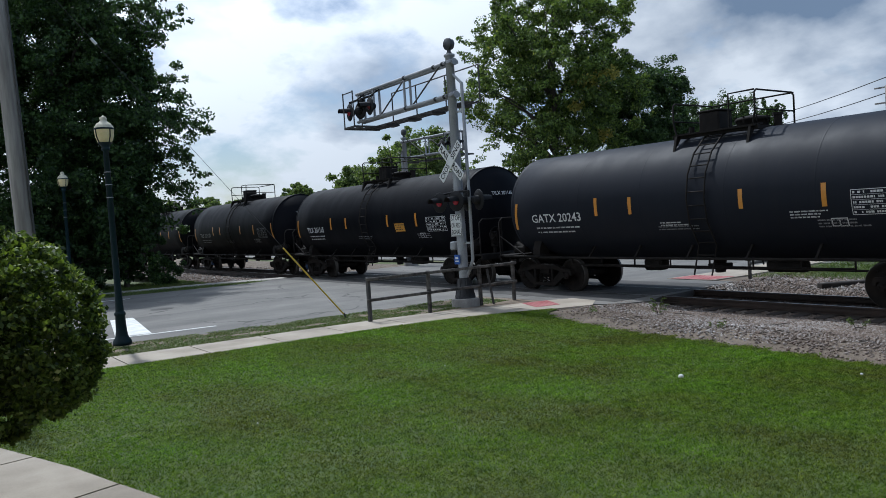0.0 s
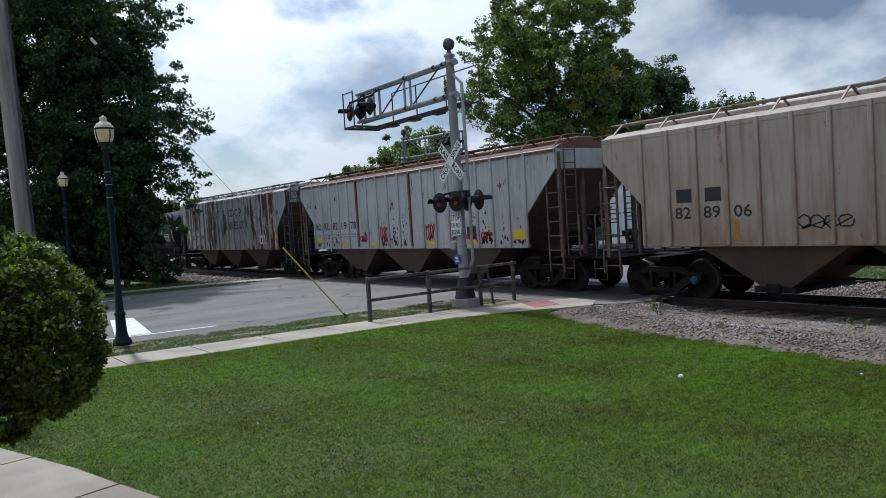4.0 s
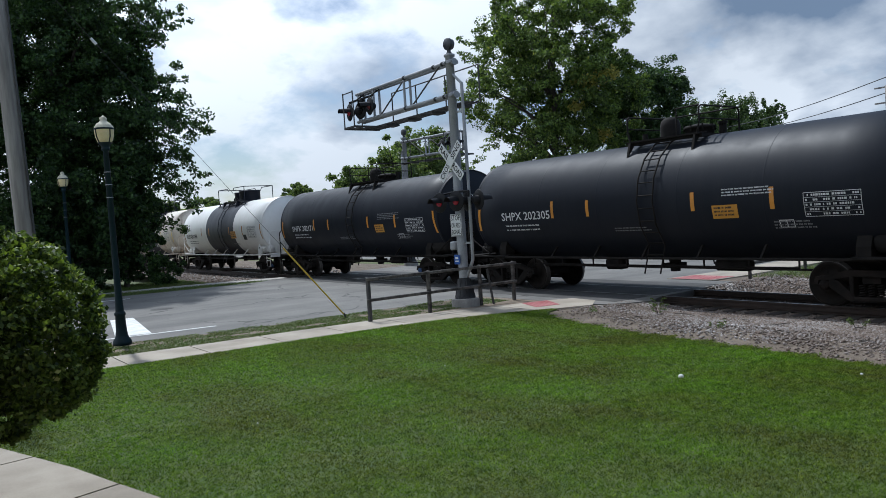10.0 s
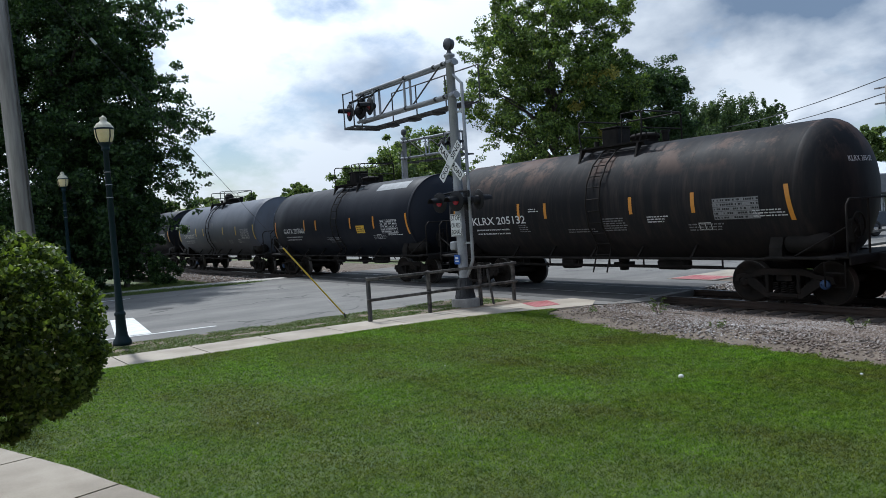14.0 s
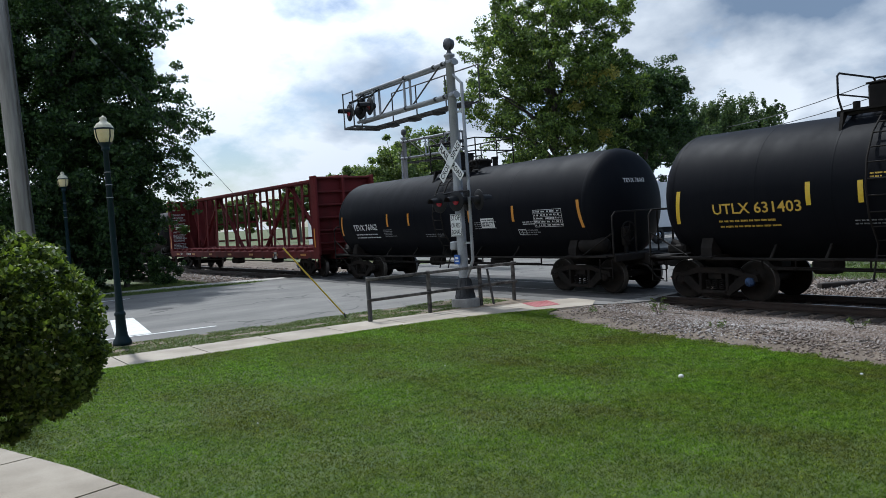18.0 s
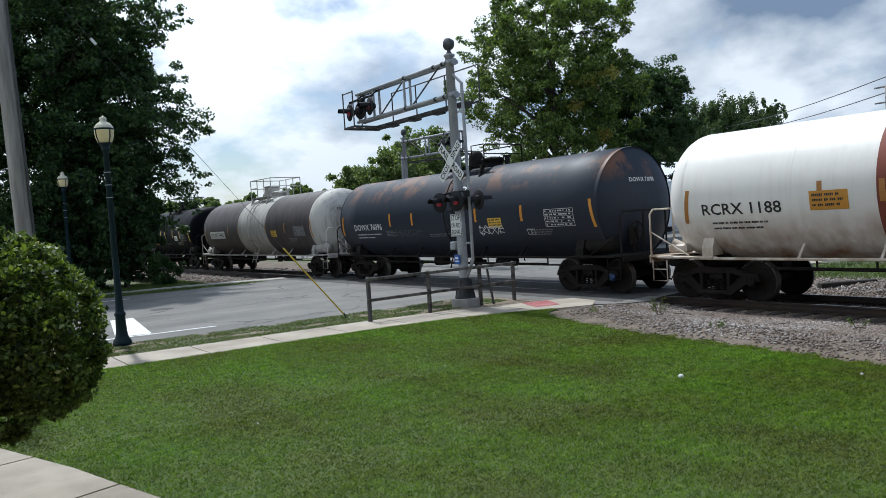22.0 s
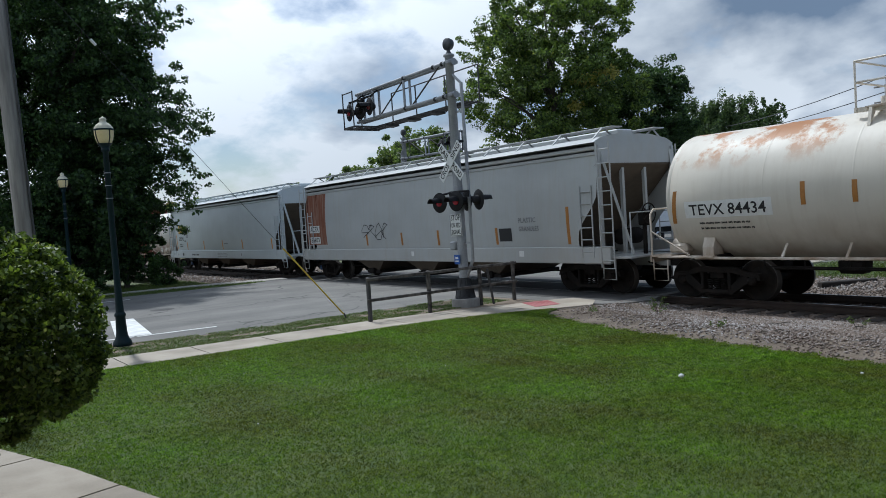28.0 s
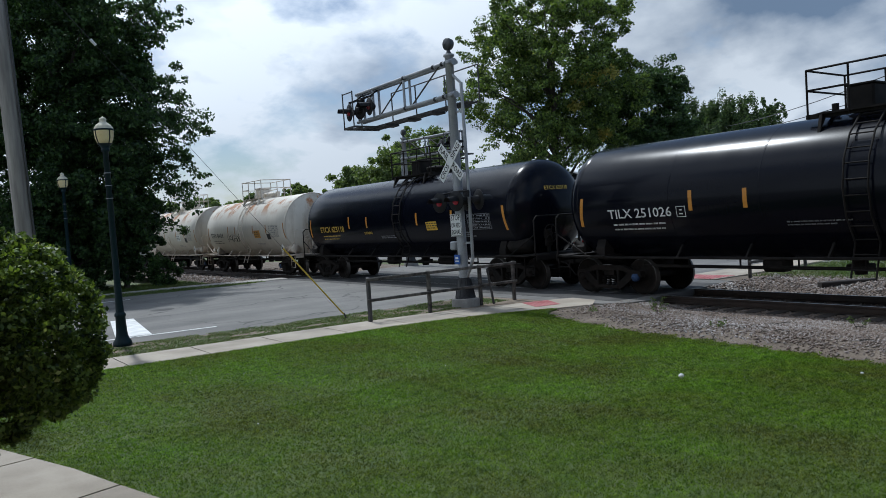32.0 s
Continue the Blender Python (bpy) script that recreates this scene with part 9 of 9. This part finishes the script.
tie_me = Mesh().box((0, 0, -0.262), (2.75, 0.24, 0.19), bev=0.015).build("tie", M_TIE)
for k in range(28):
    part("tie", tie_me, None, track, at=pose(0, -2.0 + k * 0.51, 0))
for k in range(50):
    part("tie", tie_me, None, track, at=pose(0, 32.0 + k * 0.56, 0))

pave = thing("pavement", "pale concrete pavement in jointed slabs", "pavement", kind="structure")
xs_ = [-4.0 + 1.45 * k for k in range(12)]
for a, b in zip(xs_, xs_[1:]):
    m = Mesh()
    g = 0.012
    o = [(a + g, along(WALK_LOW, a)), ((a + b) / 2, along(WALK_LOW, (a + b) / 2)), (b - g, along(WALK_LOW, b)), (b - g, along(WALK_HIGH, b)), ((a + b) / 2, along(WALK_HIGH, (a + b) / 2)), (a + g, along(WALK_HIGH, a))]
    m.slab(o, "z", -0.12, 0.0)
    part("slab", m, M_CONCRETE, pave)
m = Mesh()
m.slab([(11.97, along(WALK_LOW, 11.97)), (12.4, 12.66), (13.25, 12.35), (13.95, 12.9), (14.05, 13.75), (13.4, 14.05), (12.4, 14.32), (11.97, along(WALK_HIGH, 11.97))], "z", -0.12, 0.0)
part("slab", m, M_CONCRETE, pave)

front = thing("front_walk", "pale concrete front walk with scored joints", "pavement", kind="structure")
seg = [[(2.6, 0.8), (2.35, 3.0), (2.2, 4.0), (2.02, 5.15), (-3, 4.1), (-3, 0.8)],
       [(2.01, 5.18), (1.7, 6.73), (1.53, 7.35), (-3, 6.2), (-3, 4.13)],
       [(1.52, 7.38), (1.30, 8.25), (1.05, 9.0), (-3, 8.3), (-3, 6.23)],
       [(1.04, 9.03), (0.81, 9.72), (-0.5, 10.6), (-2.5, 11.2), (-3, 11.3), (-3, 8.33)]]
for o in seg:
    m = Mesh()
    m.slab(o, "z", -0.12, 0.012)
    part("slab", m, M_CONCRETE, front)
# ---- what moves ----
def motions():
    for car, at in walk_rows:
        walk(car, [(0.0, pose(TRACK, at, 0)), (32.0, pose(TRACK, at + SPEED * 32.0, 0))])
    # all wheels roll alike, so they share one set of keys
    turn = -math.degrees(SPEED / WHEEL_R)
    first = SPINNERS[0]
    walk(first, [(k / FPS, pose(0, 0, 0, turn * k / FPS)) for k in range(int(32 * FPS) + 1)])
    keys = first.animation_data
    for w in SPINNERS[1:]:
        w.rotation_mode = "QUATERNION"
        d = w.animation_data_create()
        d.action = keys.action
        d.action_slot = keys.action_slot


motions()
